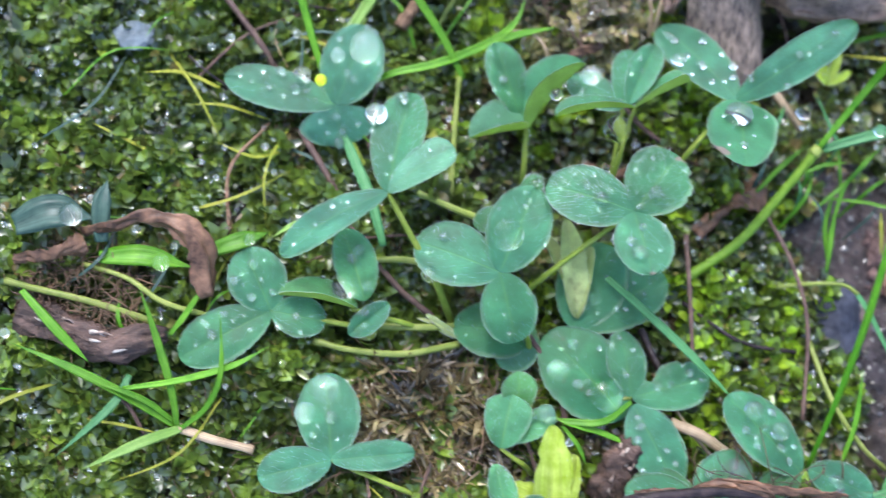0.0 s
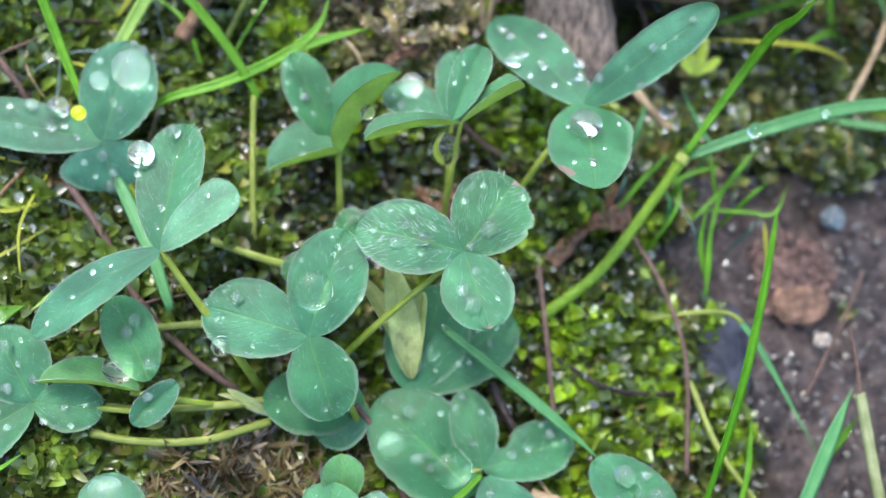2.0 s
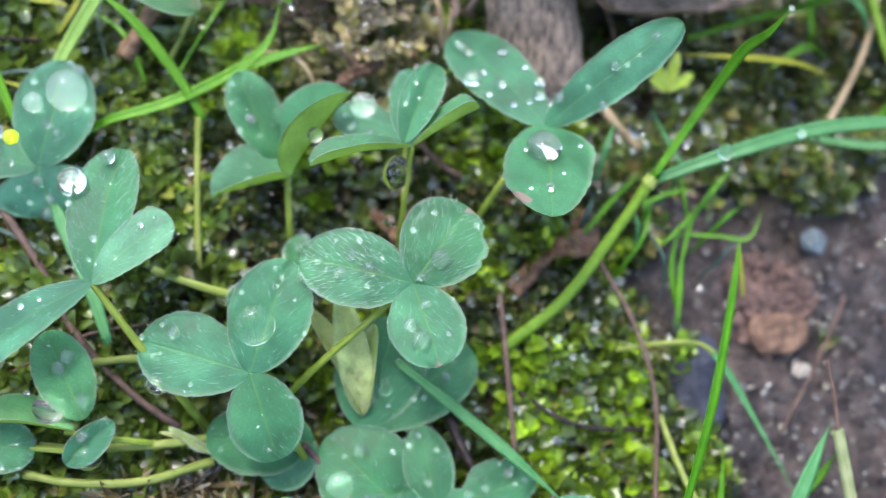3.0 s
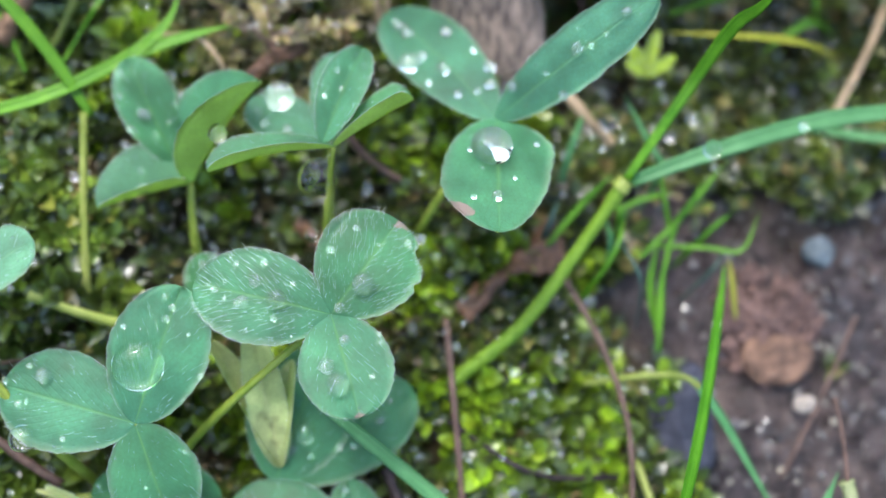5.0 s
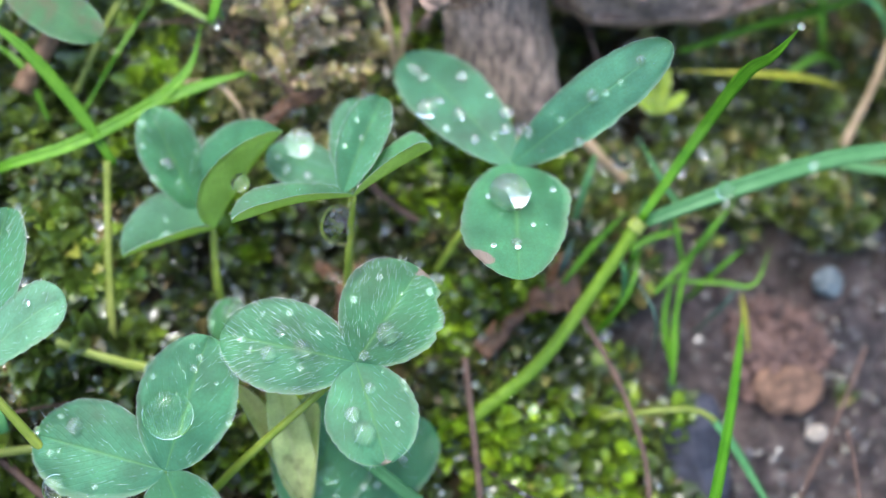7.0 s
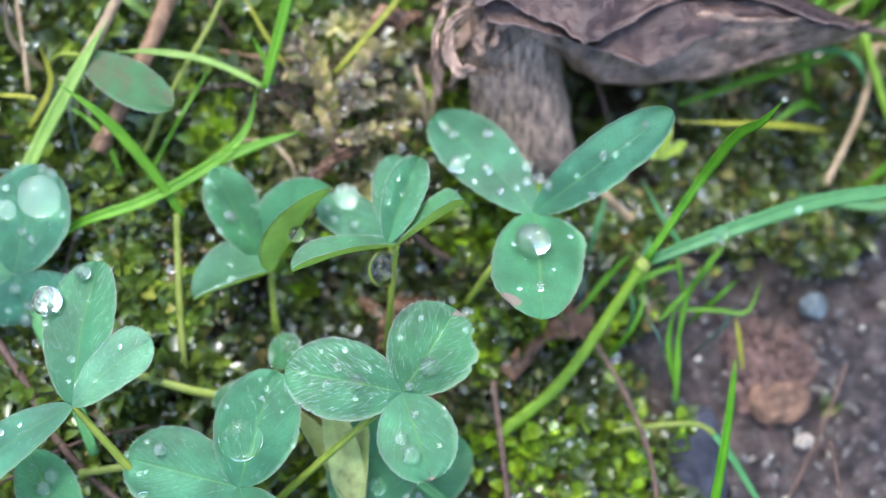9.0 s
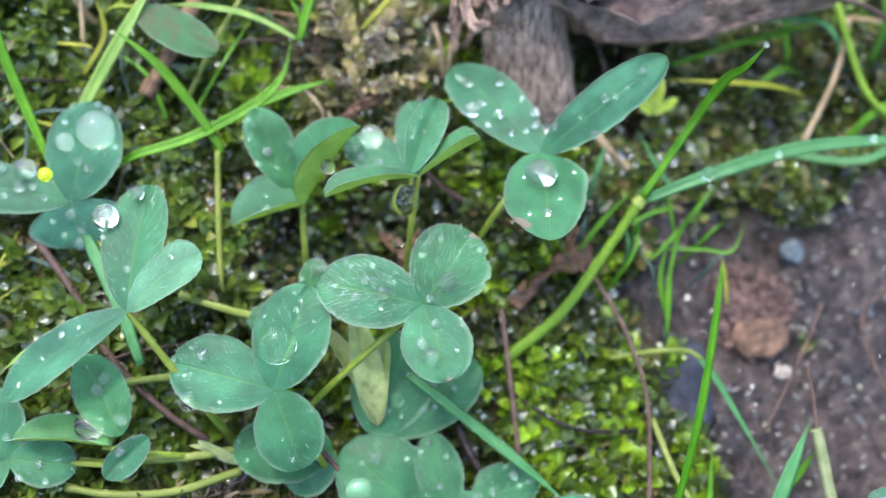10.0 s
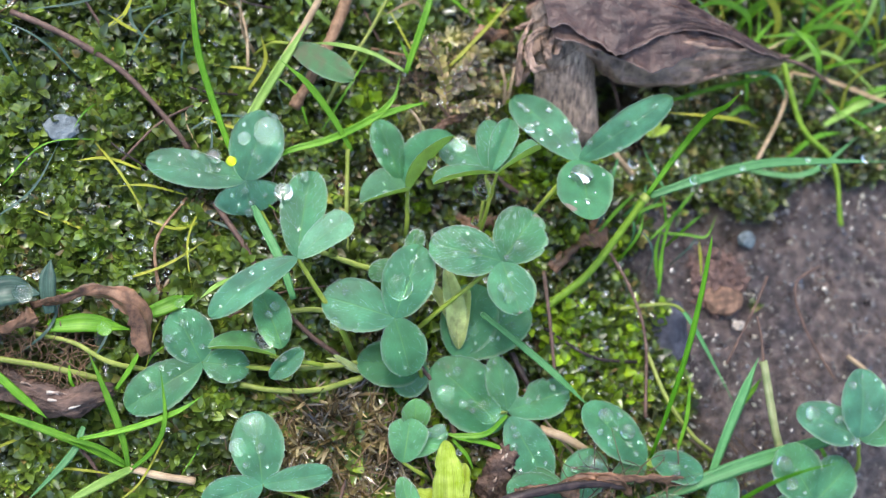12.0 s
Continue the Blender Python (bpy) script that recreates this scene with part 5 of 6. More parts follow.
blade([(-44.2, 35.1, 2.0), (-41.2, 40.0, 4.0), (-35.1, 48.8, 7.0), (-31.1, 54.6, 8.0)], 1.7, "pale broad grass blade, frayed at its end", pale=1)
stem([(-35.5, 48.7, 6.0), (-30.9, 55.6, 7.0), (-26.1, 63.8, 8.0)], 1.5, "tan dry grass stalk over moss", tone=1)
blade([(-24.3, 30.1, 5.0), (-27.6, 35.9, 7.0), (-32.1, 41.9, 9.0), (-37.1, 46.5, 10.0)], 1.3, "bright green grass blade bent over the moss")
stem([(-26.2, 10.7, 0.0), (-25.7, 20.6, 3.0), (-25.0, 30.5, 5.0)], 0.95, "pale green grass stem with a joint", tone=0)
blade([(-40.2, 28.8, 3.0), (-35.8, 30.6, 5.0), (-29.0, 32.0, 6.0), (-22.8, 34.6, 6.0), (-18.4, 37.2, 6.0), (-15.3, 40.6, 6.0), (-13.9, 45.0, 6.5)], 1.4, "curved green grass stem over moss", round_=1)
blade([(-12.9, 44.9, 6.5), (-10.6, 50.8, 9.0), (-8.3, 56.8, 11.0), (-6.0, 63.3, 12.0)], 1.3, "upright green grass blade from a joint")
blade([(-12.9, 45.2, 6.5), (-19.0, 48.7, 7.0), (-25.4, 50.5, 7.0), (-30.7, 51.0, 7.0)], 0.9, "pale green bent grass blade", pale=1)
stem([(-28.4, 39.7, 1.0), (-24.2, 46.5, 4.0), (-19.0, 53.7, 6.0), (-14.2, 61.6, 8.0)], 0.8, "pale green grass stem in moss", tone=0)
blade([(-4.0, 46.4, 6.0), (2.3, 52.1, 8.0), (9.4, 59.1, 10.0)], 0.75, "yellowing narrow grass blade", pale=2)
blade([(-22.0, 35.0, 5.0), (-19.6, 36.2, 6.0), (-14.2, 38.0, 6.0), (-8.6, 39.3, 6.0)], 1.3, "green grass blade lying across the moss")
blade([(-14.5, 58.3, 5.0), (-10.3, 48.9, 5.0), (-7.7, 47.0, 4.0)], 0.5, "thin yellow-green grass blade", pale=2)
blade([(-11.6, 45.5, 6.0), (-12.6, 48.7, 7.0), (-14.0, 51.7, 8.0)], 0.6, "short green grass tip at a joint")
blade([(30.4, 17.4, 11.5), (36.2, 24.9, 17.0), (38.5, 28.6, 26.0), (39.6, 28.8, 31.0), (40.7, 29.9, 35.0)], 1.25, "bright green grass blade with a drop at its bent tip")
blade([(31.2, 17.6, 11.5), (40.0, 19.7, 14.0), (53.0, 22.2, 15.0), (66.5, 22.5, 15.0), (82.8, 22.0, 15.0)], 1.9, "long blue-green grass blade strung with drops", pale=3)
stem([(11.5, -1.0, 1.0), (19.2, 4.1, 4.0), (25.5, 11.2, 8.0), (30.3, 17.3, 11.7)], 1.65, "thick bright green grass stem with a pale joint", tone=6)
stem([(29.9, 16.9, 11.5), (30.3, 17.3, 11.8), (30.7, 17.7, 12.0)], 2.1, "pale swollen joint of a grass stem", tone=0)
blade([(40.4, 38.5, 6.0), (50.1, 40.7, 7.0), (58.7, 42.1, 8.0), (64.7, 43.4, 9.0)], 1.0, "bright green grass blade behind the clover")
blade([(36.1, 6.3, 1.0), (37.8, 13.2, 4.0), (39.2, 15.7, 6.0), (41.1, 18.6, 8.0)], 0.65, "thin bright green grass blade by the soil")
blade([(38.2, 11.9, 2.0), (37.1, 15.4, 5.0), (35.9, 20.7, 8.0)], 0.65, "thin bright green grass blade by the soil")
blade([(31.6, 16.1, 5.0), (34.4, 17.0, 6.0), (38.1, 17.5, 6.0)], 0.8, "short green grass blade beside a grass joint")
blade([(37.9, 20.3, 5.0), (35.9, 23.2, 6.0), (33.4, 28.8, 7.0)], 0.8, "thin green grass blade beside the clover", pale=3)
blade([(35.6, 0.5, 0.0), (35.7, 4.2, 2.0), (36.1, 7.9, 3.0), (36.8, 11.0, 4.0)], 0.8, "green grass shoot at the edge of the soil")
blade([(44.9, 3.5, 1.0), (44.3, 7.2, 3.0), (44.0, 10.4, 4.0)], 0.7, "yellowing grass stalk at the edge of the soil", pale=2)
blade([(34.0, 10.9, 3.0), (39.2, 15.4, 5.0), (44.3, 20.7, 7.0)], 0.7, "thin green grass blade by the soil")
blade([(35.4, 12.3, 3.0), (41.5, 11.4, 4.0), (45.2, 10.7, 5.0), (47.6, 14.8, 6.0)], 0.6, "thin curled green grass blade")
blade([(35.5, 2.7, 1.0), (34.8, 8.0, 3.0), (36.1, 13.2, 5.0)], 0.9, "short green grass shoot among stems")
blade([(23.6, 13.1, 3.0), (27.5, 17.0, 5.0), (31.2, 20.0, 7.0)], 0.8, "thin green grass blade beside the stem")
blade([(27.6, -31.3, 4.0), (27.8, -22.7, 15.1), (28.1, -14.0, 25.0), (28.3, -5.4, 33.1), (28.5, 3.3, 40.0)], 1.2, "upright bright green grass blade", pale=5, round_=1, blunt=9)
stem([(26.5, -2.2, 1.0), (31.8, -2.2, 4.0), (36.0, -2.6, 5.0), (38.2, -4.0, 5.0)], 0.75, "thin yellow-green arching grass stem", tone=0)
blade([(37.4, -3.2, 5.0), (39.4, -6.0, 4.7), (41.8, -10.6, 4.0), (48.0, -23.5, 2.0)], 1.05, "dull blue-green grass blade bent to the soil", pale=3)
blade([(38.4, -38.2, 3.0), (42.8, -28.3, 6.0), (47.0, -20.2, 8.0), (50.4, -14.3, 9.0)], 1.9, "blue-green grass blade with a pointed tip", pale=3)
stem([(57.1, -37.9, 1.0), (53.2, -28.1, 6.0), (50.8, -17.5, 10.0), (50.3, -15.3, 10.5)], 1.7, "cut pale grass stalk with a white top", tone=4)
stem([(50.4, -16.2, 10.5), (50.5, -11.1, 11.0), (50.3, -6.7, 11.0)], 0.5, "brown withered tip of a stalk", tone=2)
blade([(46.1, -24.5, 3.0), (49.3, -21.1, 5.0), (52.0, -18.0, 6.0)], 1.1, "short bright green grass blade")
stem([(31.2, -11.1, 1.0), (33.1, -20.3, 3.0), (37.3, -27.6, 3.0), (41.9, -31.1, 1.0)], 0.9, "pale green grass stem lying on moss", tone=0)
blade([(33.8, -31.0, 2.0), (35.7, -24.4, 5.0), (36.9, -16.1, 7.0)], 0.8, "thin green grass blade by the soil")
blade([(-2.7, -2.2, 6.0), (3.7, -8.5, 7.0), (10.1, -14.8, 7.0), (16.6, -21.4, 6.0)], 1.5, "blue-green grass blade crossing the clovers", pale=3)
blade([(-0.2, -27.3, 4.0), (-5.2, -25.5, 5.0), (-10.6, -24.5, 6.0)], 0.9, "bright green grass blade near the moss")
blade([(0.5, -21.1, 5.0), (-4.2, -24.2, 6.0), (-9.3, -24.1, 5.0), (-11.6, -23.2, 4.0)], 1.0, "green grass blade curled round a leaf")
blade([(-10.1, -24.6, 4.0), (-7.8, -27.6, 4.0), (-6.4, -30.4, 3.0)], 0.8, "short green grass blade")
blade([(67.3, -30.1, 10.0), (55.8, -32.1, 9.0), (43.4, -34.5, 8.0), (30.6, -37.9, 5.0), (22.1, -39.3, 3.0)], 2.6, "broad blue-green grass blade lying low", pale=3)
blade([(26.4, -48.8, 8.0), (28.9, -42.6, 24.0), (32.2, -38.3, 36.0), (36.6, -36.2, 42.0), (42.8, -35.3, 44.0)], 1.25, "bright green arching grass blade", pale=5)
blade([(63.5, -30.3, 3.0), (64.5, -33.7, 3.0), (66.9, -37.5, 2.0)], 0.9, "short bright green grass blade")
blade([(-89.8, -5.0, 5.0), (-84.1, -11.2, 5.0), (-79.8, -15.4, 4.0)], 1.4, "bright green grass blade near the moss")
blade([(-67.0, -24.8, 2.0), (-67.9, -19.1, 5.0), (-70.4, -11.3, 6.0), (-72.8, -4.7, 7.0)], 1.1, "bright green grass blade near the moss")
blade([(-74.9, -19.2, 4.0), (-66.5, -18.2, 6.0), (-58.9, -16.3, 8.0), (-53.9, -13.7, 9.0)], 1.0, "bright green grass blade leaning over a clover")
blade([(-66.8, -25.0, 2.0), (-62.7, -21.9, 5.0), (-60.6, -17.1, 8.0), (-61.0, -8.3, 9.0)], 0.9, "bowed bright green grass blade")
blade([(-67.2, -24.5, 2.0), (-74.9, -19.9, 4.0), (-82.9, -16.0, 5.0), (-90.8, -12.7, 5.0)], 1.3, "green grass blade lying on the moss")
blade([(-67.2, -24.0, 2.0), (-72.2, -20.6, 4.0), (-79.3, -18.2, 5.0)], 0.9, "green grass blade at the mossy edge")
blade([(-66.1, -24.6, 2.0), (-71.9, -27.0, 4.0), (-79.7, -30.7, 5.0)], 1.5, "pale green grass blade", pale=1)
stem([(-66.8, -24.6, 1.5), (-62.2, -26.3, 2.0), (-56.0, -27.8, 1.0)], 1.5, "pale brown runner of grass", tone=1)
blade([(-74.1, -17.0, 3.0), (-76.3, -21.7, 4.0), (-83.7, -28.9, 4.0)], 1.2, "green grass blade at the mossy edge", pale=3)
blade([(-68.6, -11.1, 3.0), (-65.9, -7.5, 4.0), (-63.8, -4.1, 5.0)], 0.9, "green grass blade at the mossy edge")
stem([(-63.1, -8.0, 2.0), (-69.8, -6.1, 3.0), (-75.3, -2.5, 3.0), (-81.9, -0.3, 2.0)], 0.95, "yellow-green creeping stem over moss", tone=0)
stem([(-70.9, -9.1, 2.0), (-79.2, -6.5, 3.0), (-87.4, -4.5, 3.0), (-92.9, -3.0, 2.0)], 1.2, "yellow-green creeping stem over moss", tone=0)
blade([(-79.5, 0.6, 3.0), (-72.8, 0.6, 4.0), (-65.6, -0.8, 3.0)], 3.0, "broad green grass blade with drops")
blade([(-63.8, 1.3, 4.0), (-58.9, 2.8, 5.0), (-54.4, 4.6, 4.0)], 2.6, "broad green grass blade with drops")
blade([(-46.1, 8.1, 2.0), (-50.4, 6.1, 4.0), (-53.8, 3.6, 5.0)], 0.8, "thin pale grass blade", pale=1)
blade([(-37.0, 2.8, 4.0), (-39.0, 10.2, 4.0), (-42.4, 19.1, 3.0), (-43.8, 22.4, 3.0)], 1.6, "blue-green grass blade hanging behind a clover", pale=3)
blade([(-79.0, 2.7, 4.0), (-79.2, 8.0, 5.0), (-78.5, 12.1, 5.0)], 2.6, "withered grey-green blade beside dead leaves", pale=6)
blade([(-91.5, 4.7, 5.0), (-85.9, 6.6, 6.0), (-80.1, 6.0, 5.0)], 5.0, "broad withered grey-green blade with a drop", pale=6)
blade([(-38.6, 34.8, 1.0), (-44.9, 36.0, 2.0), (-52.6, 38.3, 3.0)], 0.6, "thin yellow-green grass blade lying in the moss", pale=2)
blade([(-48.3, 49.0, 1.0), (-42.1, 47.8, 2.0), (-40.6, 47.1, 2.0)], 0.5, "thin yellow-green grass blade lying in the moss", pale=2)
blade([(-53.1, 18.4, 1.0), (-57.2, 17.3, 2.0), (-63.0, 19.6, 2.0)], 0.6, "thin yellow-green grass blade lying in the moss", pale=2)
blade([(-54.8, 23.8, 1.0), (-61.8, 25.6, 2.0), (-67.7, 25.6, 2.0)], 0.5, "thin yellow-green grass blade lying in the moss", pale=2)
blade([(-70.0, 16.5, 1.0), (-75.7, 19.1, 2.0), (-83.1, 22.5, 3.0)], 0.5, "thin yellow-green grass blade lying in the moss", pale=2)
blade([(-62.7, 28.9, 1.0), (-68.5, 30.9, 2.0), (-74.3, 30.3, 3.0)], 0.6, "thin yellow-green grass blade lying in the moss", pale=2)
blade([(-42.3, 43.9, 1.0), (-39.0, 48.8, 3.0), (-39.7, 53.6, 5.0)], 0.7, "thin yellow-green grass blade lying in the moss", pale=2)
blade([(-70.7, 55.3, 1.0), (-64.9, 57.8, 3.0), (-62.2, 62.6, 5.0)], 0.8, "thin yellow-green grass blade lying in the moss", pale=2)
blade([(-59.5, 54.2, 1.0), (-64.5, 56.2, 3.0), (-67.4, 58.0, 4.0)], 0.6, "thin yellow-green grass blade lying in the moss", pale=2)
stem([(-84.4, 59.3, 2.0), (-75.5, 54.5, 3.0), (-65.4, 47.3, 3.0), (-58.2, 38.6, 2.5), (-53.9, 32.3, 1.5)], 1.2, "brown dry stem lying across the moss", tone=2)
stem([(-49.9, 21.8, 2.0), (-44.8, 12.9, 2.5), (-40.8, 4.3, 2.5), (-34.6, -3.2, 2.0), (-29.2, -7.7, 1.5)], 1.1, "reddish brown creeping stem over moss", tone=2)
stem([(11.7, 6.0, 2.0), (11.6, -3.0, 2.5), (11.5, -14.3, 2.0)], 0.8, "thin brown dead stem beside clover", tone=2)
stem([(25.3, 9.8, 2.0), (28.3, 1.4, 3.5), (30.1, -8.7, 3.5), (28.6, -23.6, 2.0)], 0.7, "thin purple-brown dead stem", tone=2)
stem([(-21.1, 64.6, 4.0), (-25.8, 54.0, 4.0), (-30.0, 46.4, 3.0), (-34.1, 40.0, 2.0)], 2.4, "brown rotting twig among the grass", tone=5)
stem([(71.0, 45.4, 3.0), (67.2, 36.7, 3.0), (61.1, 27.0, 1.0)], 1.0, "tan dry grass stalk over moss", tone=1)
stem([(67.7, 47.0, 6.0), (70.3, 32.9, 5.0), (76.7, 25.1, 4.0), (77.3, 12.2, 2.0)], 1.2, "dull green grass stem fading to tan", tone=6)
blade([(69.8, 44.9, 5.0), (78.7, 42.7, 5.0), (90.0, 38.3, 5.0), (97.7, 36.1, 5.0)], 1.0, "tan dry grass blade over soil", pale=4)
blade([(76.7, 33.8, 3.0), (84.3, 37.3, 4.0), (93.2, 40.6, 5.0)], 1.5, "pale green dry grass blade", pale=1)
stem([(59.4, 2.6, 1.0), (54.4, -4.8, 1.5), (47.5, -14.5, 1.0)], 0.55, "thin grey-brown twig on the soil", tone=2)
stem([(71.5, 4.3, 1.0), (65.1, 0.4, 1.5), (65.7, -8.3, 1.5), (70.8, -19.2, 1.0)], 0.5, "forked thin brown twig on the soil", tone=2)
stem([(74.5, -14.6, 1.0), (77.5, -17.7, 1.5), (80.9, -21.9, 1.0)], 1.0, "pale dry twig on the soil", tone=1)
stem([(27.4, 31.7, 3.0), (29.8, 27.8, 3.0), (33.1, 24.9, 1.0)], 1.5, "pale brown dry stem behind the clover", tone=1)
stem([(2.4, 27.8, 2.0), (6.5, 23.1, 2.0), (18.7, 15.5, 1.0), (24.3, 12.4, 1.0)], 0.9, "brown dry stem in the shade", tone=2)
stem([(3.7, -9.3, 1.0), (5.2, -13.8, 2.0), (6.9, -17.7, 2.0)], 1.3, "dark brown twig on the moss", tone=3)
stem([(7.0, -24.1, 3.0), (11.4, -26.1, 4.0), (16.9, -29.6, 3.0)], 1.9, "pale split twig among the clovers", tone=1)
stem([(-23.1, -9.2, 2.0), (-31.5, -9.5, 2.5), (-39.6, -9.3, 2.0), (-45.6, -8.6, 1.5)], 1.2, "yellow-green creeping clover stem", tone=0)
stem([(-25.4, -12.0, 2.0), (-33.9, -13.7, 3.0), (-42.0, -13.1, 3.0), (-47.3, -11.6, 2.0)], 1.15, "pale yellow-green creeping clover stem", tone=0)
stem([(-28.8, -0.1, 3.0), (-33.4, 0.9, 3.0), (-39.0, 0.8, 3.0)], 1.1, "yellow-green clover stem over moss", tone=0)
stem([(-20.6, 7.6, 2.0), (-25.9, 9.3, 3.0), (-31.5, 11.7, 3.0)], 1.1, "yellow-green clover stem over moss", tone=0)
stem([(-9.0, -23.7, 2.0), (-10.4, -18.6, 3.0), (-13.0, -13.2, 3.0), (-14.7, -11.1, 4.0)], 1.0, "reddish clover stem among leaves", tone=2)
# the lens is focused on the hairy leaflets of the middle clover
cam.data.dof.use_dof, cam.data.dof.focus_object, cam.data.dof.aperture_fstop = True, focus_drop, 11.5
# fallen leaf, stump, litter, pebbles
fallen_leaf = dead_leaf([(64.0, 44.3, 13.0), (52.4, 42.2, 13.0), (41.6, 40.4, 12.0), (29.2, 41.2, 12.0), (23.2, 45.7, 12.5), (15.8, 47.1, 12.5), (10.2, 43.9, 12.0)], [(63.7, 44.6, 13.5), (51.3, 49.5, 15.0), (41.4, 55.0, 16.0), (33.2, 60.7, 16.0), (25.9, 64.6, 15.0), (19.3, 65.6, 14.0), (13.8, 65.4, 13.0)])
leaf_fold(fallen_leaf, [(61.1, 43.5, 15.1), (55.7, 44.1, 16.6), (49.0, 45.1, 16.6), (43.7, 44.6, 16.6), (39.6, 43.0, 16.6), (36.0, 41.4, 16.6), (32.4, 40.7, 16.6), (28.1, 42.4, 16.6), (23.4, 44.6, 16.6), (18.6, 46.0, 16.6), (13.9, 47.5, 16.6)], [(63.3, 44.3, 14.2), (50.2, 48.7, 17.0), (40.3, 54.1, 18.0), (32.3, 59.7, 18.0), (25.0, 63.7, 17.0), (18.5, 64.6, 16.0), (11.4, 64.4, 15.0)], 0.0008, 3)
leaf_fold(fallen_leaf, [(60.3, 43.2, 16.5), (54.5, 44.4, 18.0), (47.2, 47.3, 18.0), (40.1, 48.3, 18.0), (33.8, 46.8, 18.0), (29.4, 44.8, 18.0), (25.3, 43.1, 18.0), (23.8, 44.0, 18.0), (21.7, 46.2, 18.0), (18.8, 47.3, 18.0), (15.6, 49.3, 18.0), (12.4, 48.9, 18.0)], [(63.3, 44.3, 14.2), (50.2, 48.7, 18.4), (40.3, 54.1, 19.4), (32.3, 59.7, 19.4), (25.0, 63.7, 18.4), (18.5, 64.6, 16.0), (11.4, 64.4, 15.0)], 0.0012, 7)
curl_strip([(13.1, 50.1, 16.0), (10.2, 48.3, 16.0), (9.0, 45.8, 15.0), (10.1, 42.5, 14.0), (12.5, 42.5, 14.0)], 2.2, '', fallen_leaf)
curl_strip([(19.1, 48.5, 16.0), (15.3, 48.5, 15.5), (13.0, 46.7, 15.0), (12.8, 44.4, 14.0)], 2.0, '', fallen_leaf)
curl_strip([(10.6, 51.9, 16.0), (8.5, 48.3, 15.0), (7.9, 44.6, 13.0), (7.7, 40.8, 10.0)], 1.5, '', fallen_leaf)
curl_strip([(24.3, 45.9, 16.0), (19.0, 47.7, 16.0), (15.8, 47.7, 15.0), (14.6, 45.6, 14.0)], 1.6, '', fallen_leaf)
leaf_stalk(fallen_leaf)
stump([(21.3, 31.8, -2.0), (20.1, 38.7, 3.0), (18.5, 46.4, 8.0), (18.0, 55.7, 11.0)], 5.6)
lone_leaf((-34.6, 51.2, 6.0), (-24.0, 41.8, 11.5), 5.6)
curl_strip([(-81.7, 4.0, 3.0), (-77.3, 4.2, 6.0), (-72.0, 5.0, 8.0), (-67.2, 3.6, 9.0), (-63.9, 0.6, 8.0), (-62.9, -5.3, 4.0)], 4.4, 'curled brown dead leaf arching over the moss')
curl_strip([(13.2, 7.0, 0.8), (17.7, 10.9, 1.6), (21.5, 12.8, 2.0), (25.9, 14.0, 1.4)], 7.0, 'flat dark brown dead leaf pressed on the moss')
curl_strip([(-0.2, 14.3, -1.0), (2.2, 16.6, 0.0), (5.6, 17.8, -0.5)], 5.0, 'brown dead leaf in the hollow under the clovers')
curl_strip([(-3.7, 18.3, -1.5), (-1.4, 15.6, -0.5), (0.5, 12.4, -1.0)], 4.0, 'brown dead leaf in the hollow under the clovers')
curl_strip([(-9.2, 33.7, 3.2), (-5.0, 35.5, 4.2), (-0.9, 37.0, 3.6)], 2.4, 'brown dead leaf strip lying over the moss')
curl_strip([(1.0, 50.4, 6.0), (4.0, 52.6, 8.0), (7.6, 52.0, 9.0)], 5.0, 'dark purple-brown dead leaf flap beside the stump')
stem([(7.5, 40.0, 2.0), (7.0, 43.2, 5.5), (6.2, 46.5, 6.5)], 0.8, "short tan dry stalk beside the stump", tone=1)
stem([(8.2, 40.6, 2.0), (8.5, 43.4, 5.5), (9.0, 46.0, 6.5)], 0.7, "short tan dry stalk beside the stump", tone=1)
stem([(-16.4, 39.3, 4.0), (-12.9, 38.4, 5.0), (-10.7, 36.0, 4.5), (-10.0, 34.0, 2.5)], 0.6, "thin tan rootlet over the moss", tone=1)
curl_strip([(-91.8, -0.0, 3.0), (-86.1, 0.0, 5.0), (-81.2, 2.3, 4.0)], 3.4, 'pale brown dead leaf scrap')
rotten_log([(-90.4, -7.2, 1.0), (-83.9, -10.0, 2.5), (-77.5, -12.6, 3.0), (-69.3, -11.1, 3.2)], 2.3)
tangle((-82.0, -4.4, 2.0), 9.0, 300, 3, 'fine dark root tangle beside dead wood', 0.006, 3.2)
tangle((48.6, -33.1, 2.5), 7.5, 55, 5, 'fine brown dry rootlets over clover')
tangle((-32.0, -24.8, 1.0), 13.0, 60, 8, 'brown withered moss stalks and litter')
tangle((-19.7, -21.7, 0.5), 9.0, 30, 13, 'brown withered stalks in the shade')
tangle((-3.3, 43.4, 4.0), 8.0, 40, 17, 'brown dry moss stalks')
tangle((-55.5, -27.7, 0.5), 14.0, 45, 19, 'brown straw litter between grass')
fallen_twig([(-12.3, -40.2, 5.0), (-7.0, -37.8, 8.5), (-0.7, -35.9, 10.0), (6.5, -35.0, 10.5), (13.6, -34.9, 10.0), (20.7, -36.0, 7.0)], 2.0)
curl_strip([(6.1, -34.9, 8.0), (12.0, -33.8, 9.0), (17.9, -34.5, 9.0), (22.1, -37.8, 5.0)], 2.6, 'torn pale brown dead leaf under the twig')
curl_strip([(14.3, -33.9, 10.5), (20.4, -34.9, 9.0), (26.3, -35.3, 8.0), (32.8, -36.4, 6.0)], 3.0, 'torn purple-brown leaf strip')
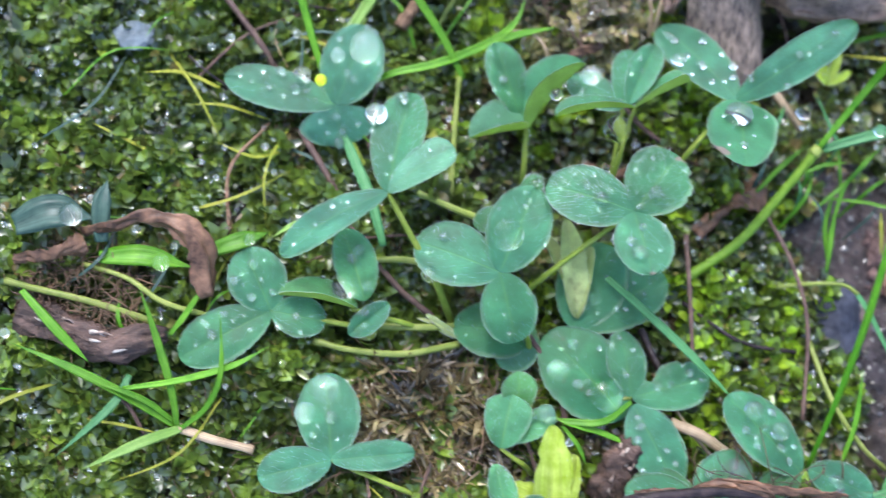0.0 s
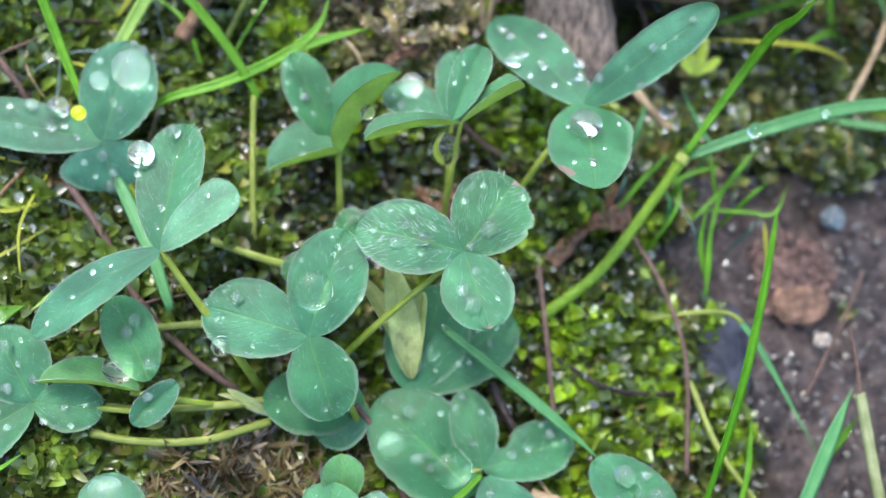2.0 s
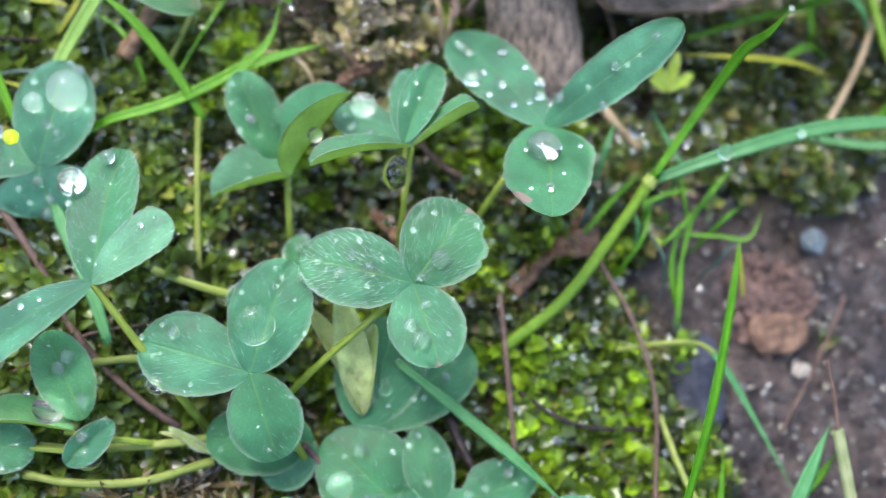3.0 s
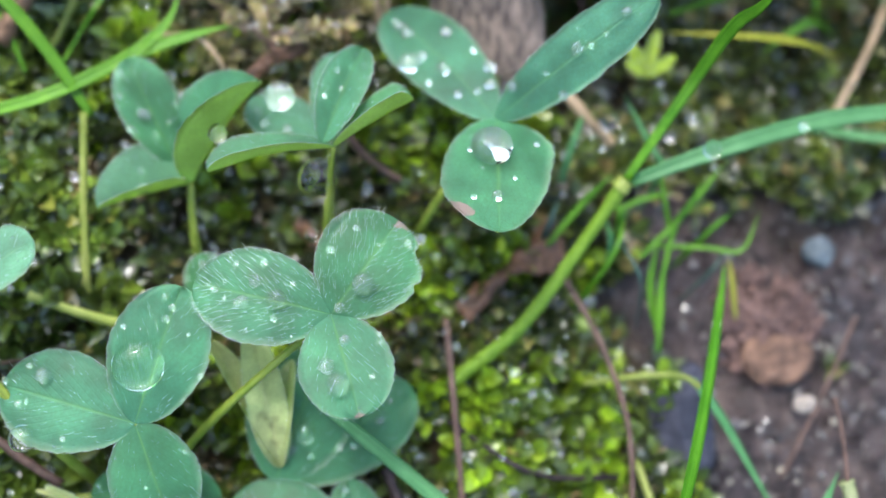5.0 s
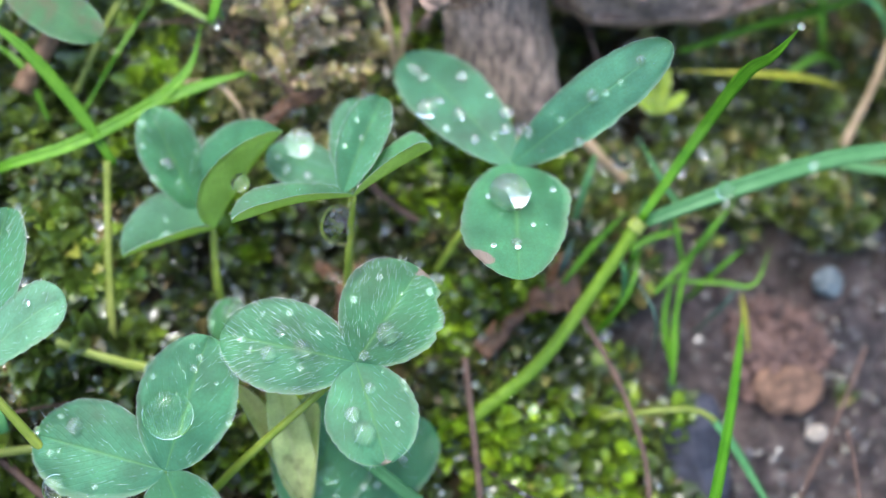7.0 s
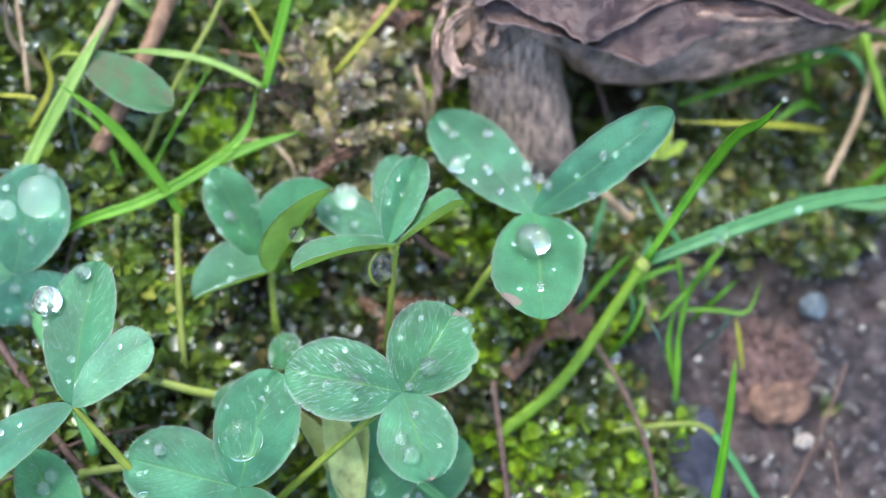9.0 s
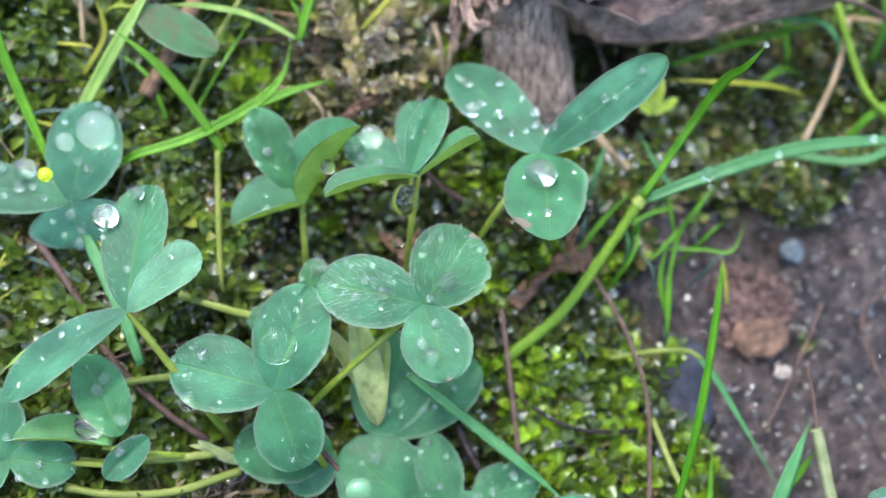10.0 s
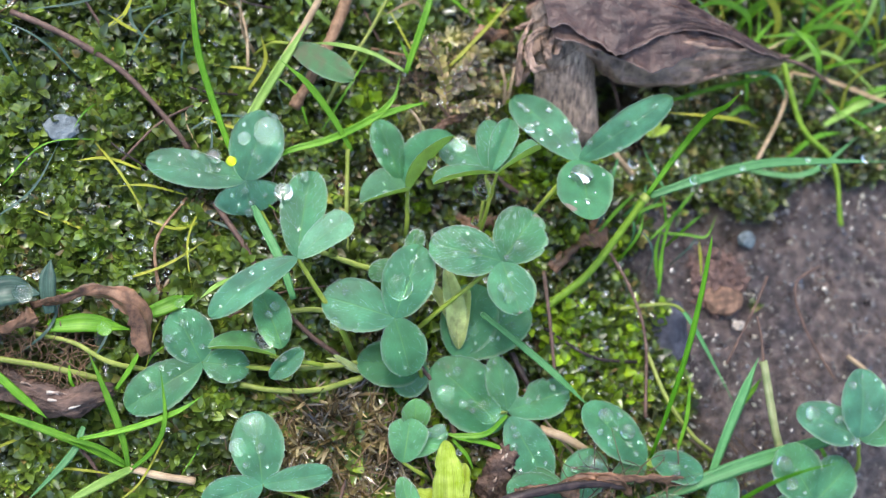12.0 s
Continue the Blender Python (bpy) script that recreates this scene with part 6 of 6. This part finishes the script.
curl_strip([(-0.4, -35.2, 7.0), (6.2, -35.3, 7.0), (12.2, -36.5, 6.0)], 3.6, 'brown dead leaf under the twig')
bract((-7.2, -8.2, 4.0), (-9.3, 6.2, 9.0), 7.4, 'pale papery sheath at the heart of the clover')
rotten_log([(-3.6, -35.4, 0.0), (-2.3, -32.3, 2.0), (-0.5, -29.2, 3.0), (1.2, -26.9, 3.0)], 2.4)
tangle((16.5, -34.5, 8.0), 6.5, 26, 31, 'torn pale fibres hanging from a twig')
tangle((26.5, -35.5, 7.0), 6.0, 30, 37, 'brown torn leaf fibres beside a twig')
shoot((-11.6, -39.3, 1.0), [(-12.3, -25.0, 8.0), (-8.8, -29.1, 7.0), (-18.2, -33.4, 5.0), (-15.1, -36.3, 4.0)], 7.2)
bract((-25.3, -11.1, 2.0), (-30.5, -7.7, 3.5), 2.0, 'yellow-green sheath on a clover stem')
pebble((51.2, -0.9, -3.0), 3.5, (1.2, 0.95, 0.42), 0, 'flat orange-brown pebble in the soil')
clod((49.9, 3.3, 0.0), 6.4, 380, 5)
pebble((57.4, 11.0, -1.4), 1.9, (1.0, 0.9, 0.6), 2, 'grey-blue wet pebble on the soil')
pebble((37.8, -7.0, -3.2), 6.0, (0.7, 1.2, 0.45), 3, 'dark blue-grey stone half buried in moss')
pebble((52.8, -6.6, -1.4), 1.2, (1.2, 0.8, 0.7), 4, 'pale small pebble on the soil')
pebble((-76.2, 37.2, 1.2), 2.4, (1.3, 1.0, 0.22), 2, 'blue-grey wet flake among the moss')
bead((-39.2, -10.7, 3.5), 1.74, 'large clear drop hanging under folded leaflets')
bead((39.0, 19.4, 16.0), 0.99, 'round dew drop on a grass blade')
bead((68.4, 21.6, 14.0), 1.17, 'hanging dew drop under a grass blade')
bead((76.0, 22.5, 16.5), 0.95, 'round dew drop on a grass blade')
bead((40.7, 29.9, 35.0), 0.36, 'tiny dew drop on a grass tip')
bead((32.5, 26.7, 4.0), 1.25, 'large pale dew drop held in grass')
bead((29.5, 22.2, 9.0), 0.45, 'tiny dew drop on a grass tip')
bead((41.8, 19.3, 9.0), 0.45, 'tiny dew drop on a grass tip')
bead((-50.7, 36.4, 6.0), 0.74, 'small dew drop on a grass blade')
bead((-1.5, 19.9, 12.0), 2.1, 'large clear drop hanging beside a leaf stalk')
bead((-2.2, 15.5, 6.0), 0.85, 'clear drop on a leaf stalk')
bead((-83.0, 5.8, 8.0), 1.72, 'broad clear drop on a wide blade')
bead((-70.0, -0.9, 6.5), 1.31, 'flat clear drop on a wide blade')
bead((-57.2, 2.8, 6.5), 0.91, 'round drop on a wide blade')
bead((49.3, 21.3, 16.0), 0.56, 'small drop on a grass blade')
bead((63.2, 22.5, 16.5), 0.58, 'small drop on a grass blade')
for _ in range(46):
    x, y = rng.uniform(58, 112), rng.uniform(48, 84)
    h, a, b_ = rng.uniform(5, 16), rng.uniform(0.4, 2.6), rng.uniform(-0.7, 0.7)
    ln = rng.uniform(12, 26)
    blade([(x, y, -2), (x + 0.35 * ln * math.cos(a), y + 0.35 * ln * math.sin(a), h * 0.6), (x + 0.7 * ln * math.cos(a + b_), y + 0.7 * ln * math.sin(a + b_), h), (x + ln * math.cos(a + 1.6 * b_), y + ln * math.sin(a + 1.6 * b_), h * 0.85)],
          rng.uniform(0.8, 1.6), "bright green grass blade in the far tuft", pale=rng.choice((0, 0, 0, 2, 1)))
for _ in range(16):
    x, y = rng.uniform(-75, 8), rng.uniform(52, 84)
    h, a, b_ = rng.uniform(3, 10), rng.uniform(0.2, 2.9), rng.uniform(-0.8, 0.8)
    ln = rng.uniform(9, 20)
    blade([(x, y, -2), (x + 0.4 * ln * math.cos(a), y + 0.4 * ln * math.sin(a), h * 0.7), (x + ln * math.cos(a + b_), y + ln * math.sin(a + b_), h)],
          rng.uniform(0.6, 1.2), "green grass blade standing in the moss", pale=rng.choice((0, 0, 2, 1, 4)))
tangle((12.4, 46.0, 12.0), 4.0, 16, 23, 'fine pale fibres at the torn leaf edge')
for _ in range(46):
    x, y = rng.uniform(-85, 30), rng.uniform(-40, 75)
    if -34 < x < 24 and -30 < y < 34:
        continue
    a, ln, b_ = rng.uniform(0, 6.3), rng.uniform(8, 24), rng.uniform(-0.4, 0.4)
    stem([(x, y, 0.6), (x + 0.5 * ln * math.cos(a), y + 0.5 * ln * math.sin(a), 2.2), (x + ln * math.cos(a + b_), y + ln * math.sin(a + b_), 0.4)], rng.uniform(0.25, 0.7), "thin dry stem lying in the moss", tone=rng.choice((1, 2, 2, 3, 5)))
for _ in range(54):
    x, y = rng.uniform(55, 118), rng.uniform(26, 80)
    h, a, b_ = rng.uniform(2, 9), rng.uniform(-0.4, 3.4), rng.uniform(-0.9, 0.9)
    ln = rng.uniform(10, 28)
    blade([(x, y, -2), (x + 0.45 * ln * math.cos(a), y + 0.45 * ln * math.sin(a), h), (x + ln * math.cos(a + b_), y + ln * math.sin(a + b_), h * 0.7)],
          rng.uniform(0.5, 1.3), "narrow grass blade in the far tuft", pale=rng.choice((0, 0, 2, 3, 6)))
for _ in range(10):
    x, y = rng.uniform(22, 40), rng.uniform(2, 20)
    h, a, b_ = rng.uniform(3, 8), rng.uniform(0.5, 2.0), rng.uniform(-0.25, 0.25)
    ln = rng.uniform(5, 13)
    blade([(x, y, -2), (x + 0.45 * ln * math.cos(a), y + 0.45 * ln * math.sin(a), h), (x + ln * math.cos(a + b_), y + ln * math.sin(a + b_), h * 0.8)],
          rng.uniform(0.4, 0.8), "thin grass blade at the edge of the soil", pale=rng.choice((0, 2, 3, 3, 6)))
for _ in range(46):
    x, y = rng.uniform(-95, -22), rng.uniform(-42, 72)
    if x > -38 and -32 < y < 34:
        continue
    a, b_, ln = rng.uniform(0, 6.3), rng.uniform(-0.35, 0.35), rng.uniform(7, 22)
    blade([(x, y, 0.5), (x + 0.5 * ln * math.cos(a), y + 0.5 * ln * math.sin(a), rng.uniform(2, 4)), (x + ln * math.cos(a + b_), y + ln * math.sin(a + b_), rng.uniform(1, 4))],
          rng.uniform(0.25, 0.6), "thin dull green grass blade in the moss", pale=rng.choice((0, 2, 6, 6)))
shoot((37.6, 32.6, 2.0), [(38.8, 36.6, 6.0), (35.6, 35.8, 5.0), (40.8, 33.8, 5.0), (35.0, 33.6, 4.0)], 2.2)
for _ in range(62):
    x, y = rng.uniform(38, 122), rng.uniform(44, 84)
    h, a, b_ = rng.uniform(3, 13), rng.uniform(-0.2, 3.2), rng.uniform(-0.7, 0.7)
    ln = rng.uniform(14, 34)
    blade([(x, y, -2), (x + 0.45 * ln * math.cos(a), y + 0.45 * ln * math.sin(a), h), (x + ln * math.cos(a + b_), y + ln * math.sin(a + b_), h * 0.8)],
          rng.uniform(0.45, 1.0), "slender grass blade in the far tuft", pale=rng.choice((0, 0, 2, 2, 1, 4)))
bead((-43.1, -4.8, 9.5), 1.87, 'broad clear drop pooled in a folded leaflet')
bead((-39.7, -10.3, 5.0), 1.76, 'clear drop hanging below a folded leaflet')
bead((-11.1, 24.9, 13.0), 0.97, 'clear drop hanging on the rim of a leaflet')
bead((-46.9, 27.8, 8.5), 0.97, 'dew drop tinted with the yellow-green of the blade behind it', GREENISH)


# ---- moss: one mesh of many small leaves for each kind ----
def moss(name, label, places, leaf_len, leaf_wid, count, mat, rise=0.0025, seed=1):
    rnd = random.Random(seed)
    V, Fc = [], []
    for x, y in places:
        z0 = ground_height(x, y) + 0.0002
        h = rise * rnd.uniform(0.5, 1.2) * (1.0 + 0.9 * noise.noise(Vector((x * 85, y * 85, 71))))
        roof = min(COVER.get((round(x / 0.0015) + a, round(y / 0.0015) + c), 9.0) for a in (-1, 0, 1) for c in (-1, 0, 1))
        room = (roof - z0 - 0.0003) / (h + 0.75 * leaf_len)
        if room < 0.22:
            continue
        small = min(1.0, room)
        h *= small
        grow = (0.75 + 0.55 * rnd.random() ** 2) * small
        lean = Vector((rnd.uniform(-.5, .5), rnd.uniform(-.5, .5), 1)).normalized()
        foot = Vector((x, y, z0 - 0.0003))
        turn = rnd.uniform(0, 6.3)
        for k in range(count):
            s = (k + 0.5) / count
            a = turn + k * 2.4
            out = Vector((math.cos(a), math.sin(a), 0))
            el = 0.15 + 1.0 * s + rnd.uniform(-.25, .25)
            d = (out * math.cos(el) + lean * math.sin(el)).normalized()
            q = foot + lean * h * (0.15 + 0.5 * s)
            ln = leaf_len * grow * rnd.uniform(0.6, 1.3) * (1.1 - 0.35 * s)
            wd = leaf_wid * grow * rnd.uniform(0.6, 1.2) * 0.5
            side = d.cross(lean)
            side = side.normalized() if side.length > 1e-3 else Vector((1, 0, 0))
            nn = side.cross(d)
            i = len(V)
            cup, curl = rnd.uniform(0.2, 0.75), rnd.uniform(0.05, 0.40)
            rows = ((0.18, 0.62, 0.05), (0.42, 1.0, 0.22), (0.66, 0.94, 0.5), (0.87, 0.55, 0.82))
            V.append(q)
            for al, wi, cu in rows:
                mid = q + d * ln * al - nn * ln * curl * cu
                V.extend((mid + side * wd * wi + nn * wd * wi * cup, mid, mid - side * wd * wi + nn * wd * wi * cup))
            V.append(q + d * ln - nn * ln * curl)
            Fc.extend(((i, i + 2, i + 1), (i, i + 3, i + 2)))
            for r_ in (1, 4, 7):
                Fc.extend(((i + r_, i + r_ + 1, i + r_ + 4, i + r_ + 3), (i + r_ + 1, i + r_ + 2, i + r_ + 5, i + r_ + 4)))
            Fc.extend(((i + 10, i + 11, i + 13), (i + 11, i + 12, i + 13)))
    return tagged(from_arrays(name, V, Fc, mat), label, "moss", kind="stuff")


MOSS_BROAD = moss_material("moss_broad", [(0.0, (0.036, 0.054, 0.010)), (0.4, (0.058, 0.088, 0.013)), (0.8, (0.084, 0.122, 0.016)), (0.95, (0.118, 0.158, 0.019)), (1.0, (0.14, 0.10, 0.035))], 0.3, 0.28, 0.55, 0.6)
MOSS_STRAW = moss_material("moss_straw", [(0.0, (0.045, 0.032, 0.014)), (0.5, (0.105, 0.076, 0.034)), (0.85, (0.180, 0.132, 0.070)), (1.0, (0.28, 0.22, 0.13))], 0.2, 0.25)
# dark moss tone; also stands in for shade in hollows and far right
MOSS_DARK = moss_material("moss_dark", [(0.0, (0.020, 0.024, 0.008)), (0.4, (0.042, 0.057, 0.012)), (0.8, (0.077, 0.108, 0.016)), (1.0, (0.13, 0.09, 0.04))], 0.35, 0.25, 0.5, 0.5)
MOSS_FINE = moss_material("moss_fine", [(0.0, (0.020, 0.034, 0.005)), (0.4, (0.060, 0.095, 0.008)), (0.8, (0.128, 0.205, 0.008)), (1.0, (0.19, 0.26, 0.016))], 0.34, 0.35, 0.5, 0.45)
MOSS_BROWN = moss_material("moss_brown", [(0.0, (0.04, 0.028, 0.013)), (0.5, (0.12, 0.088, 0.040)), (0.85, (0.24, 0.175, 0.10)), (1.0, (0.11, 0.13, 0.030))], 0.22)
MOSS_PALE = moss_material("moss_pale", [(0.0, (0.060, 0.058, 0.020)), (0.4, (0.135, 0.128, 0.045)), (0.75, (0.21, 0.182, 0.080)), (1.0, (0.32, 0.265, 0.16))], 0.14, 0.35, 0.7)

MOSS_FROND = moss_material("moss_frond", [(0.0, (0.040, 0.030, 0.010)), (0.35, (0.095, 0.088, 0.016)), (0.7, (0.155, 0.118, 0.040)), (1.0, (0.32, 0.22, 0.14))], 0.45, 0.35, 0.4, 0.22)


def moss_shoot(points, width, seed):
    """A flat leafy moss shoot: a thin stalk with overlapping leaves in two rows."""
    rnd = random.Random(seed)
    pts = [mm(p) for p in points]
    o = pts[0].copy()
    ob = new("moss_shoot")
    ob.location = o
    tagged(ob, "olive-brown wet leafy moss shoot beside the stump", "moss", "leafy moss shoots")
    rel = [p - o for p in pts]
    part("stalk", tube(rel, lambda s: 0.00022 * (1.2 - 0.6 * s), 7, 20, 0.15), STEM[2], ob, "thin red-brown stalk")
    n = max(8, int(sum((b - a).length for a, b in zip(rel, rel[1:])) / 0.00062))
    line = spline(rel, n)
    V, Fc = [], []
    for i in range(1, n):
        d = (line[i] - line[i - 1]).normalized()
        lat = d.cross(Vector((0, 0, 1))).normalized()
        up = lat.cross(d)
        shade_ground(line[i] + o)
        full = 0.55 + 0.6 * math.sin(math.pi * (0.12 + 0.83 * i / n))
        for sgn in (-1, 1):
            a = rnd.uniform(0.7, 1.15)
            ld = (d * math.cos(a) + lat * (sgn * math.sin(a)) + up * rnd.uniform(-0.35, 0.7)).normalized()
            sd = ld.cross(up).normalized()
            nn = sd.cross(ld)
            ln = width * 0.00052 * full * rnd.uniform(0.6, 1.25)
            wd = ln * rnd.uniform(0.26, 0.36)
            curl = rnd.uniform(0.0, 0.4)
            k = len(V)
            V.append(line[i])
            for al, wi in ((0.2, 0.7), (0.45, 1.0), (0.7, 0.85), (0.9, 0.45)):
                mid = line[i] + ld * (ln * al) - nn * (ln * curl * al * al)
                V.extend((mid + sd * wd * wi + nn * wd * wi * 0.35, mid, mid - sd * wd * wi + nn * wd * wi * 0.35))
            V.append(line[i] + ld * ln - nn * (ln * curl))
            Fc.extend(((k, k + 2, k + 1), (k, k + 3, k + 2), (k + 10, k + 11, k + 13), (k + 11, k + 12, k + 13)))
            for r_ in (1, 4, 7):
                Fc.extend(((k + r_, k + r_ + 1, k + r_ + 4, k + r_ + 3), (k + r_ + 1, k + r_ + 2, k + r_ + 5, k + r_ + 4)))
    tagged(from_arrays("moss_leaves", V, Fc, MOSS_FROND, ob), "small overlapping olive leaves", kind="stuff")
    for _ in range(int(n * 0.4)):
        i = rnd.randrange(2, n)
        q = (line[i] + o) * 1000
        bead((q.x + rnd.uniform(-0.8, 0.8), q.y + rnd.uniform(-0.8, 0.8), q.z + rnd.uniform(0.3, 0.7)), rnd.uniform(0.12, 0.34), "tiny dew drop on a moss shoot")
    return ob


moss_shoot([(-4.4, 35.5, 3.5), (-5.2, 41.0, 5.5), (-6.0, 46.0, 6.8), (-6.8, 52.5, 7.0)], 3.2, 1)
moss_shoot([(-5.0, 38.4, 4.6), (-1.0, 38.2, 6.0), (4.0, 39.2, 5.5)], 3.0, 2)
moss_shoot([(-5.3, 41.2, 5.4), (-1.5, 42.3, 6.6), (3.0, 43.5, 6.0)], 3.0, 3)
moss_shoot([(-5.5, 43.0, 5.8), (-1.8, 44.9, 7.2), (2.6, 45.6, 6.5)], 2.6, 4)
moss_shoot([(-2.8, 44.4, 5.5), (0.0, 46.6, 7.0), (2.4, 49.6, 6.5)], 4.2, 5)
moss_shoot([(-5.7, 44.0, 6.0), (-7.6, 46.0, 7.0), (-9.8, 46.9, 6.5)], 2.8, 6)
moss_shoot([(-6.2, 47.0, 6.5), (-8.4, 49.6, 7.5), (-10.2, 51.0, 7.0)], 2.8, 7)
moss_shoot([(-4.8, 37.0, 4.0), (-7.2, 39.4, 5.6), (-9.4, 40.6, 5.0)], 2.6, 8)

# moss thinned and darkened as shade between stalks and under the dead leaf; millimetres and radius
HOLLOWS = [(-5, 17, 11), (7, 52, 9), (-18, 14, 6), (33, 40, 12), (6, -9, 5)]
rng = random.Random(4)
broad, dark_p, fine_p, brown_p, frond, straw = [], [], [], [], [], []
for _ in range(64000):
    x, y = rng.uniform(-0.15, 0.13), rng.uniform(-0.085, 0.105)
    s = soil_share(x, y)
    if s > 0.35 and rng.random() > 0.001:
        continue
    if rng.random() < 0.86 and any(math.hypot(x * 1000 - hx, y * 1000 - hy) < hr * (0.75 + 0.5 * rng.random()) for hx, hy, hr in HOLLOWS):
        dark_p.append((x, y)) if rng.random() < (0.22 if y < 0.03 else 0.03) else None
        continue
    n1 = noise.noise(Vector((x * 34, y * 34, 11)))
    n2 = noise.noise(Vector((x * 90, y * 90, 17)))
    if n2 < -0.40 and rng.random() < 0.6:
        continue
    if math.hypot((x + 0.030) / 1.5, y + 0.023) < 0.010 + 0.004 * n1 and rng.random() < 0.75:
        straw.append((x, y)) if rng.random() < 0.5 else None
    elif math.hypot((x - 0.016) / 1.15, y + 0.012) < 0.014 + 0.004 * n1 and rng.random() < 0.8:
        fine_p.append((x, y)) if rng.random() < 0.19 else None
    elif n2 > 0.27 and rng.random() < 0.5:
        brown_p.append((x, y)) if rng.random() < 0.4 else None
    elif 0.012 < x < 0.030 and y > 0.0 and noise.noise(Vector((x * 80, y * 80, 51))) > 0.24:
        fine_p.append((x, y)) if rng.random() < 0.40 else None
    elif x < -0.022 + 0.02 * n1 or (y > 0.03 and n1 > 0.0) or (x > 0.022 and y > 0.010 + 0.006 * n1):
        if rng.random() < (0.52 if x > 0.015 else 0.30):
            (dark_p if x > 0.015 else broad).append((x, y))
    elif y < -0.020 + 0.012 * n1 and x < 0.025:
        (brown_p if rng.random() < 0.62 else fine_p).append((x, y)) if rng.random() < 0.45 else None
    elif math.hypot((x + 0.004) / 1.0, (y - 0.048) / 1.4) < 0.012 and rng.random() < 0.5:
        frond.append((x, y))
    elif 0.015 < x < 0.030 and y > 0.005 and noise.noise(Vector((x * 80, y * 80, 51))) > 0.12:
        fine_p.append((x, y)) if rng.random() < 0.42 else None
    elif noise.noise(Vector((x * 130, y * 130, 31))) < -0.02 + (0.25 if x > 0.02 else 0.0) * rng.random():
        dark_p.append((x, y)) if rng.random() < 0.40 else None
    elif rng.random() < 0.42:
        fine_p.append((x, y))
moss("broad_moss", "wet dark green broad-leaved moss carpet", broad, 0.0031, 0.0016, 12, MOSS_BROAD, 0.0052, 2)
moss("shade_moss", "dark olive moss, also laid in hollows to darken them", dark_p, 0.0024, 0.0014, 10, MOSS_DARK, 0.0040, 11)
moss("straw_moss", "straw-coloured feathery moss shoots", straw, 0.0050, 0.0006, 14, MOSS_STRAW, 0.0050, 13)
moss("fine_moss", "bright yellow-green fine moss cushions", fine_p, 0.0027, 0.0019, 9, MOSS_FINE, 0.0048, 3)
moss("brown_moss", "brownish withered moss shoots", brown_p, 0.0026, 0.0008, 10, MOSS_BROWN, 0.0030, 5)
moss("tall_moss", "tall olive-brown feathery moss fronds", frond, 0.0030, 0.0008, 14, MOSS_PALE, 0.0075, 7)
scatter("leaf_dew", "tiny dew beads sprinkled over clover leaflets", "dew", SPECKS, 0.00006, 0.00022, DEW, 9, 2, 0.8, 0.4, False)
